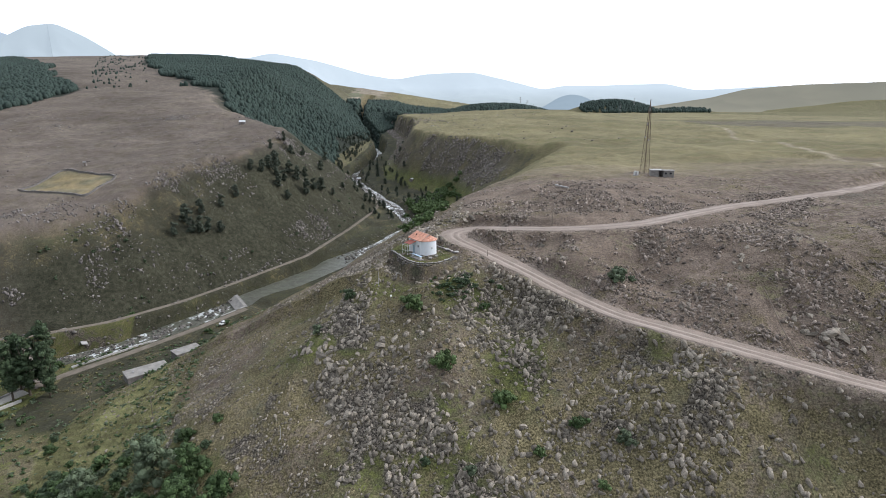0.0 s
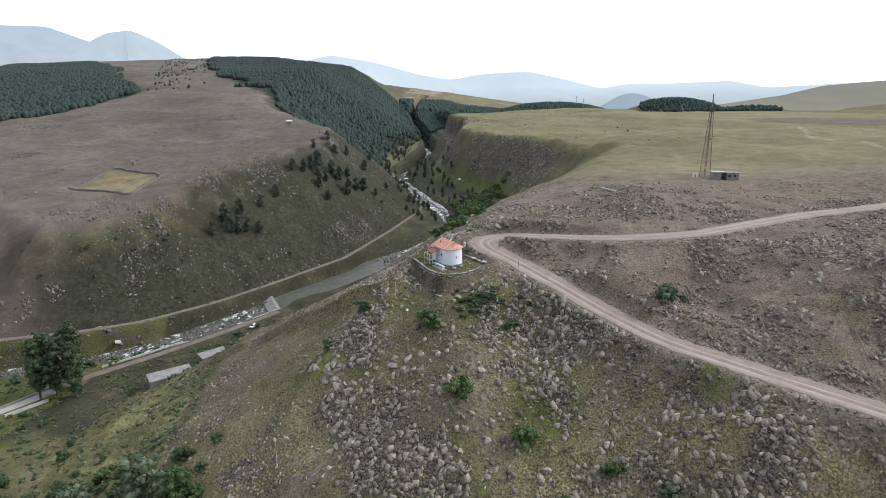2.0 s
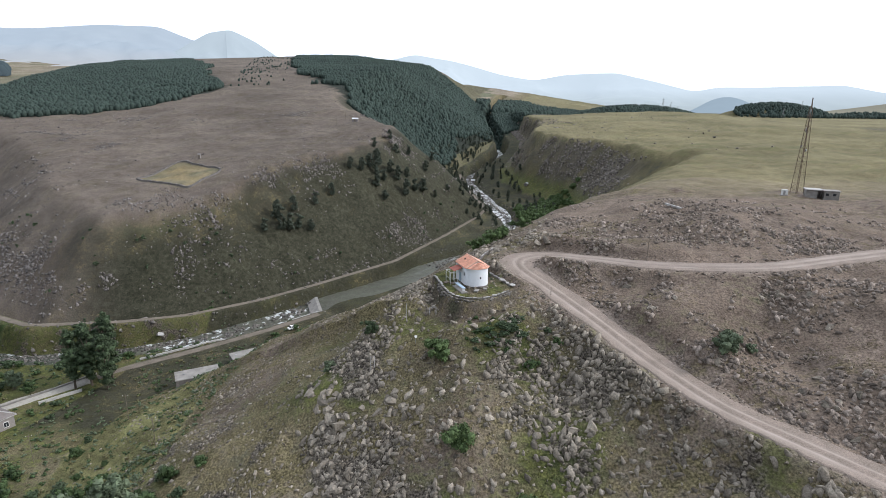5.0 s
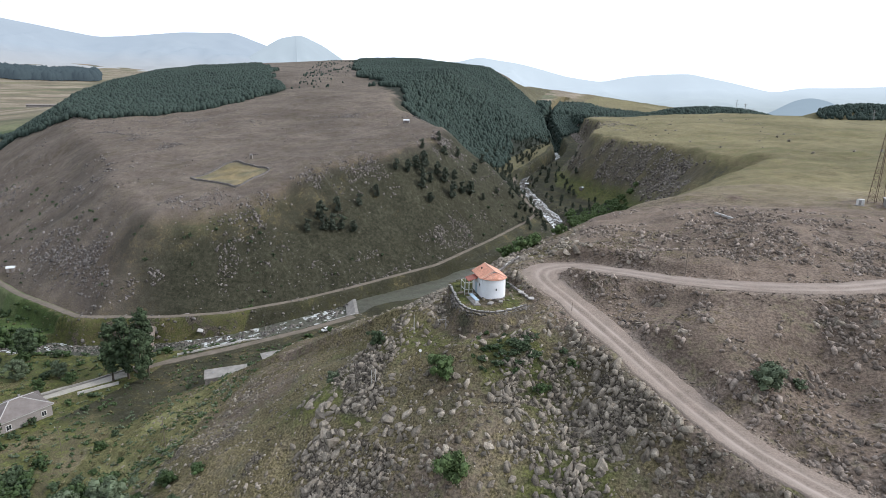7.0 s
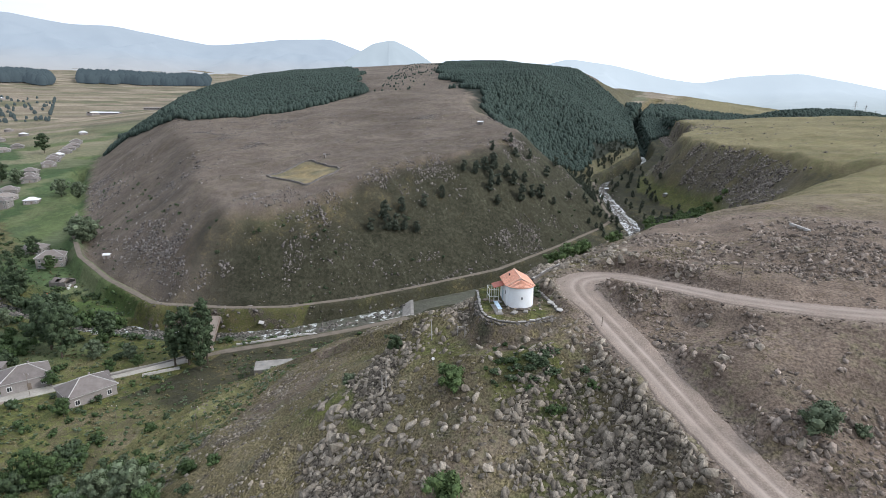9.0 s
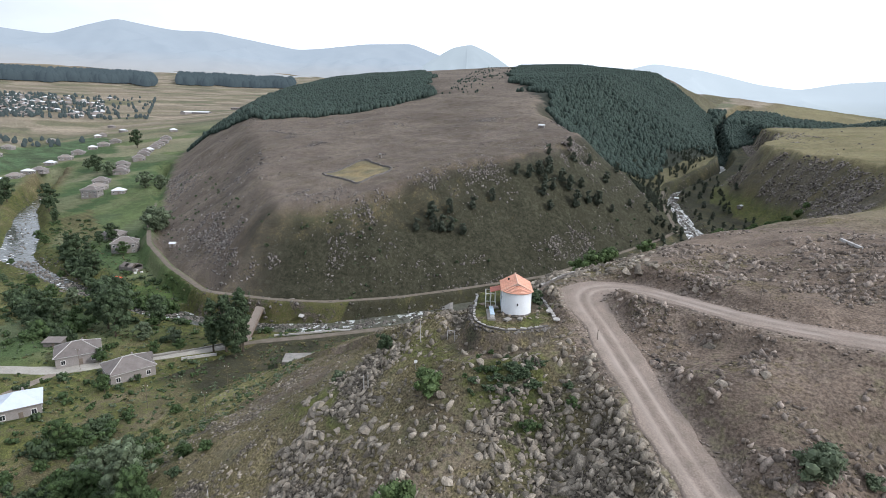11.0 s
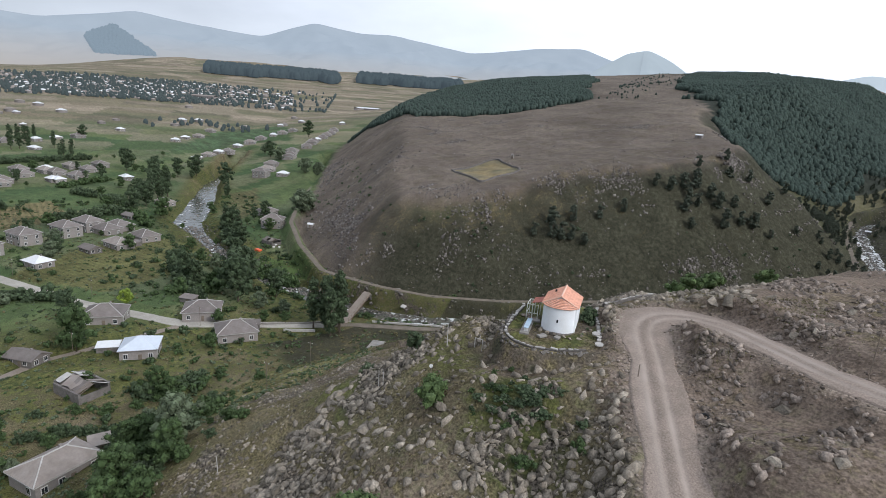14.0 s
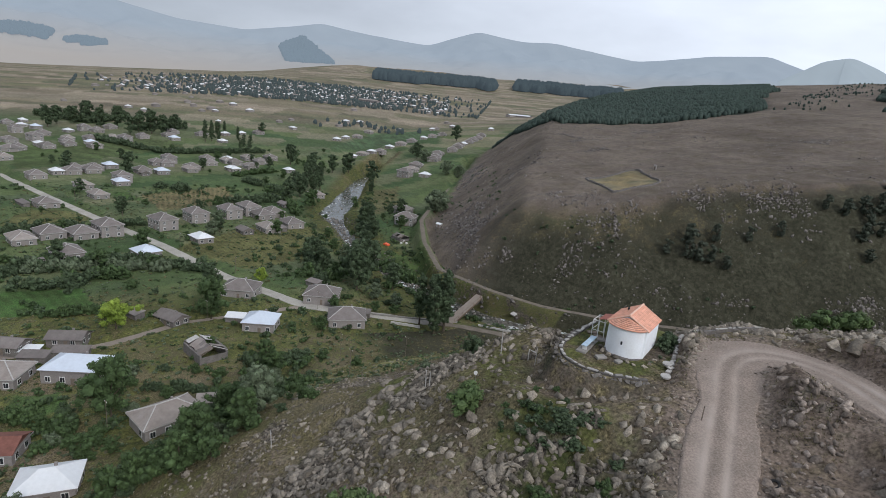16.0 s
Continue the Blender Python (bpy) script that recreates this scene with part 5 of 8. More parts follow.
def grass_tufts():
    g = np.random.default_rng(821)
    vs, ts = [], []
    for k in range(5):
        a = 6.283 * k / 5 + 0.3
        b = len(vs)
        vs += [(0.25 * math.cos(a + 0.5), 0.25 * math.sin(a + 0.5), 0), (0.25 * math.cos(a - 0.5), 0.25 * math.sin(a - 0.5), 0), (0.75 * math.cos(a), 0.75 * math.sin(a), 0.9)]
        ts.append((b, b + 1, b + 2))
    n = 150000
    x, y = g.uniform(-105, 100, n), g.uniform(66, 170, n)
    z = land(x, y, False)
    d, _ = near_line(x, y, TRACK)
    chance = ease(rough(x, y, 8, 823, 3) + 0.3 * ease(30 - z, -15, 5), -0.3, 0.6) * ease(d, 3.4, 5) * (1 - 0.75 * ease(x, 18, 26) * ease(y, 108, 116)) * inside(x, y, HILL_EAST)
    keep = g.random(n) < chance
    x, y = x[keep], y[keep]
    s = g.uniform(0.12, 0.32, len(x))
    v, t = scatter([(np.array(vs), np.array(ts))], at_ground(x, y, 0.03), s, g.random(len(x)) * 6.28)
    bulk("dry_grass", v, t, GRASS, "tufts of dry yellow-green grass on the slope", "grass")


grass_tufts()


def roadside_pebbles():
    g = np.random.default_rng(841)
    c = smooth_line(TRACK, 0.5)
    c = c[(c[:, 0] < 130)]
    k = g.integers(0, len(c), 24000)
    off, ang = np.abs(g.normal(2.2, 1.7, len(k))), g.random(len(k)) * 6.28
    x, y = c[k, 0] + off * np.cos(ang), c[k, 1] + off * np.sin(ang)
    d = near_line(x, y, TRACK)[0]
    keep = ((d > 2.0) | (g.random(len(k)) < 0.5)) & (d < 6) & ~in_ring(x, y, TERRACE)
    x, y = x[keep], y[keep]
    s = 0.06 + 0.28 * g.random(len(x)) ** 3 * ease(near_line(x, y, TRACK)[0], 1.2, 2.8)
    v, t = scatter(STONES[:6], at_ground(x, y, -0.04), s, g.random(len(x)) * 6.28)
    bulk("roadside_gravel", v, t, DUSTY_ROCK, "loose stones along the edges of the dirt road", "gravel")


roadside_pebbles()

# ---- village houses ----
def slab_faces(bm, corners, thick):
    """A sloping sheet with thickness."""
    up = [bm.verts.new(c) for c in corners]
    dn = [bm.verts.new(Vector(c) - Vector((0, 0, thick))) for c in corners]
    bm.faces.new(up)
    bm.faces.new(dn[::-1])
    for k in range(len(up)):
        j = (k + 1) % len(up)
        bm.faces.new((up[k], dn[k], dn[j], up[j]))


def window_part(house, x, y, z, turn, w=1.1, h=1.4):
    frame_ob = part("window", box_bm(w + 0.24, 0.1, h + 0.24, 0.02), FRAME, house)
    frame_ob.matrix_basis = pose(x, y, z, 0, 0, turn)
    for s in (-1, 1):
        part("pane", box_bm(w * 0.44, 0.06, h * 0.9, 0, (s * w * 0.26, -0.04, 0)), PANE, frame_ob)


def hip_house(length, width, wall, wall_mat, roof_mat, rows=1, pitch=0.5, caps=True, gable=False, label="", lift=0.0):
    """A house on its base point: walls, roof, ridge caps, chimney, door and windows."""
    house = new("house")
    part("wall", box_bm(length, width, wall + 1.0, 0.04, (0, 0, wall / 2 - 0.5)), wall_mat, house)
    o = 0.45
    hl, hw, e = length / 2 + o, width / 2 + o, wall - 0.02
    rise = (width / 2 + o) * pitch
    run = 0.0 if gable else min(hl * 0.92, hw * 0.95)
    r1, r2 = (-(hl - run), 0, e + rise), (hl - run, 0, e + rise)
    c = [(-hl, -hw, e), (hl, -hw, e), (hl, hw, e), (-hl, hw, e)]
    bm = bmesh.new()
    slab_faces(bm, [c[0], c[1], r2, r1], 0.12)
    slab_faces(bm, [c[2], c[3], r1, r2], 0.12)
    if gable:
        for sx in (-1, 1):
            x = sx * length / 2
            bm.faces.new([bm.verts.new(p) for p in ((x, -width / 2, e), (x, width / 2, e), (x, 0, e + rise - 0.15))])
    else:
        slab_faces(bm, [c[1], c[2], r2], 0.12)
        slab_faces(bm, [c[3], c[0], r1], 0.12)
    part("roof", bm, roof_mat, house)
    if caps:
        lines = [(r1, r2)] + ([] if gable else [(c[0], r1), (c[3], r1), (c[1], r2), (c[2], r2)])
        for p, q in lines:
            part("ridge_cap", rod_bm([(p[0], p[1], p[2] + 0.02), (q[0], q[1], q[2] + 0.02)], 0.15, 5), CAP, house)
    part("fascia", frame_ring(hl, hw, e - 0.16), CAP if caps else wall_mat, house)
    part("chimney", box_bm(0.5, 0.5, 1.1, 0.03, (length * 0.12, width * 0.1, e + rise * 0.9)), TUFF, house)
    part("door", box_bm(1.0, 0.12, 2.05, 0.02, (length * 0.05, -width / 2 - 0.03, 1.02)), WOOD, house)
    for row in range(rows):
        z = 1.55 + 2.9 * row
        n = max(2, int(length / 3.2))
        for k in range(n):
            x = (k + 0.5) / n * length - length / 2
            if abs(x - length * 0.05) > 1.2 or row:
                window_part(house, x, -width / 2 - 0.02, z, 0)
            if k % 2 == 0:
                window_part(house, x, width / 2 + 0.02, z, 180)
        for k in range(2):
            y = (k - 0.5) * width * 0.5
            window_part(house, length / 2 + 0.02, y, z, 90)
            if k == 0:
                window_part(house, -length / 2 - 0.02, y, z, -90)
    return tagged(house, label, "house", "village houses")


def frame_ring(hl, hw, z):
    bm = bmesh.new()
    rings = []
    for d, h in ((0.05, -0.11), (0.05, 0.11), (-0.05, 0.11), (-0.05, -0.11)):
        rings.append([bm.verts.new((sx * (hl + d), sy * (hw + d), z + h)) for sx, sy in ((-1, -1), (1, -1), (1, 1), (-1, 1))])
    for a, b in zip(rings, rings[1:] + rings[:1]):
        for k in range(4):
            bm.faces.new((a[k], a[(k + 1) % 4], b[(k + 1) % 4], b[k]))
    return bm


KINDS = {
    "slate": dict(length=12.5, width=10.5, wall=3.6, wall_mat=TUFF, roof_mat=SLATE, label="grey stone house with a brown hipped sheet roof"),
    "storeys": dict(length=13, width=10, wall=6.2, wall_mat=TUFF, roof_mat=SLATE, rows=2, label="two-storey grey stone house with a hipped roof"),
    "blue": dict(length=10, width=9.4, wall=3.6, wall_mat=TUFF, roof_mat=BLUE_TIN, caps=False, label="stone house with a pale blue tin roof"),
    "white": dict(length=10, width=8, wall=3.2, wall_mat=TUFF, roof_mat=WHITE_TIN, caps=False, label="small house with a bright white tin roof"),
    "tan": dict(length=13, width=9, wall=3.4, wall_mat=TUFF, roof_mat=TAN, label="stone house with a sandy sheet roof"),
    "shed": dict(length=9.5, width=6, wall=2.5, wall_mat=RUBBLE, roof_mat=SLATE, caps=False, gable=True, pitch=0.45, label="low stone shed with a weathered gable roof"),
    "rust": dict(length=12, width=7.5, wall=3.0, wall_mat=TUFF, roof_mat=RUST_TIN, caps=False, gable=True, pitch=0.4, label="low house with a rusty red gable roof"),
    "long": dict(length=14, width=9, wall=4.2, wall_mat=TUFF, roof_mat=BLUE_TIN, caps=False, label="long grey house with a pale blue tin roof"),
}
BUILT = {}


def settle_house(kind, x, y, turn, sink=0.25, label=""):
    m = pose(x, y, float(land(x, y)) - sink, 0, 0, turn)
    if kind not in BUILT:
        BUILT[kind] = hip_house(**KINDS[kind])
        BUILT[kind].matrix_basis = m
        ob = BUILT[kind]
    else:
        ob = copy_thing(BUILT[kind], m)
    if label:
        ob["label"] = label
    return ob


STREET_TURN = 32
# close to the foot of the hill
for kind, x, y, turn in (("slate", -160, 119, 70), ("blue", -133, 95, 72), ("slate", -168, 89, 70), ("slate", -135, 124, 80), ("shed", -144, 67, 42), ("long", -106, 49, 74),
                         ("tan", -107, 31, 76), ("tan", -79, 72, 118), ("rust", -74, 40, 82), ("white", -60, 54, 92), ("shed", -127, 27, 70), ("shed", -130, 41, 78)):
    settle_house(kind, x, y, turn)
# along the street
for kind, x, y, turn in (("blue", -218, 50, 30), ("white", -246, 71, 28), ("storeys", -273, 51, 32), ("storeys", -258, 28, 30), ("slate", -253, 5, 30), ("slate", -253, 18, 30),
                         ("tan", -242, -3, 28), ("slate", -218, 20, 26), ("storeys", -292, 66, 26), ("storeys", -307, 84, 26), ("storeys", -319, 95, 26), ("slate", -318, 110, 24),
                         ("slate", -289, 119, 22), ("tan", -275, 105, 22), ("shed", -268, 92, 24)):
    settle_house(kind, x, y, turn)
for kind, x, y, turn in (("slate", -324, -15, 32), ("tan", -356, 5, 30), ("tan", -388, -10, 30), ("storeys", -415, 9, 28), ("slate", -414, -44, 30), ("white", -432, -36, 30),
                         ("slate", -450, -29, 30), ("slate", -456, -17, 30), ("blue", -468, -8, 30), ("blue", -456, 31, 26), ("slate", -455, 17, 28), ("slate", -495, 23, 26),
                         ("storeys", -511, 31, 26), ("slate", -483, 52, 24), ("slate", -511, 65, 24), ("tan", -527, 80, 24)):
    settle_house(kind, x, y, turn)
for kind, x, y, turn in (("white", -488, 84, 22), ("white", -504, 99, 22), ("slate", -519, 87, 22), ("slate", -533, 111, 20), ("white", -499, 136, 18), ("tan", -397, 148, 20), ("white", -485, 87, 22), ("slate", -503, 101, 24), ("slate", -494, 30, 26), ("slate", -531, 62, 24), ("white", -536, 81, 24), ("tan", -549, 99, 22), ("slate", -558, 122, 22),
                         ("shed", -447, 19, 28), ("shed", -352, 120, 24), ("slate", -310, 103, 26), ("slate", -437, -28, 30), ("slate", -446, -17, 30), ("tan", -473, 51, 26), ("blue", -404, 10, 28)):
    settle_house(kind, x, y, turn)


def house_row(start, end, count, kinds, seed):
    """Houses side by side along a lane."""
    r = random.Random(seed)
    turn = math.degrees(math.atan2(end[1] - start[1], end[0] - start[0]))
    for k in range(count):
        s = (k + r.uniform(-0.2, 0.2)) / max(1, count - 1)
        settle_house(r.choice(kinds), start[0] + (end[0] - start[0]) * s + r.uniform(-4, 4), start[1] + (end[1] - start[1]) * s + r.uniform(-5, 5), turn + r.uniform(-8, 8))


def lean_to(x, y, turn, length, mat, label):
    """A low lean-to with a single sloping roof."""
    thing = new("lean_to")
    part("wall", box_bm(length, 3.2, 2.6, 0.03, (0, 0, 0.7)), RUBBLE, thing)
    bm = bmesh.new()
    h = length / 2 + 0.3
    slab_faces(bm, [(-h, -2.0, 1.95), (h, -2.0, 1.95), (h, 2.0, 2.6), (-h, 2.0, 2.6)], 0.09)
    part("roof", bm, mat, thing)
    part("door", box_bm(0.9, 0.08, 1.7, 0.02, (0.4, -1.63, 0.85)), WOOD, thing)
    thing.matrix_world = pose(x, y, float(land(x, y)), 0, 0, turn)
    return tagged(thing, label, "shed", "lean-to sheds")


for x, y, turn, length, mat in ((-139, 87, 72, 6, WHITE_TIN), (-117, 36, 78, 7, SLATE), (-119, 44, 80, 9, SLATE), (-124, 33, 76, 5, WHITE_TIN), (-146, 56, 40, 5, TAN), (-327, -27, 32, 14, SLATE), (-205, 14, 26, 9, SLATE),
                                (-236, -14, 28, 12, TAN), (-142, 130, 70, 8, SLATE), (-280, 112, 24, 10, SLATE), (-300, 120, 24, 9, TAN), (-178, 118, 40, 6, SLATE), (-85, 80, 88, 4, TAN)):
    lean_to(x, y, turn, length, mat, "low stone lean-to with a sheet roof")

MIXED = ["slate", "tan", "white", "blue", "slate", "storeys"]
for k, (x, y) in enumerate(((-734, -158), (-666, -130), (-587, -112), (-542, -92), (-703, -122), (-573, -84), (-687, -87), (-628, -74), (-629, -54), (-582, -63), (-621, -21), (-663, -10), (-712, 16), (-655, 23), (-661, 74), (-835, 171),
                            (-486, -85), (-737, -55), (-576, -40), 
                            (-600, -95), (-645, -100), (-690, -60), (-600, -48), (-720, -140), (-760, -150), (-640, -35), (-605, -70), (-560, -75), (-700, -75))):
    settle_house(MIXED[(k * 5 + k // 3) % 6], x, y, 28 + (k * 37) % 15)
# at the foot of the west hill and along the far lanes
for k, (kind, x, y) in enumerate((("storeys", -469, 243), ("slate", -510, 267), ("white", -464, 262), ("slate", -542, 298), ("slate", -585, 318), ("slate", -337, 203), ("storeys", -298, 194), ("slate", -600, 342), ("slate", -625, 359),
                                  ("white", -647, 376), ("slate", -683, 406), ("slate", -720, 434), ("white", -811, 492), ("white", -613, 219), ("tan", -627, 235), ("white", -635, 248), ("slate", -644, 261), ("white", -673, 281),
                                  ("tan", -682, 299), ("slate", -720, 326), ("white", -743, 351), ("tan", -755, 369), ("slate", -772, 391), ("white", -873, 409), ("white", -741, 222), ("white", -775, 241), ("tan", -793, 262),
                                  ("tan", -895, 357), ("tan", -850, 292), ("slate", -560, 306), ("slate", -640, 368), ("slate", -665, 392), ("slate", -700, 420), ("tan", -490, 256))):
    settle_house(kind, x, y, (55 if y > 330 else 40) + (k * 31) % 17)


def long_barn(x, y, turn, length, width, height, roof_mat, label):
    """A long low farm building with a shallow gable roof and a row of openings."""
    thing = new("barn")
    part("wall", box_bm(length, width, height + 1, 0.05, (0, 0, height / 2 - 0.5)), TUFF, thing)
    bm = bmesh.new()
    for sx in (-1, 1):
        slab_faces(bm, [(-length / 2 - 0.4, sx * (width / 2 + 0.5), height), (length / 2 + 0.4, sx * (width / 2 + 0.5), height), (length / 2 + 0.4, 0, height + width * 0.2), (-length / 2 - 0.4, 0, height + width * 0.2)][::sx], 0.15)
    part("roof", bm, roof_mat, thing)
    for k in range(int(length / 6)):
        part("window", box_bm(2.2, 0.15, 1.6, 0.02, (-length / 2 + 3 + 6 * k, -width / 2 - 0.05, height * 0.6)), PANE, thing)
    thing.matrix_world = pose(x, y, float(land(x, y)) - 0.3, 0, 0, turn)
    return tagged(thing, label, "barn", "long farm buildings")


long_barn(-1232, 770, 28, 62, 13, 4.5, WHITE_TIN, "long farm hall with a white roof on the plain")
long_barn(-1240, 748, 118, 34, 12, 4.5, WHITE_TIN, "farm hall with a white roof on the plain")
long_barn(-1120, 830, 28, 80, 9, 3.5, TAN, "long low pale barn on the far plain")
long_barn(-1347, 402, 30, 70, 14, 9, TAN, "long grey block at the edge of the far town")
house_row((-690, 20), (-760, 120), 5, ["white", "slate"], 18)
house_row((-530, -90), (-560, -150), 3, MIXED, 19)

# ---- trees and bushes ----
def core_shape():
    bm = bmesh.new()
    bmesh.ops.create_icosphere(bm, subdivisions=1, radius=1.0)
    bm.verts.index_update()
    out = np.array([v.co[:] for v in bm.verts]), np.array([[v.index for v in f.verts] for f in bm.faces])
    bm.free()
    return out


CORE, CORE_FACES = core_shape()


def crown_mesh(name, material, seed, quads, shape, leaf):
    """Leaf sprays in uneven lobes. shape: half width, bottom, top, lobes, lobe size."""
    g = np.random.default_rng(seed)
    half, lo, hi, lobes, lobe = shape
    c = np.stack([g.normal(0, 0.45, lobes) * half, g.normal(0, 0.45, lobes) * half, lo + (hi - lo) * g.uniform(0.1, 0.92, lobes)], 1)
    taper = np.sin(np.pi * np.clip((c[:, 2] - lo) / (hi - lo), 0.12, 0.95)) ** 0.5
    c[:, :2] *= taper[:, None]
    rad = lobe * g.uniform(0.6, 1.2, lobes) * (0.6 + 0.4 * taper)
    k = g.integers(0, lobes, quads)
    d = g.normal(0, 1, (quads, 3))
    d /= np.linalg.norm(d, axis=1)[:, None]
    p = c[k] + d * (rad[k] * g.uniform(0.55, 1.0, quads) ** 0.5)[:, None] * np.array([1, 1, 0.85])
    p[:, 2] = np.maximum(p[:, 2], lo * 0.8)
    nrm = d + g.normal(0, 0.55, (quads, 3))
    nrm /= np.linalg.norm(nrm, axis=1)[:, None]
    u = np.cross(nrm, g.normal(0, 1, (quads, 3)))
    u /= np.linalg.norm(u, axis=1)[:, None]
    w = np.cross(nrm, u)
    s = leaf * g.uniform(0.6, 1.3, (quads, 1))
    tip = p + u * s * 0.9 + nrm * s * 0.15
    v = np.stack([p - u * s, p + w * s * 0.6, tip, p - w * s * 0.6], 1).reshape(-1, 3)
    f = np.arange(quads * 4).reshape(-1, 4)
    # a dense, crumpled heart in every lobe
    core = CORE[None] * (rad * 0.72)[:, None, None] * g.uniform(0.7, 1.15, (lobes, len(CORE), 1)) + c[:, None, :]
    core_f = CORE_FACES[None] + (np.arange(lobes) * len(CORE))[:, None, None] + len(v)
    me = bpy.data.meshes.new(name)
    me.from_pydata(v.tolist() + core.reshape(-1, 3).tolist(), [], f.tolist() + core_f.reshape(-1, 3).tolist())
    me.materials.append(material)
    return me


def trunk_mesh(name, height, radius, seed, limbs=5, spread=0.5):
    r = random.Random(seed)
    bm = rod_bm([(0, 0, -0.5), (r.uniform(-0.1, 0.1), r.uniform(-0.1, 0.1), height * 0.4), (r.uniform(-0.3, 0.3), r.uniform(-0.3, 0.3), height)], radius, 7, 0.35)
    for k in range(limbs):
        a, z = r.uniform(0, 6.28), height * r.uniform(0.35, 0.8)
        q = rod_bm([(0, 0, z), (math.cos(a) * spread * height * 0.25, math.sin(a) * spread * height * 0.25, z + height * 0.14),
                    (math.cos(a) * spread * height * 0.5, math.sin(a) * spread * height * 0.5, z + height * 0.35)], radius * 0.45, 5, 0.3)
        me = bpy.data.meshes.new("limb")
        q.to_mesh(me)
        q.free()
        bm.from_mesh(me)
        bpy.data.meshes.remove(me)
    me = bpy.data.meshes.new(name)
    bm.to_mesh(me)
    bm.free()
    me.materials.append(BARK)
    return me


# kind: name, material, sprays, shape, leaf size, trunk height, radius, label
TREE_KINDS = {
    "broad": ("tree", LEAF, 4200, (3.7, 1.2, 9.5, 60, 1.2), 0.21, 6.0, 0.28, "leafy green tree in a village garden"),
    "dark": ("tree", LEAF_DARK, 3600, (3.4, 1.0, 12.5, 64, 1.25), 0.26, 8.0, 0.32, "tall dark green tree near the river"),
    "poplar": ("poplar", LEAF_DARK, 3200, (1.8, 0.6, 17.0, 80, 0.95), 0.26, 12.0, 0.3, "tall narrow dark green poplar"),
    "lime": ("tree", LEAF_LIME, 4200, (3.6, 1.4, 8.5, 56, 1.15), 0.2, 5.0, 0.25, "yellow-green leafy tree beside a lane"),
    "willow": ("tree", LEAF_GREY, 3200, (4.2, 0.6, 9.5, 60, 1.3), 0.26, 6.0, 0.35, "broad grey-green willow beside the water"),
    "small": ("tree", LEAF, 1300, (2.0, 0.8, 5.2, 30, 0.8), 0.22, 3.2, 0.14, "small green orchard tree"),
    "pine": ("pine_tree", NEEDLE, 1300, (1.7, 0.2, 6.8, 34, 0.75), 0.26, 6.0, 0.16, "dark pine on the steep hill face"),
}
TREE_PARTS = {k: [(trunk_mesh("trunk", v[5], v[6], 31 * i + j, 5, 0.25 if k in ("poplar", "pine") else 0.55), crown_mesh("crown", v[1], 900 + 31 * i + j, v[2], v[3], v[4])) for j in range(3)]
              for i, (k, v) in enumerate(TREE_KINDS.items())}
tree_count = 0


def tree(kind, x, y, size=1.0, label=""):
    global tree_count
    tree_count += 1
    v = TREE_KINDS[kind]
    trunk, crown = TREE_PARTS[kind][tree_count % 3]
    ob = new(v[0])
    for name, me in (("trunk", trunk), ("crown", crown)):
        p = new(name, me)
        p.parent = ob
    ob.location = (x, y, float(land(x, y)) - 0.1)
    ob.rotation_euler, ob.scale = (0, 0, tree_count * 2.4), (size, size, size * (0.92 + 0.16 * ((tree_count * 0.618) % 1)))
    return tagged(ob, label or v[7], "tree", "pines on the hill face" if kind == "pine" else "village trees")


BUSH_PARTS = {m.name: [crown_mesh("bush", m, 1500 + j, 1500, (1.05, 0.02, 1.45, 34, 0.4), 0.085) for j in range(3)] for m in (LEAF, LEAF_DARK, LEAF_GREY, LEAF_BRIGHT)}
bush_count = 0


def bush(x, y, size=1.0, mat=LEAF, label="round green bush on the slope", group="bushes"):
    global bush_count
    bush_count += 1
    ob = new("bush", BUSH_PARTS[mat.name][bush_count % 3])
    ob.location = (x, y, float(land(x, y)) - 0.1)
    ob.rotation_euler, ob.scale = (0, 0, bush_count * 1.7), (size, size, size)
    return tagged(ob, label, "bush", group)


# low dark brambles below the terrace
r_bramble = random.Random(31)
for k in range(26):
    bx, by = 4.4 + r_bramble.gauss(0, 2.2), 117.6 + r_bramble.gauss(0, 1.3)
    ob = bush(bx, by + 0.35 * (bx - 4.4), r_bramble.uniform(0.6, 0.95), LEAF_DARK, "low dark green bramble among the stones", "brambles below the terrace")
    ob.scale.z *= 0.6
# by the bridge and the river
for kind, x, y, s in (("poplar", -124, 157, 1.45), ("poplar", -128, 153, 1.3), ("poplar", -121, 152, 1.15), ("poplar", -131, 150, 1.25), ("poplar", -127, 158, 1.35), ("poplar", -133, 156, 1.2), ("dark", -182, 137, 1.7), ("dark", -189, 143, 1.5), ("dark", -208, 123, 1.15),
                      ("willow", -160, 140, 0.8), ("willow", -150, 146, 0.65), ("small", -140, 143, 1.0), ("small", -146, 137, 0.9), ("poplar", -270, 164, 1.2), ("dark", -262, 164, 1.0),
                      ("dark", -210, 146, 0.9), ("small", -170, 148, 1.2), ("small", -196, 130, 1.2), ("willow", -222, 140, 0.8), ("broad", -236, 136, 0.8)):
    tree(kind, x, y, s)
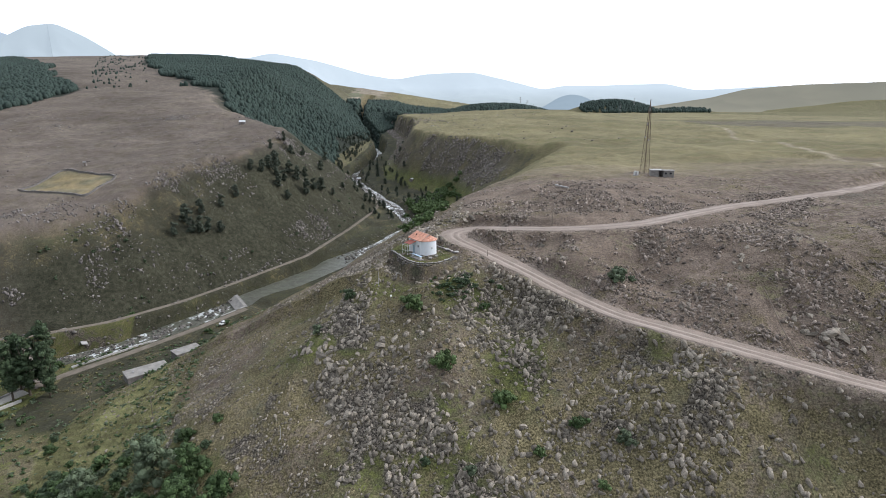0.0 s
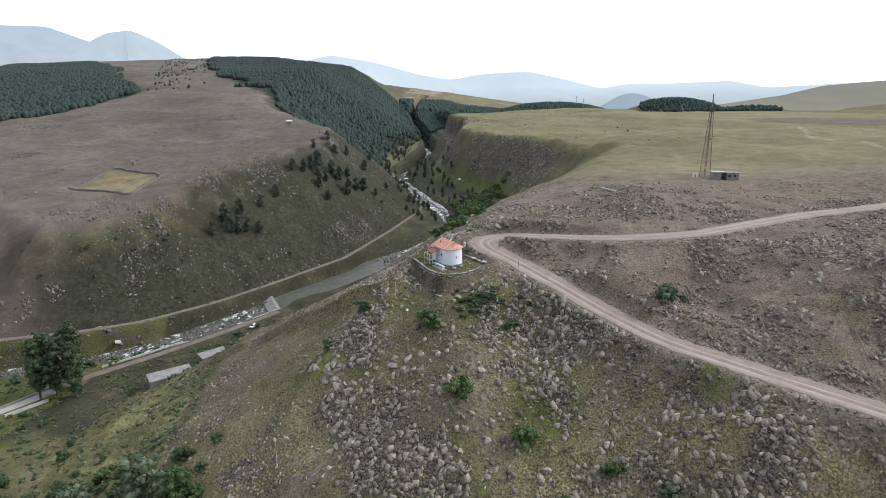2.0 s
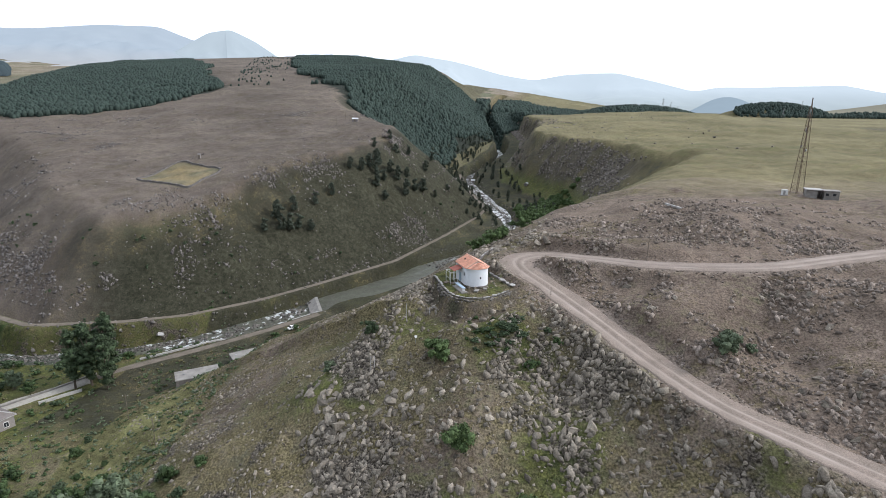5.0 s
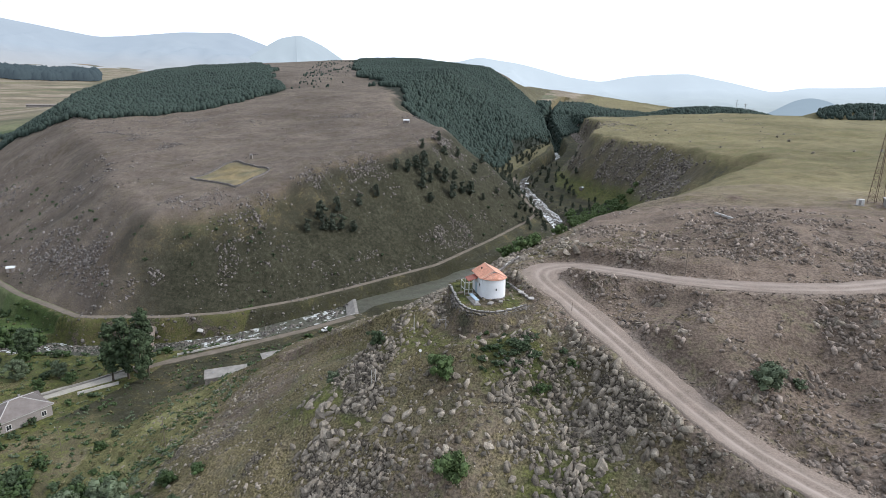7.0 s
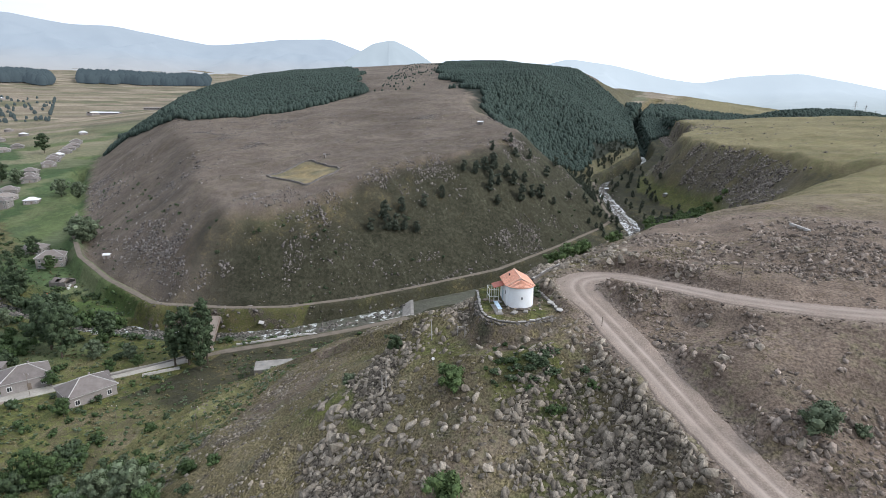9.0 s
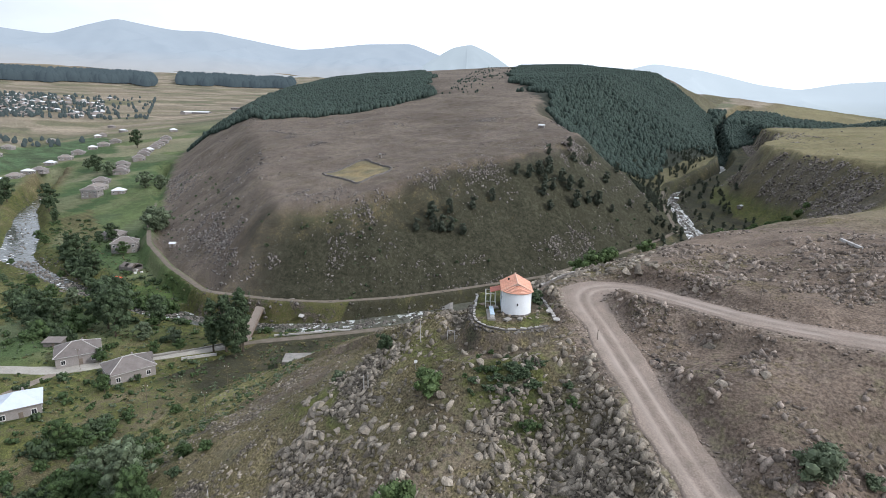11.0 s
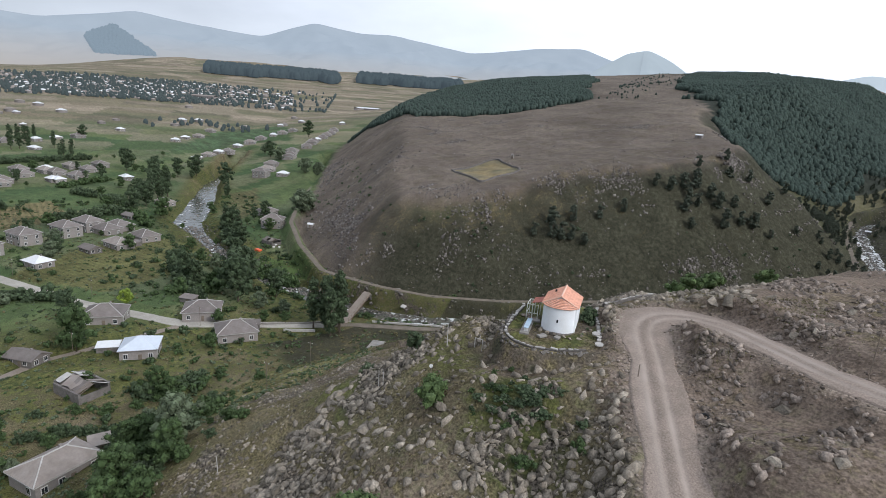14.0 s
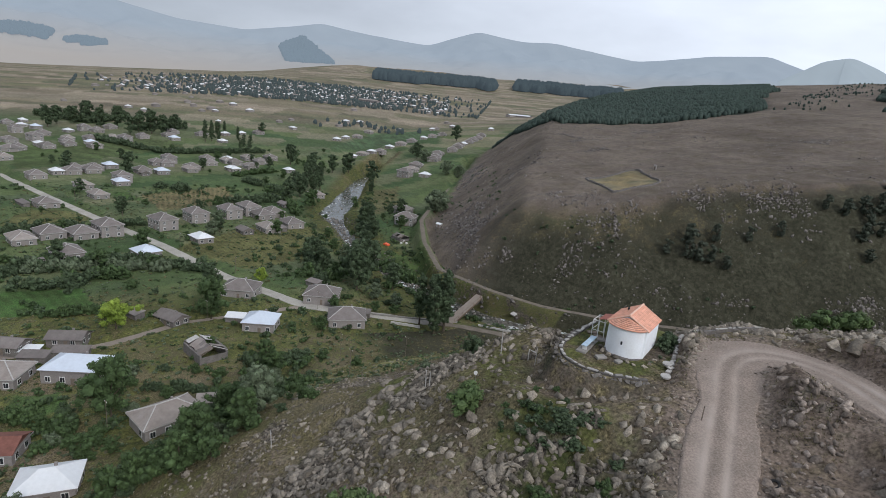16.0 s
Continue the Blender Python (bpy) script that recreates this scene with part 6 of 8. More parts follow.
for kind, x, y, s in (("broad", -146, 79, 1.5), ("broad", -84, 60, 1.6), ("lime", -137, 52, 1.3), ("lime", -183, 97, 0.75), ("small", -117, 80, 0.9), ("broad", -99, 97, 0.8),
                      ("broad", -46, 80, 0.95), ("broad", -41, 78, 0.85), ("small", -39, 83, 1.2), ("broad", -47, 88, 0.8), ("broad", -43, 71, 0.8), ("broad", -72, 86, 0.7), ("small", -55, 84, 1.1), ("small", -70, 57, 1.1), ("broad", -104, 95, 0.9), ("small", -128, 114, 1.2), ("dark", -167, 78, 1.0), ("small", -151, 122, 1.1), ("willow", -289, 78, 0.9), ("poplar", -416, 142, 1.4), ("dark", -420, 134, 1.4),
                      ("dark", -497, 158, 1.7), ("dark", -515, 180, 1.5), ("dark", -470, 155, 1.5), ("poplar", -417, 198, 0.9), ("willow", -331, 226, 1.5)):
    tree(kind, x, y, s)
for kind, x, y, s in (("poplar", -776, -135, 1.1), ("dark", -800, -110, 1.5), ("dark", -815, -100, 1.4), ("poplar", -803, -76, 1.3), ("dark", -799, -50, 1.4), ("dark", -799, -30, 1.6),
                      ("poplar", -780, -18, 1.4), ("dark", -750, 3, 1.5), ("dark", -745, 14, 1.3), ("poplar", -722, 60, 1.2), ("poplar", -727, 66, 1.2), ("poplar", -730, 75, 1.1),
                      ("poplar", -591, 93, 1.0), ("poplar", -595, 102, 0.9), ("dark", -505, 118, 1.0), ("dark", -486, 61, 0.9)):
    tree(kind, x, y, s)
r_tree = random.Random(77)
for kind, x, y, s in (("dark", -291, 166, 1.3), ("poplar", -296, 164, 1.1), ("dark", -314, 172, 1.0), ("willow", -464, 284, 1.5), ("willow", -472, 301, 1.6), ("dark", -568, 286, 1.7), ("willow", -544, 288, 1.5), ("dark", -697, 385, 2.0), ("dark", -171, 135, 1.5), ("dark", -199, 125, 1.0), ("dark", -172, 151, 1.1), ("dark", -392, 135, 1.5), ("dark", -448, 150, 2.0),
                      ("poplar", -425, 148, 1.4), ("poplar", -431, 156, 1.5), ("dark", -513, 196, 1.8), ("dark", -450, 205, 1.7), ("willow", -597, 290, 1.3), ("willow", -318, 221, 1.9), ("willow", -330, 232, 1.6), ("willow", -260, 76, 0.95),
                      ("dark", -447, 9, 1.4), ("poplar", -660, 55, 1.6), ("poplar", -666, 62, 1.5), ("poplar", -675, 69, 1.4), ("poplar", -675, 91, 1.2), ("poplar", -627, 97, 1.1), ("poplar", -624, 104, 1.1), ("dark", -762, 123, 1.4),
                      ("dark", -540, 141, 1.7), ("dark", -727, -117, 2.1), ("dark", -757, -115, 2.1), ("dark", -794, -91, 2.2), ("dark", -741, -66, 2.1), ("dark", -744, -48, 2.1), ("dark", -694, -18, 2.0), ("dark", -705, -6, 2.5),
                      ("dark", -699, 7, 1.9), ("dark", -733, 17, 1.8), ("dark", -770, -100, 2.0), ("dark", -680, -25, 1.8), ("dark", -374, 125, 1.4), ("broad", -350, 139, 1.4), ("broad", -235, 47, 1.0), ("broad", -200, 36, 1.0),
                      ("dark", -205, 20, 0.9), ("small", -200, 55, 1.3), ("broad", -260, 8, 0.7)):
    tree(kind, x, y, s)
for k in range(70):
    u, w = r_tree.uniform(-640, -230), r_tree.uniform(-90, 200)
    if float(near_line(np.array([u]), np.array([w]), STREET)[0][0]) > 9 and not in_ring(np.array([u]), np.array([w]), [(p[0], p[1]) for p in HILL_WEST])[0]:
        tree(r_tree.choice(["broad", "small", "small", "dark"]), u, w, r_tree.uniform(0.6, 1.0))
# gardens run wild below the chapel hill
HOMES = [(-133, 95), (-144, 67), (-106, 49), (-107, 31), (-79, 72), (-74, 40), (-60, 54), (-114, 78.6), (-127, 27), (-130, 41)]
for k in range(120):
    u, w = r_tree.uniform(-116, -42), r_tree.uniform(46, 100)
    edge = w - np.interp(u, [-116, -80, -42], [104, 98, 90])
    if edge < 0 and min(math.hypot(u - a, w - b) for a, b in HOMES) > 9.5 and r_tree.random() < 0.45 + 0.5 * (u > -86):
        if r_tree.random() < 0.42:
            tree(r_tree.choice(["broad", "small", "small", "willow"]), u, w, r_tree.uniform(0.55, 1.05))
        else:
            bush(u, w, r_tree.uniform(1.0, 2.3), r_tree.choice([LEAF, LEAF_DARK, LEAF, LEAF_GREY]), "overgrown green bush in a wild garden", "garden bushes")
# thickets between the gardens and the foot of the chapel hill
for k in range(50):
    t = r_tree.random()
    u, w = -94 + 42 * t + r_tree.gauss(0, 5), 108 - 26 * t + r_tree.gauss(0, 6)
    bush(u, w, r_tree.uniform(0.7, 1.8), r_tree.choice([LEAF, LEAF, LEAF_DARK, LEAF_GREY]), "dense green thicket at the foot of the slope", "thicket bushes")
for k in range(95):
    u, w = r_tree.uniform(-420, -95), r_tree.uniform(-10, 190)
    d = float(near_line(np.array([u]), np.array([w]), RIVER)[0][0])
    s = float(near_line(np.array([u]), np.array([w]), STREET)[0][0])
    if s > 6 and u > -250 and (d < 30 or r_tree.random() < 0.55) and d > 6 and not inside(np.array([u]), np.array([w]), HILL_WEST)[0]:
        bush(u, w, r_tree.uniform(1.0, 2.4), r_tree.choice([LEAF, LEAF_DARK, LEAF]), "green bush in the village gardens", "garden bushes")
# pines and shrubs on the west face
for x, y, s in ((-118.9, 271.2, 0.9), (-123.8, 263.4, 1.0), (-114.4, 275.2, 0.8), (-118.6, 289.4, 0.8), (-115.3, 303.0, 0.9), (-108.2, 328.8, 0.9), (-102.3, 337.0, 1.0), (-105.9, 348.2, 1.0), (-93.2, 349.9, 1.1),
                (-85.0, 358.6, 1.0), (-90.8, 360.9, 0.9), (-86.4, 388.2, 0.9), (-98.2, 338.5, 0.9), (-87.2, 347.0, 1.2), (-82.0, 366.2, 1.1), (-110.4, 355.2, 0.8), (-113.1, 322.6, 0.8), (-102.5, 373.7, 0.9),
                (-98.1, 387.4, 0.9), (-75.6, 372.6, 0.6), (-72.5, 394.8, 0.6), (-87.1, 407.0, 0.8), (-108.3, 378.7, 0.8), (-94.0, 328.3, 0.8), (-129.5, 257.3, 0.8), (-124.5, 277.7, 1.0), (-127.9, 266.7, 1.1),
                (-121.2, 266.8, 1.1), (-106.5, 337.9, 1.1), (-99.5, 330.4, 1.0), (-104.2, 345.0, 1.1), (-97.7, 349.1, 1.1)):
    tree("pine", x, y, 1.3 * s)
# gorge floor
for k in range(210):
    v_y = r_tree.uniform(470, 780)
    u = float(np.interp(v_y, [470, 530, 585, 640, 760], [-68, -92, -108, -101, -99])) - abs(r_tree.gauss(4, 13))
    if float(near_line(np.array([u]), np.array([v_y]), RIVER)[0][0]) > 9 and float(near_line(np.array([u]), np.array([v_y]), VALE_TRACK)[0][0]) > 4:
        tree("pine", u, v_y, r_tree.uniform(0.45, 0.95), "scattered conifer on the gorge bank")
for k in range(190):
    u, w = r_tree.uniform(-105, 15), r_tree.uniform(370, 640)
    d = float(near_line(np.array([u]), np.array([w]), RIVER)[0][0])
    if 7 < d < 45:
        tree("pine", u, w, r_tree.uniform(0.5, 1.0), "scattered conifer on the gorge floor")
for k in range(120):
    v_y = r_tree.uniform(395, 470)
    bush(-14 + (v_y - 400) * 0.18 + r_tree.gauss(0, 8), v_y, r_tree.uniform(1.6, 3.4), LEAF_BRIGHT, "bright green thicket beside the stream", "gorge bushes")
# bushes on the chapel hill
for x, y, s, m in ((-6.5, 112, 1.7, LEAF_BRIGHT), (0.2, 98.6, 1.9, LEAF_BRIGHT), (11.4, 92.4, 1.7, LEAF_BRIGHT), (38.6, 115.6, 1.7, LEAF_GREY), (-21.5, 119.8, 1.3, LEAF_DARK), (-28, 115, 1.2, LEAF_GREY), (24.5, 88, 1.1, LEAF),
                   (32, 84, 1.3, LEAF_GREY), (17, 84, 0.9, LEAF_BRIGHT), (27, 79, 0.8, LEAF_BRIGHT), (43, 119, 0.7, LEAF_GREY), (-4.0, 137.9, 1.35, LEAF_DARK), (-2.9, 136.8, 0.8, LEAF_DARK),
                   (-8, 172, 2.7, LEAF_BRIGHT), (-5, 175, 2.6, LEAF_BRIGHT), (-12, 176, 2.0, LEAF_BRIGHT), (0, 186, 2.0, LEAF_BRIGHT), (-52.7, 99.6, 1.3, LEAF), (-66, 99, 1.4, LEAF), (5, 82, 0.9, LEAF_GREY),
                   (-3, 84, 0.8, LEAF_DARK), (9, 113, 0.8, LEAF), (13, 117, 0.7, LEAF)):
    bush(x, y, 1.3 * s if y < 121 else s, m, "green bush among the stones", "bushes on the chapel hill")

for k in range(26):
    bush(r_tree.gauss(2.5, 2.8), r_tree.gauss(117.5, 2.0), r_tree.uniform(0.3, 0.6), r_tree.choice([LEAF_DARK, LEAF]), "low green scrub below the terrace", "scrub below the terrace")


def scrub_shape(seed, sprays, leaf):
    me = crown_mesh("scrub", LEAF, seed, sprays, (1.0, 0.0, 1.3, 8, 0.5), leaf)
    v = np.array([q.co[:] for q in me.vertices])
    t = []
    for q in me.polygons:
        k = q.vertices[:]
        t += [(k[0], k[i], k[i + 1]) for i in range(1, len(k) - 1)]
    bpy.data.meshes.remove(me)
    return v, np.array(t)


def hedge(line, size, mat, label, seed):
    """A hedgerow or thicket strip of overgrown bushes along a line."""
    g = np.random.default_rng(seed)
    p = np.array(line, float)
    s = np.concatenate([[0], np.cumsum(np.hypot(*(p[1:] - p[:-1]).T))])
    q = np.sort(g.uniform(0, s[-1], int(s[-1] / (size * 0.42)) + 3))
    x, y = np.interp(q, s, p[:, 0]) + g.normal(0, size * 0.45, len(q)), np.interp(q, s, p[:, 1]) + g.normal(0, size * 0.45, len(q))
    v, t = scatter(HEDGE_SHAPES, at_ground(x, y, 0.2), size * g.uniform(0.55, 1.25, len(q)), g.random(len(q)) * 6.28, g.uniform(0.8, 1.5, len(q)))
    ob = bulk("hedge", v, t, mat, label, "hedge")
    return ob


HEDGE_SHAPES = [scrub_shape(980 + k, 240, 0.17) for k in range(4)]
for line, size, mat in (([(-192, 5), (-201, 9), (-196, 19), (-209, 29), (-208, 43), (-201, 66), (-194, 75)], 2.5, LEAF_DARK), ([(-189, 27), (-188, 47)], 2.6, LEAF), ([(-197, 12), (-200, 40), (-196, 62)], 2.4, LEAF_GREY),
                        ([(-260, -14), (-267, 0), (-265, 21), (-285, 31), (-278, 42)], 2.4, LEAF_DARK), ([(-399, 31), (-388, 54)], 3.2, LEAF_DARK), ([(-441, 94), (-425, 111), (-403, 120)], 2.8, LEAF_DARK),
                        ([(-345, 78), (-355, 98), (-367, 116)], 3.0, LEAF_DARK), ([(-423, 122), (-360, 124), (-322, 126)], 2.2, LEAF), ([(-250, 126), (-222, 122), (-201, 120), (-179, 122)], 2.2, LEAF_DARK),
                        ([(-837, -156), (-783, -84), (-843, -55)], 6.0, LEAF_DARK), ([(-734, -30), (-768, 18)], 6.0, LEAF_DARK), ([(-179, 16), (-178, 29), (-185, 37)], 2.8, LEAF_DARK), ([(-463, 88), (-495, 125)], 2.6, LEAF),
                        ([(-326, 173), (-264, 159), (-236, 159)], 3.0, LEAF_DARK), ([(-192, 114), (-188, 128)], 2.6, LEAF), ([(-214, 158), (-189, 165)], 2.6, LEAF),
                        ([(-150, 30), (-152, 44), (-146, 50)], 1.8, LEAF), ([(-104, 92), (-106, 100), (-108, 108)], 1.8, LEAF_DARK), ([(-92, 88), (-84, 96), (-74, 104)], 1.6, LEAF), ([(-90, 36), (-84, 46), (-78, 52)], 1.6, LEAF),
                        ([(-96, 66), (-94, 76), (-88, 86), (-78, 92)], 1.3, LEAF_DARK), ([(-52, 66), (-46, 74), (-42, 82)], 2.0, LEAF), ([(-640, -60), (-600, -20), (-560, 20)], 3.0, LEAF_DARK), ([(-560, 20), (-580, 70), (-600, 120)], 3.0, LEAF_DARK)):
    hedge(line, size, mat, "overgrown dark green hedge between village gardens", int(abs(line[0][0]) + abs(line[0][1])))


def weeds():
    """Knee-high weeds and tussocks on the gardens, meadows and banks."""
    g = np.random.default_rng(971)
    shapes = [scrub_shape(990 + k, 16, 0.34) for k in range(4)]
    shapes = [(v * np.array([1.0, 1.0, 0.55]), t) for v, t in shapes]
    n = 26000
    x, y = -60 - 340 * g.random(n) ** 1.5, g.uniform(-40, 215, n)
    ok = ~inside(x, y, HILL_WEST) & (near_line(x, y, RIVER)[0] > 6)
    for way, gap in ((STREET, 4), (BACK_LANE, 3), (LANE, 3.5), (VALE_TRACK, 3)):
        ok &= near_line(x, y, way)[0] > gap
    ok &= land(x, y, False) < 34
    for ring, tint in PLOTS[:1]:
        ok &= ~in_ring(x, y, ring)
    ok &= g.random(n) < 0.35 + 0.6 * ease(rough(x, y, 9, 973, 3), -0.3, 0.3)
    for name, share, mat in (("green_weeds", 0.4, LEAF), ("grey_weeds", 0.35, LEAF_GREY), ("dry_weeds", 0.25, GRASS)):
        m = ok & (g.random(n) < share)
        v, t = scatter(shapes, at_ground(x[m], y[m], 0.05), g.uniform(0.3, 0.9, m.sum()), g.random(m.sum()) * 6.28)
        bulk(name, v, t, mat, "rank weeds and tussocks between the gardens", "weeds")


weeds()
tussock_shapes = [scrub_shape(970 + k, 60, 0.22) for k in range(3)]
g_flank = np.random.default_rng(977)
v, t = scatter(tussock_shapes, at_ground(*flank_shrubs, 0.1), g_flank.uniform(0.4, 1.3, len(flank_shrubs[0])), g_flank.random(len(flank_shrubs[0])) * 6.28)
bulk("flank_scrub", v, t, LEAF_DARK, "low dark scrub dotted over the hill face", "scrub")


def undergrowth():
    """Low scrub between the gardens, on the banks and at the foot of the slope, past counting."""
    g = np.random.default_rng(951)
    shapes = []
    for k in range(4):
        shapes.append(scrub_shape(960 + k, 90, 0.24))
    n = 5200
    x, y = g.uniform(-420, -48, n), g.uniform(-60, 215, n)
    street = np.minimum(near_line(x, y, STREET)[0], near_line(x, y, BACK_LANE)[0])
    river = near_line(x, y, RIVER)[0]
    ok = (street > 4) & (river > 5) & ~inside(x, y, HILL_WEST) & (near_line(x, y, LANE)[0] > 4) & (near_line(x, y, VALE_TRACK)[0] > 3)
    z = land(x, y, False)
    ok &= (z < 30) & ~in_ring(x, y, PLOTS[5][0]) & ((river > 16) | (x > -230))
    chance = ease(rough(x, y, 22, 961, 3), 0.0, 0.5) * 0.5 + 0.5 * (river < 22) + 0.35 * ((x > -112) & (y < 115))
    keep = ok & (g.random(n) < chance)
    for name, part_of, mat in (("green_scrub", 0, LEAF), ("dark_scrub", 1, LEAF_DARK)):
        m = keep & (g.random(n) < (0.55 if part_of == 0 else 0.45))
        v, t = scatter(shapes, at_ground(x[m], y[m], 0.1), g.uniform(0.7, 1.8, m.sum()), g.random(m.sum()) * 6.28)
        bulk(name, v, t, mat, "rough green scrub between gardens and river", "scrub")


undergrowth()

# ---- chapel ----
CHAPEL = (-4.85, 132.85, 64.75)
CHAPEL_TURN = 180 + 34


def chapel():
    thing = new("chapel")
    hw, back, front, eave, ridge, deep = 2.3, -3.2, 2.2, 3.75, 5.0, 1.6
    bm = bmesh.new()
    arc = [math.pi * k / 40 for k in range(1, 40)]
    outline = [(-hw, back), (hw, back), (hw, front)] + [(hw * math.cos(a) * 0.92, front + deep * math.sin(a)) for a in arc] + [(-hw, front)]
    lo = [bm.verts.new((x * 1.02, y * 1.01, -0.6)) for x, y in outline]
    hi = [bm.verts.new((x, y, eave)) for x, y in outline]
    for k in range(len(outline)):
        j = (k + 1) % len(outline)
        bm.faces.new((lo[k], lo[j], hi[j], hi[k]))
    bm.faces.new(hi)
    for yy in (back, front):
        a, b, c = bm.verts.new((-hw, yy, eave)), bm.verts.new((hw, yy, eave)), bm.verts.new((0, yy, ridge - 0.14))
        bm.faces.new((a, b, c))
    part("wall", bm, PLASTER, thing, "white limewashed wall with a rounded apse")
    # rough plinth of dark stone under the plaster
    bm = bmesh.new()
    ring = [(x * 1.05, (y - 0.3) * 1.05 + 0.3) for x, y in outline]
    lo, hi = [bm.verts.new((x, y, -0.8)) for x, y in ring], [bm.verts.new((x, y, 0.1 + 0.16 * math.sin(3 * x + 5 * y))) for x, y in ring]
    for k in range(len(ring)):
        j = (k + 1) % len(ring)
        bm.faces.new((lo[k], lo[j], hi[j], hi[k]))
    bm.faces.new(hi)
    part("plinth", bm, RUBBLE, thing, "uneven dark stone plinth")
    # nave roof
    over, slope = 0.22, (ridge - eave) / hw
    length = front - back + 0.3
    bm = bmesh.new()
    for sx in (-1, 1):
        e = (sx * (hw + over), eave - over * slope)
        slab_faces(bm, [(e[0], back - 0.15, e[1]), (e[0], front + 0.15, e[1]), (0, front + 0.15, ridge), (0, back - 0.15, ridge)][::sx], 0.1)
    roof = part("roof", bm, TILE, thing, "orange clay-tiled gable roof")
    cols, rows = 12, 7
    run = math.hypot(hw + over, ridge - eave + over * slope)
    tw, tl = length / cols, run / rows
    tile = bmesh.new()
    rings = []
    for y, lift in ((0, 0.0), (tl * 1.08, 0.045)):
        rings.append([tile.verts.new((tw * 0.52 * (k / 2 - 1), -y, lift + 0.02 + 0.075 * math.cos(math.pi * 0.5 * (k / 2 - 1)) ** 0.7 - 0.02)) for k in range(5)])
    for k in range(4):
        tile.faces.new((rings[0][k], rings[1][k], rings[1][k + 1], rings[0][k + 1]))
    tile.faces.new(rings[1])
    tile_me = bpy.data.meshes.new("roof_tile")
    tile.to_mesh(tile_me)
    tile.free()
    tile_me.materials.append(TILE)
    tilt = math.degrees(math.atan(slope))
    for side in (0, 1):
        for c in range(cols):
            for r in range(rows):
                ob = new("roof_tile", tile_me)
                ob.parent = roof
                y = back - 0.15 + (c + 0.5) * tw
                d = r * tl
                x, z = d * math.cos(math.radians(tilt)), ridge - d * math.sin(math.radians(tilt)) + 0.02
                ob.matrix_basis = pose(x if side else -x, y, z, 0, 0, 90 if side else -90) @ pose(0, 0, 0, tilt, 0, 0)
    # apse: narrow rings of tiles on a low half cone set before the gable
    apex, rim_z, wide, reach = (0, front + 0.5, ridge - 0.24), eave - 0.06, hw + 0.12, deep + 0.2
    sweep = [math.pi * (-0.16 + 1.32 * k / 28) for k in range(29)]

    def on_cone(a, f, lift=0.0):
        y = apex[1] + (front + reach * math.sin(a) - apex[1]) * f
        return wide * math.cos(a) * f, max(y, front + 0.1), apex[2] + (rim_z - apex[2]) * f + lift

    a_roof = bmesh.new()
    rim = [a_roof.verts.new(on_cone(a, 1.0)) for a in sweep]
    top = a_roof.verts.new(apex)
    for k in range(len(rim) - 1):
        a_roof.faces.new((rim[k], rim[k + 1], top))
    cone = part("apse_roof", a_roof, TILE_BED, thing, "half-round tiled apse roof with ring courses")
    rings_up = 7
    for ring_no in range(rings_up):
        f0, f1 = (ring_no + 0.16) / rings_up, (ring_no + 0.9) / rings_up
        n = 5 + ring_no * 3
        for k in range(n):
            a0 = sweep[0] + (sweep[-1] - sweep[0]) * k / n
            a1 = sweep[0] + (sweep[-1] - sweep[0]) * (k + 1) / n
            bm = bmesh.new()
            pts = [bm.verts.new(on_cone(a, f, lift + bulge)) for f, lift in ((f0, 0.02), (f1, 0.06)) for a, bulge in ((a0, 0), ((a0 + a1) / 2, 0.03), (a1, 0))]
            for q in (0, 1):
                bm.faces.new((pts[q], pts[q + 3], pts[q + 4], pts[q + 1]))
            lip = [bm.verts.new(pts[q].co - Vector((0, 0, 0.06))) for q in (3, 4, 5)]
            for q in (0, 1):
                bm.faces.new((pts[3 + q], lip[q], lip[q + 1], pts[4 + q]))
            part("roof_tile", bm, TILE, cone)
    part("ridge_tile", rod_bm([(0, back - 0.2, ridge + 0.05), (0, front + 0.2, ridge + 0.05)], 0.13, 8), TILE_PALE, thing)
    for sx in (-1, 1):
        part("verge", rod_bm([(0, front + 0.18, ridge + 0.02), (sx * (hw + over), front + 0.18, eave - over * slope + 0.05)], 0.11, 6), TILE_PALE, thing)
    # slit window in the apse, window and door on the south-west side
    slit = part("window", box_bm(0.22, 0.16, 0.42, 0.02), PANE, thing, "narrow dark slit window")
    slit.matrix_basis = pose(0.0, front + deep - 0.02, 1.9)
    side = part("window", box_bm(0.16, 0.3, 0.6, 0.02), PANE, thing, "narrow dark slit window")
    side.matrix_basis = pose(hw + 0.0, 1.2, 2.2)
    door = part("door", box_bm(0.12, 1.0, 2.1, 0.02), BLUE_PAINT, thing, "dark blue wooden door")
    door.matrix_basis = pose(hw + 0.02, -0.9, 1.0)
    vent = part("vent_pipe", rod_bm([(0, 0, -0.3), (0, 0, 0.35)], 0.14, 8), RUBBER, thing, "short black vent pipe")
    vent.matrix_basis = pose(1.2, -1.3, ridge - 1.2 * slope + 0.1)
    # porch roof over the door
    bm = bmesh.new()
    slab_faces(bm, [(hw + 1.9, -2.3, 2.75), (hw + 1.9, 0.3, 2.75), (hw, 0.3, 3.25), (hw, -2.3, 3.25)], 0.08)
    porch = part("porch_roof", bm, RED_PAINT, thing, "red-brown sheet roof over the door")
    for y in (-2.2, 0.2):
        part("post", rod_bm([(hw + 1.8, y, -0.3), (hw + 1.8, y, 2.75)], 0.06, 6), FRAME, thing)
    return thing


church = chapel()
church.matrix_world = pose(*CHAPEL, 0, 0, CHAPEL_TURN)
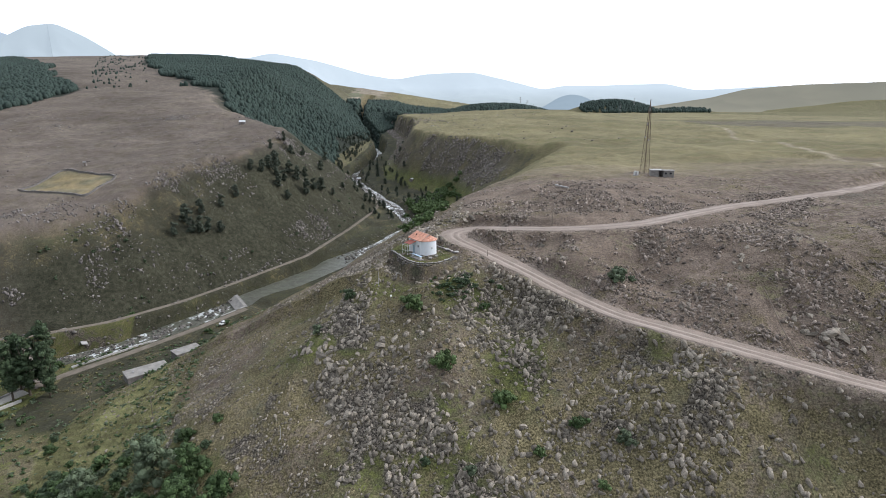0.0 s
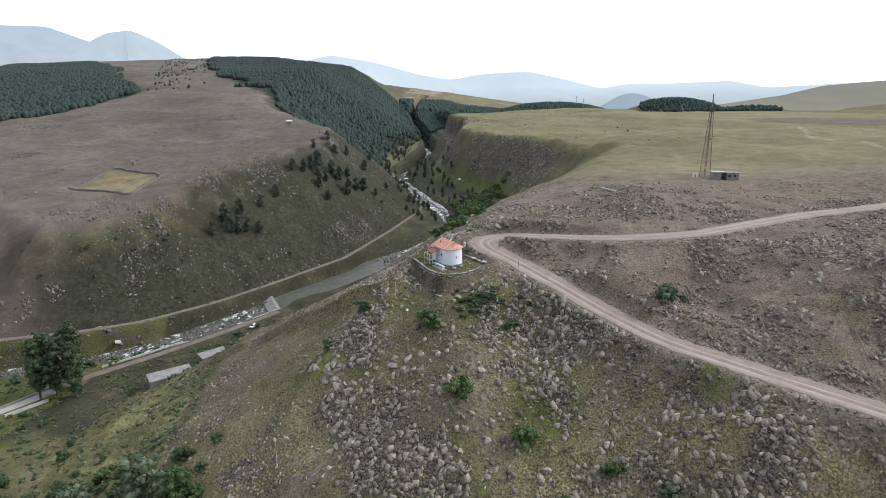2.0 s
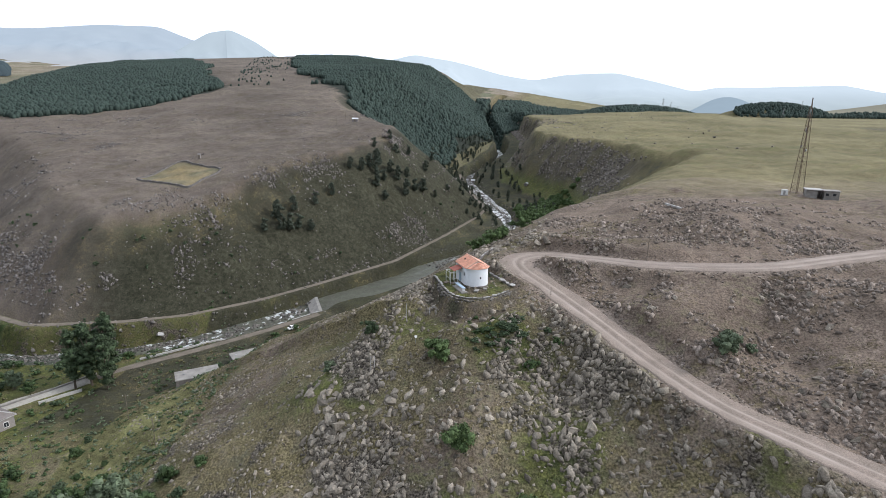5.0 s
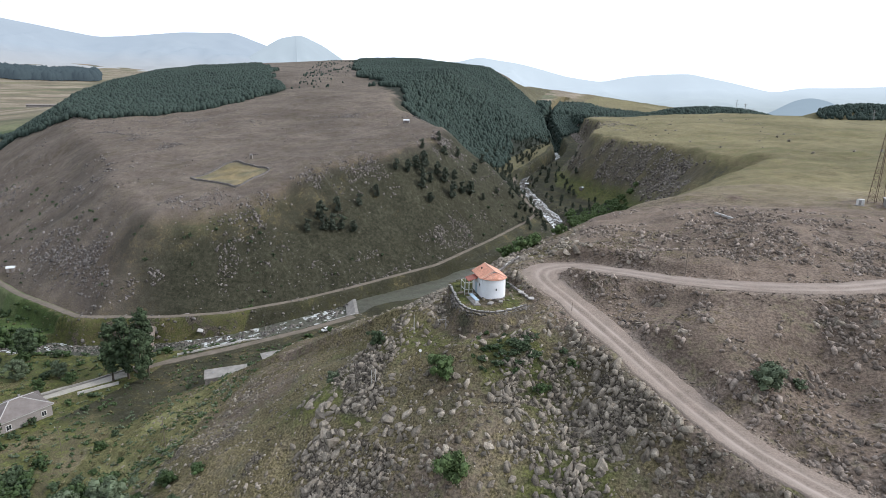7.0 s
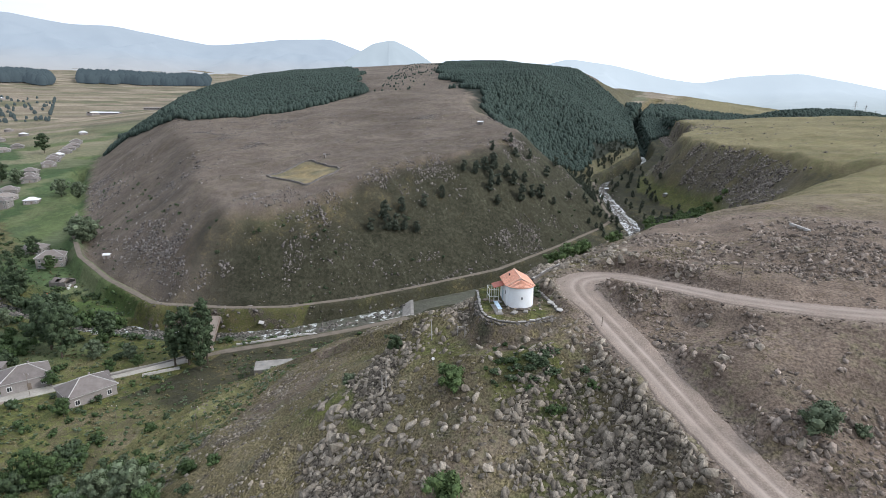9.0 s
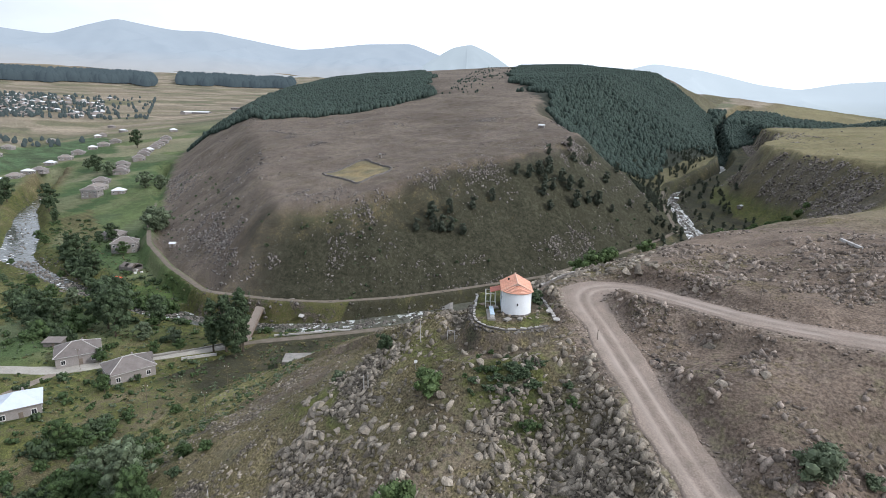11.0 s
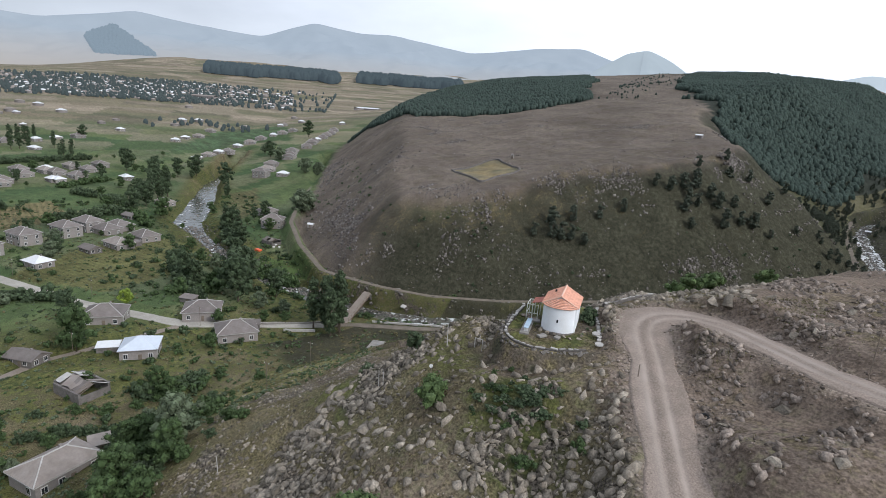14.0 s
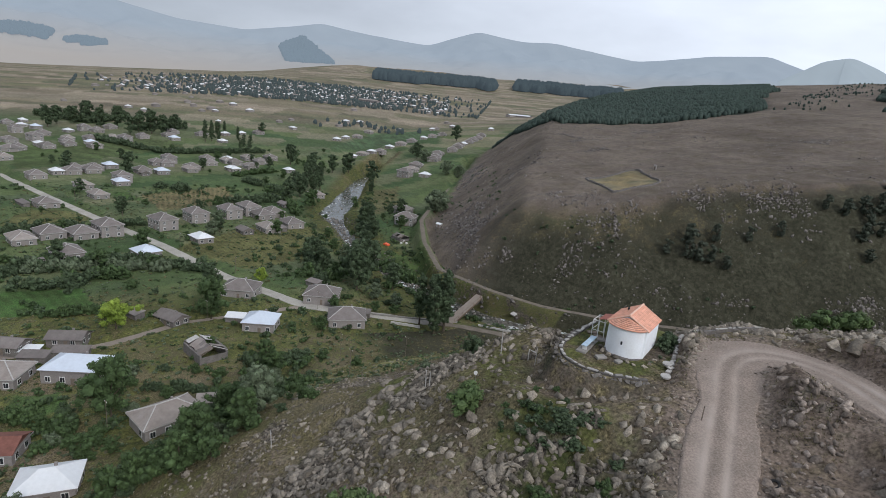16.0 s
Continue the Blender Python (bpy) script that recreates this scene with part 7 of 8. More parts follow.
tagged(church, "small white chapel with an orange tiled roof on the hilltop", "chapel")


def ground_at(x, y):
    return float(land(x, y))


def stone_wall(name, line, height, width, label, seed, cap=True, mat=RUBBLE):
    """A dry-stone wall that follows the ground: a core with single stones laid on it."""
    r = random.Random(seed)
    wall = new(name)
    c = smooth_line([(a, b, 0) for a, b in line], 0.5) if len(line) > 2 else np.stack([np.linspace(line[0][k], line[1][k], 12) if k < 2 else np.zeros(12) for k in range(3)], 1)
    t = np.gradient(c[:, :2], axis=0)
    t /= np.linalg.norm(t, axis=1)[:, None]
    bm = bmesh.new()
    prev = None
    for (x, y, _), (tx, ty) in zip(c, t):
        gz = ground_at(x, y)
        now = [bm.verts.new((x + s * -ty * width / 2 * f, y + s * tx * width / 2 * f, gz + z)) for s, z, f in ((-1, -1.2, 1.3), (-1, height, 1), (1, height, 1), (1, -1.2, 1.3))]
        if prev:
            for k in range(3):
                bm.faces.new((prev[k], prev[k + 1], now[k + 1], now[k]))
        prev = now
    part("wall_core", bm, mat, wall)
    s, k = 0.0, 0
    lengths = np.concatenate([[0], np.cumsum(np.hypot(*(c[1:, :2] - c[:-1, :2]).T))])
    while s < lengths[-1] - 0.4:
        size = r.uniform(0.6, 1.4)
        if r.random() < 0.16:
            s += size * 0.7
            continue
        q = s + size / 2
        x, y = np.interp(q, lengths, c[:, 0]), np.interp(q, lengths, c[:, 1])
        a = math.degrees(math.atan2(np.interp(q, lengths, t[:, 1]), np.interp(q, lengths, t[:, 0])))
        ob = part("coping_stone", box_bm(size * r.uniform(0.6, 0.95), width * r.uniform(0.7, 1.15), r.uniform(0.1, 0.24), 0.05), COPING if cap else DARK_ROCK, wall)
        ob.matrix_basis = pose(x + r.uniform(-0.08, 0.08), y + r.uniform(-0.08, 0.08), ground_at(x, y) + height + r.uniform(-0.05, 0.1), r.uniform(-13, 13), r.uniform(-10, 10), a + r.uniform(-20, 20))
        s += size
    return tagged(wall, label, "wall")


stone_wall("terrace_wall", [(-13.6, 134.8), (-11.2, 130.8), (-9.0, 126.6), (-7.5, 123.9), (-5.0, 122.8), (-2.4, 122.8), (-0.6, 123.6), (0.9, 125.4), (2.4, 127.9), (3.5, 130.4)], 0.2, 0.42,
           "low curved terrace wall with pale coping stones", 3, True, DARK_ROCK)
stone_wall("terrace_wall", [(3.6, 130.6), (3.3, 131.8), (0.8, 134.6), (-2.8, 138.5), (-5.4, 141.4), (-6.4, 143)], 0.35, 0.5, "low stone wall between chapel and road", 4, True, DARK_ROCK)
for x, y in ((3.4, 131.2), (1.0, 133.6)):
    disc = part("millstone", rod_bm([(0, 0, 0), (0, 0, 0.16)], 0.55, 16), COPING)
    disc.matrix_world = pose(x, y, ground_at(x, y) + 0.5, 6, 4, 0)
    tagged(disc, "pale round stone disc on the terrace wall", "stone disc", "round stones on the wall")
stone_wall("boundary_wall", [(-6.4, 143.5), (-6.2, 147), (-5.2, 151.5), (-3.5, 156)], 0.55, 0.4, "low pale wall along the bend of the road", 5)
# stones stacked below the terrace
r_wall = random.Random(9)
wall_shapes = [mesh_of("wall_stone", sv, st, DARK_ROCK) for sv, st in BOULDERS]
facing = smooth_line([(-11.6, 130.6, 0), (-9.4, 126.4, 0), (-7.8, 123.4, 0), (-5.0, 122.3, 0), (-2.3, 122.3, 0), (-0.3, 123.1, 0), (1.3, 125.1, 0), (2.9, 127.6, 0), (4.2, 130.2, 0)], 0.5)
for k, (x, y, _) in enumerate(facing):
    for h in range(3):
        ob = new("wall_stone", wall_shapes[(k + h) % len(wall_shapes)])
        s = r_wall.uniform(0.26, 0.52)
        ob.location = (x + r_wall.uniform(-0.15, 0.15), y + r_wall.uniform(-0.15, 0.15) - 0.12 * h, 64.75 + 0.04 * (y - 130) - 0.1 - 0.42 * h)
        ob.rotation_euler, ob.scale = (0, 0, r_wall.uniform(0, 6)), (s, s, s)
        tagged(ob, "rough stone of the terrace's dry retaining wall", "stone", "stones of the retaining wall")


def local(x, y, z=0.0, turn=0.0):
    """A pose beside the chapel, in its own directions."""
    return pose(*CHAPEL, 0, 0, CHAPEL_TURN) @ pose(x, y, z, 0, 0, turn)


def pergola():
    thing = new("metal_pergola")
    for x in (0, 1.6):
        for y in (0, 2.4):
            part("post", rod_bm([(x, y, -0.4), (x, y, 2.3)], 0.05, 6), FRAME, thing)
    for a, b in (((0, 0, 2.3), (1.6, 0, 2.3)), ((0, 2.4, 2.3), (1.6, 2.4, 2.3)), ((0, 0, 2.3), (0, 2.4, 2.3)), ((1.6, 0, 2.3), (1.6, 2.4, 2.3)), ((1.6, 0, 1.0), (1.6, 2.4, 1.0)), ((0, 2.4, 1.0), (1.6, 2.4, 1.0))):
        part("rail", rod_bm([a, b], 0.045, 6), FRAME, thing)
    return tagged(thing, "pale metal pergola frame beside the chapel door", "pergola")


pergola().matrix_world = local(3.3, -2.2, 0.1)


def garden_bench():
    thing = new("bench")
    part("seat", box_bm(0.72, 3.9, 0.08, 0.03, (0, 0, 0.62)), BLUE_PAINT, thing, "light blue plank top")
    for y in (-1.6, 1.6):
        part("leg", box_bm(0.55, 0.12, 0.6, 0.02, (0, y, 0.3)), FRAME, thing)
    return tagged(thing, "light blue bench table on a concrete slab", "bench")


garden_bench().matrix_world = local(4.0, 3.3, 0.05, 2)
pad = part("concrete_pad", box_bm(1.25, 4.7, 0.3, 0.04), CONCRETE)
pad.matrix_world = local(4.15, 3.4, -0.08, 2)
tagged(pad, "pale concrete pad beside the chapel", "pad")
for k, (x, y, sx, sy, mat, what) in enumerate(((4.0, -0.3, 1.5, 1.0, WOOD, "grey wooden pallet on the terrace"), (3.4, 0.4, 1.2, 0.9, CONCRETE, "broken concrete slab on the terrace"),
                                              (5.2, -1.2, 1.4, 0.9, WOOD, "weathered pallet near the terrace wall"), (1.6, 5.6, 1.3, 0.8, CONCRETE, "square stone block before the apse"),
                                              (-0.4, 5.2, 0.9, 0.7, CONCRETE, "pale stone block before the apse"))):
    ob = part("slab", box_bm(sx, sy, 0.3 if mat is CONCRETE else 0.15, 0.04), mat)
    ob.matrix_world = local(x, y, 0.12 if mat is CONCRETE else 0.1, 17 * k)
    tagged(ob, what, "slab")
for x, y in ((-3.6, 1.5), (-4.2, 0.2), (-3.4, 3.0), (-3.2, 4.2), (-2.0, 4.6), (-1.2, 4.4), (0.2, 4.3), (1.2, 4.1), (2.2, 3.4), (2.8, 2.4)):
    ob = new("terrace_stone", shared[int(abs(x * 7)) % 8])
    ob.matrix_world = local(x, y, 0.1, x * 50) @ Matrix.Diagonal((0.42, 0.42, 0.42, 1))
    tagged(ob, "pale stone lying in the chapel garden", "stone", "stones in the chapel garden")
for x, y, s in ((-4.3, -1.6, 0.55), (-4.0, 0.4, 0.3), (-3.4, 2.4, 0.22)):
    w = local(x, y).translation
    bush(w.x, w.y, s, LEAF_GREY, "small shrub against the chapel wall", "chapel garden shrubs")

# ---- mast and its hut ----
def lattice_mast():
    thing = new("lattice_mast")
    h, b, t = 28.5, 1.25, 0.28
    n = 16
    feet = [(-1, -1), (1, -1), (1, 1), (-1, 1)]

    def corner(k, z):
        w = b + (t - b) * min(1, z / (h * 0.9))
        return (feet[k][0] * w, feet[k][1] * w, z)

    for k in range(4):
        part("leg", rod_bm([corner(k, -0.3), corner(k, h * 0.9)], 0.085, 5), RUSTY, thing)
    for i in range(n):
        z0, z1 = h * 0.9 * i / n, h * 0.9 * (i + 1) / n
        for k in range(4):
            j = (k + 1) % 4
            part("brace", rod_bm([corner(k, z0), corner(j, z1)], 0.04, 4), RUSTY, thing)
            part("brace", rod_bm([corner(k, z1), corner(j, z1)], 0.035, 4), RUSTY, thing)
    part("spire", rod_bm([(0, 0, h * 0.88), (0, 0, h)], 0.16, 6), RUSTY, thing)
    for z, a in ((13.0, 0.3), (14.2, 2.2), (19.0, 1.2), (24.6, 4.0), (26.2, 0.8)):
        ant = part("antenna", box_bm(0.5, 0.35, 1.3 if z > 15 else 0.7, 0.05), STEEL, thing, "pale aerial panel")
        ant.matrix_basis = pose(math.cos(a) * 0.9, math.sin(a) * 0.9, z, 0, 0, math.degrees(a))
    part("arm", rod_bm([(0, 0, 13.6), (2.6, -0.6, 13.9)], 0.05, 5), RUSTY, thing)
    return tagged(thing, "tall rusty lattice mast with small aerials", "mast")


def pylon(x, y, turn):
    """A far power-line tower: four legs that draw together, three cross-arms and a peak."""
    thing = new("power_pylon")
    h = 26.0
    for sx, sy in ((-1, -1), (1, -1), (1, 1), (-1, 1)):
        part("leg", rod_bm([(sx * 2.6, sy * 2.6, -1), (sx * 0.6, sy * 0.6, h * 0.62), (sx * 0.25, sy * 0.25, h)], 0.16, 4, 0.7), STEEL, thing)
    for z, w in ((h * 0.64, 5.0), (h * 0.78, 4.2), (h * 0.92, 3.2)):
        part("crossarm", rod_bm([(-w, 0, z), (0, 0, z + 0.5), (w, 0, z)], 0.15, 4), STEEL, thing)
    for z0, z1 in ((2, 7), (7, 12), (12, 16)):
        for sx in (-1, 1):
            w0, w1 = 2.6 - z0 * 0.125, 2.6 - z1 * 0.125
            part("brace", rod_bm([(-sx * w0, -w0, z0), (sx * w1, -w1, z1)], 0.09, 4), STEEL, thing)
    thing.matrix_world = pose(x, y, float(land(x, y)), 0, 0, turn)
    return tagged(thing, "grey steel power pylon on the wooded rise", "pylon", "power pylons")


for x, y in ((176, 1290), (196, 1320), (214, 1345), (560, 1660), (470, 1500)):
    pylon(x, y, 25)
lattice_mast().matrix_world = pose(80.5, 219.5, ground_at(80.5, 219.5), 0, 0, 20)


def mast_hut():
    thing = new("hut")
    for x, w in ((-2.4, 2.9), (2.7, 3.9)):
        part("wall", box_bm(w, 3.4, 2.9, 0.05, (x, 0, 1.1)), CONCRETE, thing)
    part("wall", box_bm(1.5, 0.3, 2.9, 0.03, (0.0, 1.4, 1.1)), RUBBLE, thing, "dark back wall of the doorway")
    part("roof", box_bm(4.4, 4.0, 0.28, 0.05, (-1.9, 0, 2.72)), CAP, thing, "pale flat concrete roof")
    part("roof", box_bm(4.3, 3.8, 0.25, 0.05, (2.8, 0, 2.55)), CONCRETE, thing)
    for x in (1.6, 3.4):
        part("window", box_bm(0.8, 0.1, 0.7, 0.02, (x, -1.72, 1.5)), PANE, thing)
    return tagged(thing, "small flat-roofed concrete hut below the mast", "hut")


mast_hut().matrix_world = pose(85, 214.5, ground_at(85, 214.5), 0, 0, -8)
cab = new("equipment_cabinet")
part("body", box_bm(1.5, 1.2, 1.7, 0.05, (0, 0, 0.95)), FRAME, cab)
part("door", box_bm(0.6, 0.06, 1.3, 0.02, (-0.33, -0.62, 0.95)), STEEL, cab)
part("plinth", box_bm(1.9, 1.6, 0.3, 0.04, (0, 0, 0.05)), CONCRETE, cab)
cab.matrix_world = pose(76.2, 216.5, ground_at(76.2, 216.5), 0, 0, 10)
tagged(cab, "white equipment cabinet beside the mast", "cabinet")
beam = part("concrete_beam", box_bm(5.6, 0.5, 0.5, 0.05), CAP)
beam.matrix_world = pose(37.9, 173.9, ground_at(37.9, 173.9) + 0.25, 0, 3, -56)
tagged(beam, "pale concrete beam lying on bare earth", "beam")


def pole(x, y, height, label="thin wooden pole beside the road", lean=0.0, cross=False, mat=WOOD):
    thing = new("utility_pole")
    part("pole", rod_bm([(0, 0, -0.5), (0, 0, height)], 0.07, 6, 0.75), mat, thing)
    if cross:
        part("crossarm", rod_bm([(-0.7, 0, height - 0.5), (0.7, 0, height - 0.5)], 0.05, 5), mat, thing)
        for k in (-0.6, 0.6):
            part("insulator", rod_bm([(k, 0, height - 0.5), (k, 0, height - 0.25)], 0.05, 5), FRAME, thing)
    thing.matrix_world = pose(x, y, ground_at(x, y), lean, 0, 30)
    return tagged(thing, label, "pole", "utility poles")


for x, y, h in ((10.9, 129.0, 1.7), (32.3, 114.0, 4.6), (28.9, 141.6, 5.6), (94.7, 163.2, 5), (40.6, 154.7, 5)):
    pole(x, y, h)
for x, y in ((-183, 416), (-159, 407), (-163, 432), (-223, 374), (-252, 375), (-228, 394), (-170, 428), (-152, 431)):
    pole(x, y, 6.0, "grey pole on the bare hilltop")
for x, y in ((-151, 116), (-196, 87), (-238, 62), (-286, 30), (-340, -4), (-400, -43), (-140, 78), (-79, 60), (-66, 111), (-108, 117), (-96, 134), (-187, 191)):
    pole(x, y, 7.5, "wooden utility pole with a crossarm", 0, True)
fallen = part("fallen_pole", rod_bm([(66.8, 108.2, ground_at(66.8, 108.2) + 0.4), (66.4, 100, ground_at(66.4, 100) + 0.5), (66.2, 93.9, ground_at(66.2, 93.9) + 0.25)], 0.09, 6), WOOD)
tagged(fallen, "long dark pole lying down the bank", "pole")

# ---- pen, hilltop hut and river works ----
stone_wall("pen_wall", PEN + PEN[:1], 0.7, 1.0, "low tumbled stone wall round a dry grass pen", 12, False)


def small_hut(x, y, turn, size, roof_mat, label):
    thing = new("hut")
    part("wall", box_bm(size, size * 0.7, 2.3, 0.03, (0, 0, 0.95)), TUFF, thing)
    bm = bmesh.new()
    h = size * 0.5 + 0.2
    for s in (-1, 1):
        slab_faces(bm, [(-h, s * h * 0.8, 2.05), (h, s * h * 0.8, 2.05), (h, 0, 2.9), (-h, 0, 2.9)][::s], 0.08)
    part("roof", bm, roof_mat, thing)
    part("door", box_bm(0.9, 0.08, 1.8, 0.02, (0, -size * 0.35 - 0.03, 0.9)), WOOD, thing)
    thing.matrix_world = pose(x, y, ground_at(x, y), 0, 0, turn)
    return tagged(thing, label, "hut")


small_hut(-152, 425, 10, 4.2, WHITE_TIN, "small hut with a white roof on the hilltop")
small_hut(-266, 206, 40, 3.4, WHITE_TIN, "small white-roofed hut at the hill's foot")
small_hut(-197, 303, 20, 1.3, TUFF, "tiny pale stone shelter at the corner of the pen")
small_hut(-86, 560, 20, 3.5, WHITE_TIN, "small white-roofed hut beside the gorge stream")
small_hut(-30, 520, 70, 3.5, WHITE_TIN, "small pale hut on the gorge floor")


def weir():
    thing = new("weir")
    bm = bmesh.new()
    # across, along the stream
    prof = [(0.0, -2.0), (0.0, 1.1), (1.3, 1.1), (4.8, -0.6), (4.8, -2.5)]
    rings = []
    for s in (-14.0, 13.0):
        rings.append([bm.verts.new((a, s, z)) for a, z in prof])
    for k in range(len(prof)):
        j = (k + 1) % len(prof)
        bm.faces.new((rings[0][k], rings[0][j], rings[1][j], rings[1][k]))
    bm.faces.new(rings[0])
    bm.faces.new(rings[1][::-1])
    part("apron", bm, CONCRETE, thing, "sloping concrete apron")
    for s in (-14.4, 13.4):
        part("abutment", box_bm(6.5, 0.8, 4.2, 0.06, (2.4, s, 0.3)), CONCRETE, thing)
    part("parapet", box_bm(8.5, 1.4, 1.1, 0.06, (1.0, -15.4, 2.4)), RUBBLE, thing)
    thing.matrix_world = pose(-91.5, 236.0, 13.6, 0, 0, 213)
    return tagged(thing, "concrete weir across the river with a sloping apron", "weir")


weir()
for x, y, z, lx, ly, turn in ((-95, 160, 0.0, 12.5, 6.5, 42), (-90.5, 178, 0.0, 9.0, 5.5, 48)):
    tank = new("water_tank")
    part("cover", box_bm(lx, ly, 0.3, 0.05, (0, 0, 0.95)), CONCRETE, tank, "flat pale concrete cover")
    part("wall", box_bm(lx - 0.3, ly - 0.3, 2.6, 0.03, (0, 0, -0.45)), RUBBLE, tank)
    part("hatch", box_bm(0.7, 0.7, 0.15, 0.03, (-lx * 0.3, 0.4, 1.15)), STEEL, tank)
    tank.matrix_world = pose(x, y, max(ground_at(x + dx, y + dy) for dx in (-3, 0, 3) for dy in (-2, 0, 2)) - 0.3, 0, 0, turn)
    tagged(tank, "sunken water tank with a flat concrete cover", "tank", "water tanks")


def low_wall(name, line, height, width, material, label, lift=0.0):
    """A continuous wall on the ground."""
    c = smooth_line([(a, b, 0) for a, b in line], 1.0)
    t = np.gradient(c[:, :2], axis=0)
    t /= np.linalg.norm(t, axis=1)[:, None]
    bm, prev = bmesh.new(), None
    for (x, y, _), (tx, ty) in zip(c, t):
        gz = ground_at(x, y) + lift
        now = [bm.verts.new((x - s * ty * width / 2, y + s * tx * width / 2, gz + z)) for s, z in ((-1, -1.0), (-1, height), (1, height), (1, -1.0))]
        if prev:
            for k in range(3):
                bm.faces.new((prev[k], prev[k + 1], now[k + 1], now[k]))
        else:
            bm.faces.new(now)
        prev = now
    bm.faces.new(prev[::-1])
    return tagged(part(name, bm, material), label, "wall")


low_wall("channel_wall", [(-129, 172), (-117, 186), (-104, 203), (-92, 220), (-87, 228)], 0.65, 0.45, CAP, "pale concrete channel wall along the river lane")
low_wall("street_wall", [(-132, 160), (-137, 147), (-142, 136), (-147, 128)], 0.7, 0.5, CONCRETE, "grey concrete wall along the street")
low_wall("garden_wall", [(-134, 139), (-130, 146), (-127, 151)], 0.9, 0.4, CAP, "pale broken garden wall")


def bridge():
    thing = new("bridge")
    part("deck", box_bm(34, 3.4, 0.5, 0.05, (0, 0, -0.1)), DIRT, thing, "dusty deck")
    for s in (-1, 1):
        part("girder", box_bm(33, 0.3, 0.9, 0.03, (0, s * 1.5, -0.6)), RUSTY, thing)
        part("rail", rod_bm([(-15, s * 1.65, 1.05), (15, s * 1.65, 1.05)], 0.05, 5), RUSTY, thing)
        for k in range(9):
            part("rail_post", rod_bm([(-15 + 3.75 * k, s * 1.65, 0), (-15 + 3.75 * k, s * 1.65, 1.05)], 0.05, 5), RUSTY, thing)
    for x in (-14, 14):
        part("abutment", box_bm(2.0, 4.2, 4.0, 0.05, (x, 0, -2.3)), CONCRETE, thing)
    a, b = Vector((-129, 160, 13.9)), Vector((-155, 186.5, 16.2))
    way = b - a
    thing.matrix_world = pose(*((a + b) / 2), 0, -math.degrees(math.atan2(way.z, way.xy.length)), math.degrees(math.atan2(way.y, way.x)))
    return tagged(thing, "narrow bridge with a dusty deck over the river", "bridge")


bridge()
dropped = part("concrete_slab", box_bm(6.5, 2.0, 0.4, 0.05), CAP)
dropped.matrix_world = pose(-137, 193, ground_at(-137, 193) + 0.3, 14, 4, 130)
tagged(dropped, "pale slab lying aslant on the river bank", "slab")


def parked_car(x, y, turn):
    thing = new("car")
    prof = [(-2.05, 0.35), (-2.1, 0.8), (-1.5, 0.92), (-0.95, 1.42), (0.55, 1.45), (1.15, 0.95), (1.95, 0.82), (2.1, 0.5), (2.05, 0.3)]
    bm = bmesh.new()
    rings = []
    for s in (-1, 1):
        rings.append([bm.verts.new((px, s * (0.82 if pz < 1.0 else 0.66), pz)) for px, pz in prof])
    for k in range(len(prof)):
        j = (k + 1) % len(prof)
        bm.faces.new((rings[0][k], rings[0][j], rings[1][j], rings[1][k]))
    bm.faces.new(rings[0])
    bm.faces.new(rings[1][::-1])
    bmesh.ops.recalc_face_normals(bm, faces=bm.faces[:])
    part("body", bm, WHITE_CAR, thing)
    for s in (-1, 1):
        bm = bmesh.new()
        bm.faces.new([bm.verts.new((px, s * (0.84 if pz < 1.1 else 0.70), pz)) for px, pz in ((-1.2, 0.98), (-0.85, 1.36), (0.5, 1.38), (0.95, 0.98))])
        part("side_window", bm, PANE, thing)
        for x0 in (-1.3, 1.3):
            wheel = part("wheel", rod_bm([(0, -0.1, 0), (0, 0.1, 0)], 0.31, 14), RUBBER, thing)
            wheel.matrix_basis = pose(x0, s * 0.76, 0.31)
    for a, b in (((0.62, 1.40), (1.12, 0.99)), ((-1.02, 1.38), (-1.5, 0.97))):
        bm = bmesh.new()
        o = 0.03 if a[0] > 0 else -0.03
        bm.faces.new([bm.verts.new((a[0] + o, -0.6, a[1])), bm.verts.new((a[0] + o, 0.6, a[1])), bm.verts.new((b[0] + o, 0.72, b[1])), bm.verts.new((b[0] + o, -0.72, b[1]))])
        part("windscreen", bm, PANE, thing)
    thing.matrix_world = pose(x, y, ground_at(x, y) + 0.02, 0, 0, turn)
    return tagged(thing, "white saloon car parked beside the river lane", "car")


parked_car(-88.5, 207, 58)

# ---- things at the foot of the west hill ----
def ruined_house(x, y, turn, label):
    r = random.Random(int(-x))
    thing = new("ruined_house")
    for px, py, sx, sy, h in ((0, -3, 9, 0.5, 2.3), (0, 3, 9, 0.5, 2.6), (-4.3, 0, 0.5, 6, 2.8), (4.3, 0, 0.5, 6, 1.6)):
        part("wall", box_bm(sx, sy, h + 1, 0.05, (px, py, h / 2 - 0.5)), RUBBLE, thing)
    for k in range(10):
        sheet_bm = box_bm(r.uniform(1.6, 2.6), r.uniform(2.6, 3.6), 0.06)
        ob = part("roof_sheet", sheet_bm, r.choice([SLATE, TAN, CAP]), thing)
        s = r.choice((-1, 1))
        ob.matrix_basis = pose(-3.6 + 0.85 * k, s * 1.5, 3.1 + r.uniform(-0.25, 0.15), s * -24 + r.uniform(-7, 7), r.uniform(-8, 8), r.uniform(-12, 12))
    for k in range(4):
        part("rafter", rod_bm([(3.2 + 0.5 * k, -3, 2.4), (3.2 + 0.5 * k, 0, 3.7)], 0.07, 5), WOOD, thing)
    thing.matrix_world = pose(x, y, ground_at(x, y), 0, 0, turn)
    return tagged(thing, label, "house", "ruined houses")


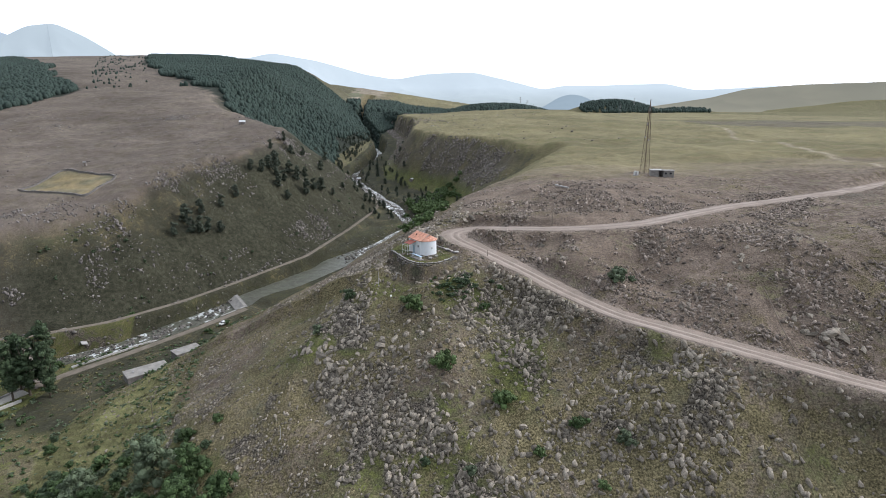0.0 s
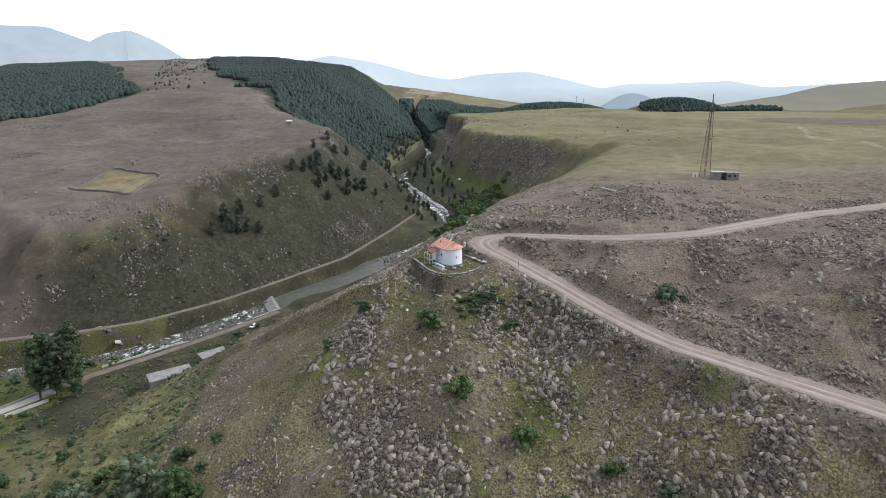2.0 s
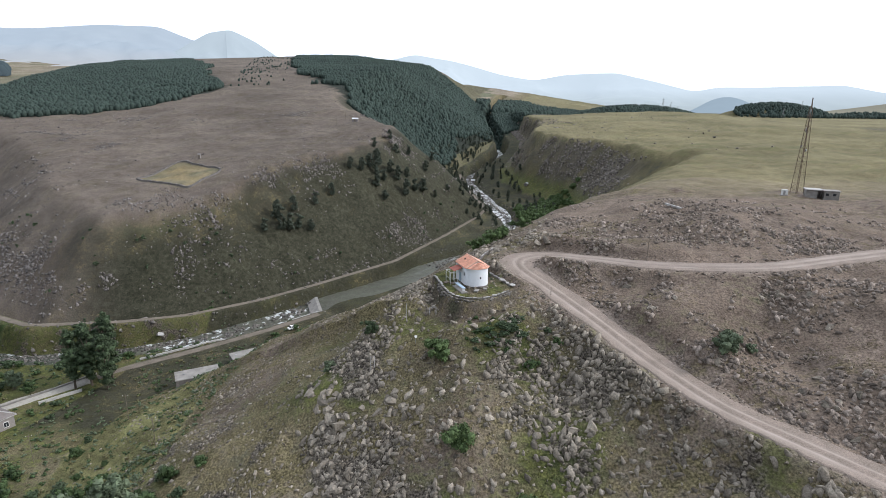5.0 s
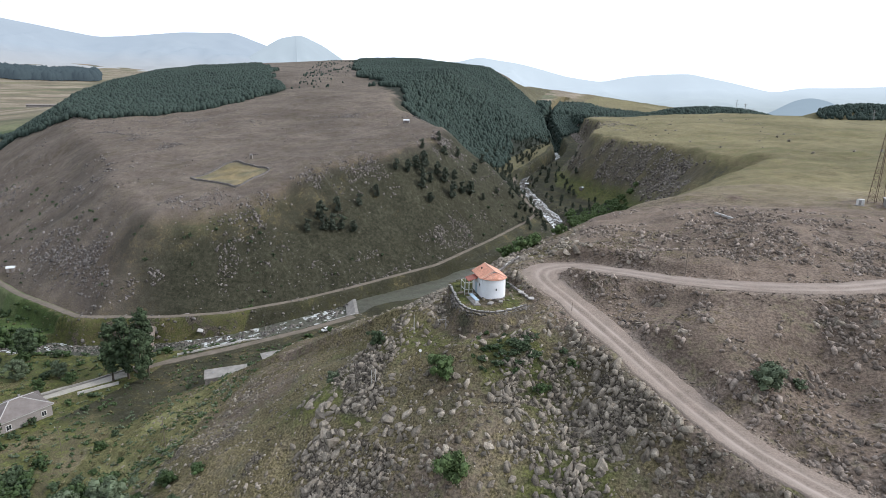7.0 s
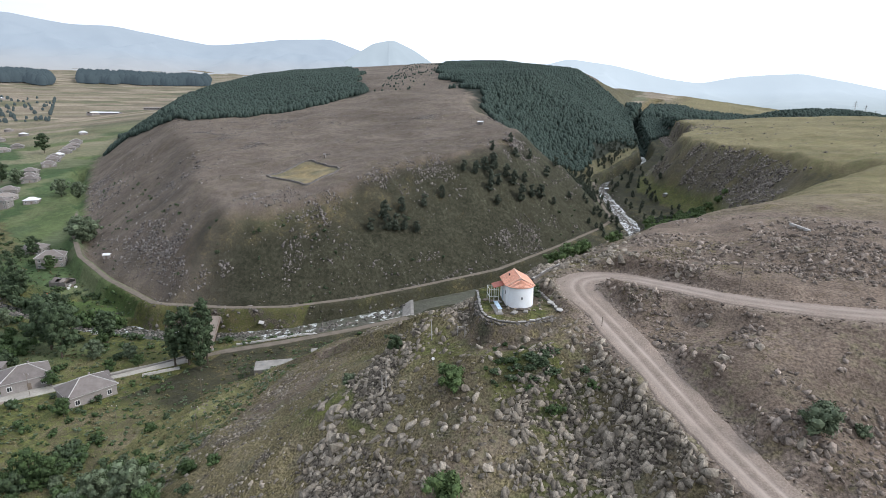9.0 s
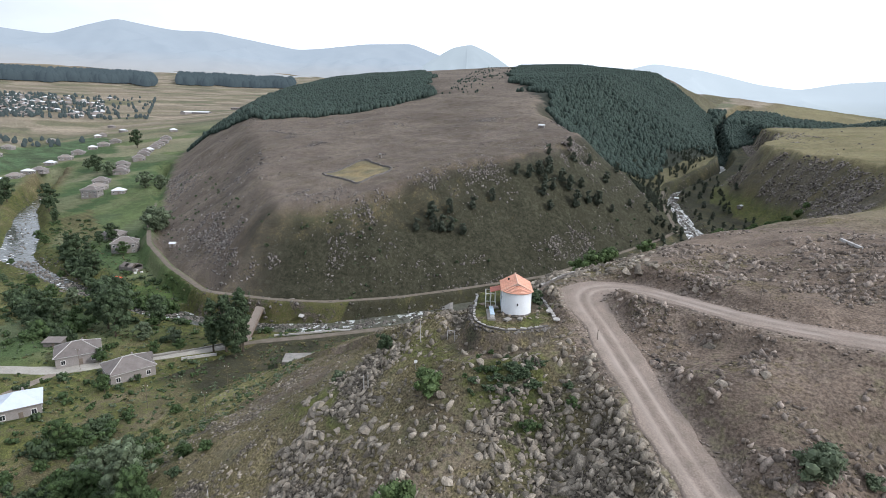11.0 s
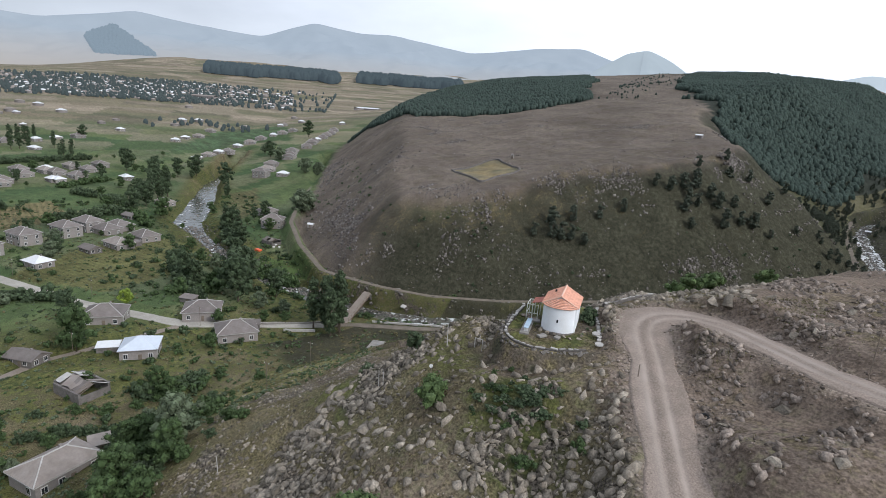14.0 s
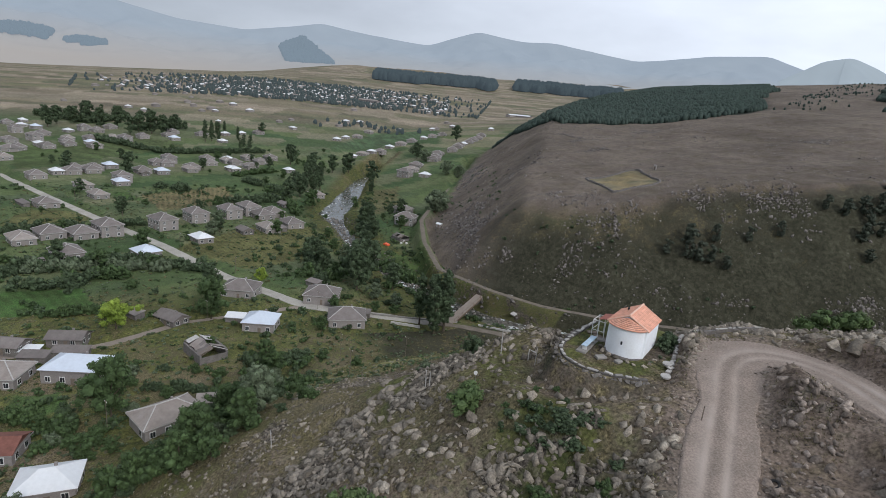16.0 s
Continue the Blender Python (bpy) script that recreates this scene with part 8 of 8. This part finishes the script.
ruined_house(-258, 179, 20, "half-collapsed stone house with broken grey roof sheets")
ruined_house(-114, 78.6, 26, "ruined stone barn with a partly fallen roof").scale = (1.25, 1.25, 1.25)
tarp = part("tarpaulin", box_bm(3.6, 2.4, 1.2, 0.25), ORANGE_PAINT)
tarp.matrix_world = pose(-247.5, 168, ground_at(-247.5, 168) + 0.45, 4, 3, 25)
tagged(tarp, "bright orange tarpaulin over a heap", "tarpaulin")
r_junk = random.Random(21)
for k in range(9):
    junk = part("scrap_crate", box_bm(r_junk.uniform(0.8, 1.8), r_junk.uniform(0.8, 1.5), r_junk.uniform(0.6, 1.3), 0.08), r_junk.choice([WOOD, RUBBER, STEEL, FRAME]))
    x, y = -251 + r_junk.uniform(-4, 4), 176 + r_junk.uniform(-4, 4)
    junk.matrix_world = pose(x, y, ground_at(x, y) + 0.3, 0, 0, r_junk.uniform(0, 90))
    tagged(junk, "dark scrap crate in a cluttered yard", "crate", "scrap in the yard")

# ---- small things on the chapel hill ----
gate = new("gate_frame")
for x in (-0.6, 0.6):
    part("post", rod_bm([(x, 0, -0.4), (x, 0, 1.7)], 0.05, 6), CAP, gate)
part("lintel", rod_bm([(-0.65, 0, 1.7), (0.65, 0, 1.7)], 0.05, 6), CAP, gate)
gate.matrix_world = pose(-10.4, 122.6, ground_at(-10.4, 122.6), 0, 0, 20)
tagged(gate, "small pale pipe gate frame on the slope", "gate")
dish = new("dish")
part("bowl", rod_bm([(0, 0, 1.3), (0, -0.08, 1.33)], 0.26, 14), FRAME, dish)
part("stand", rod_bm([(0, 0.05, -0.4), (0, 0.05, 1.3)], 0.04, 5), STEEL, dish)
dish.matrix_world = pose(-11.6, 115.4, ground_at(-11.6, 115.4), 0, 0, 30)
tagged(dish, "white dish on a short post", "dish")
for x, y, h in ((-18.6, 111.4, 2.6), (-18.1, 111.8, 2.2), (-14.9, 120.5, 3.6), (-30.9, 91.8, 3.2)):
    pole(x, y, h, "short pale post among the stones", 3, False, CAP)
bm = bmesh.new()
ringv = [[bm.verts.new(((0.34 + 0.14 * math.cos(b)) * math.cos(a), (0.34 + 0.14 * math.cos(b)) * math.sin(a), 0.12 * math.sin(b))) for b in [2 * math.pi * j / 8 for j in range(8)]] for a in [2 * math.pi * i / 18 for i in range(18)]]
for i in range(18):
    for j in range(8):
        bm.faces.new((ringv[i][j], ringv[(i + 1) % 18][j], ringv[(i + 1) % 18][(j + 1) % 8], ringv[i][(j + 1) % 8]))
tyre = part("tyre", bm, RUBBER)
tyre.matrix_world = pose(19.5, 128.5, ground_at(19.5, 128.5) + 0.25, 35, 0, 20)
tagged(tyre, "old black tyre among the rubble", "tyre")
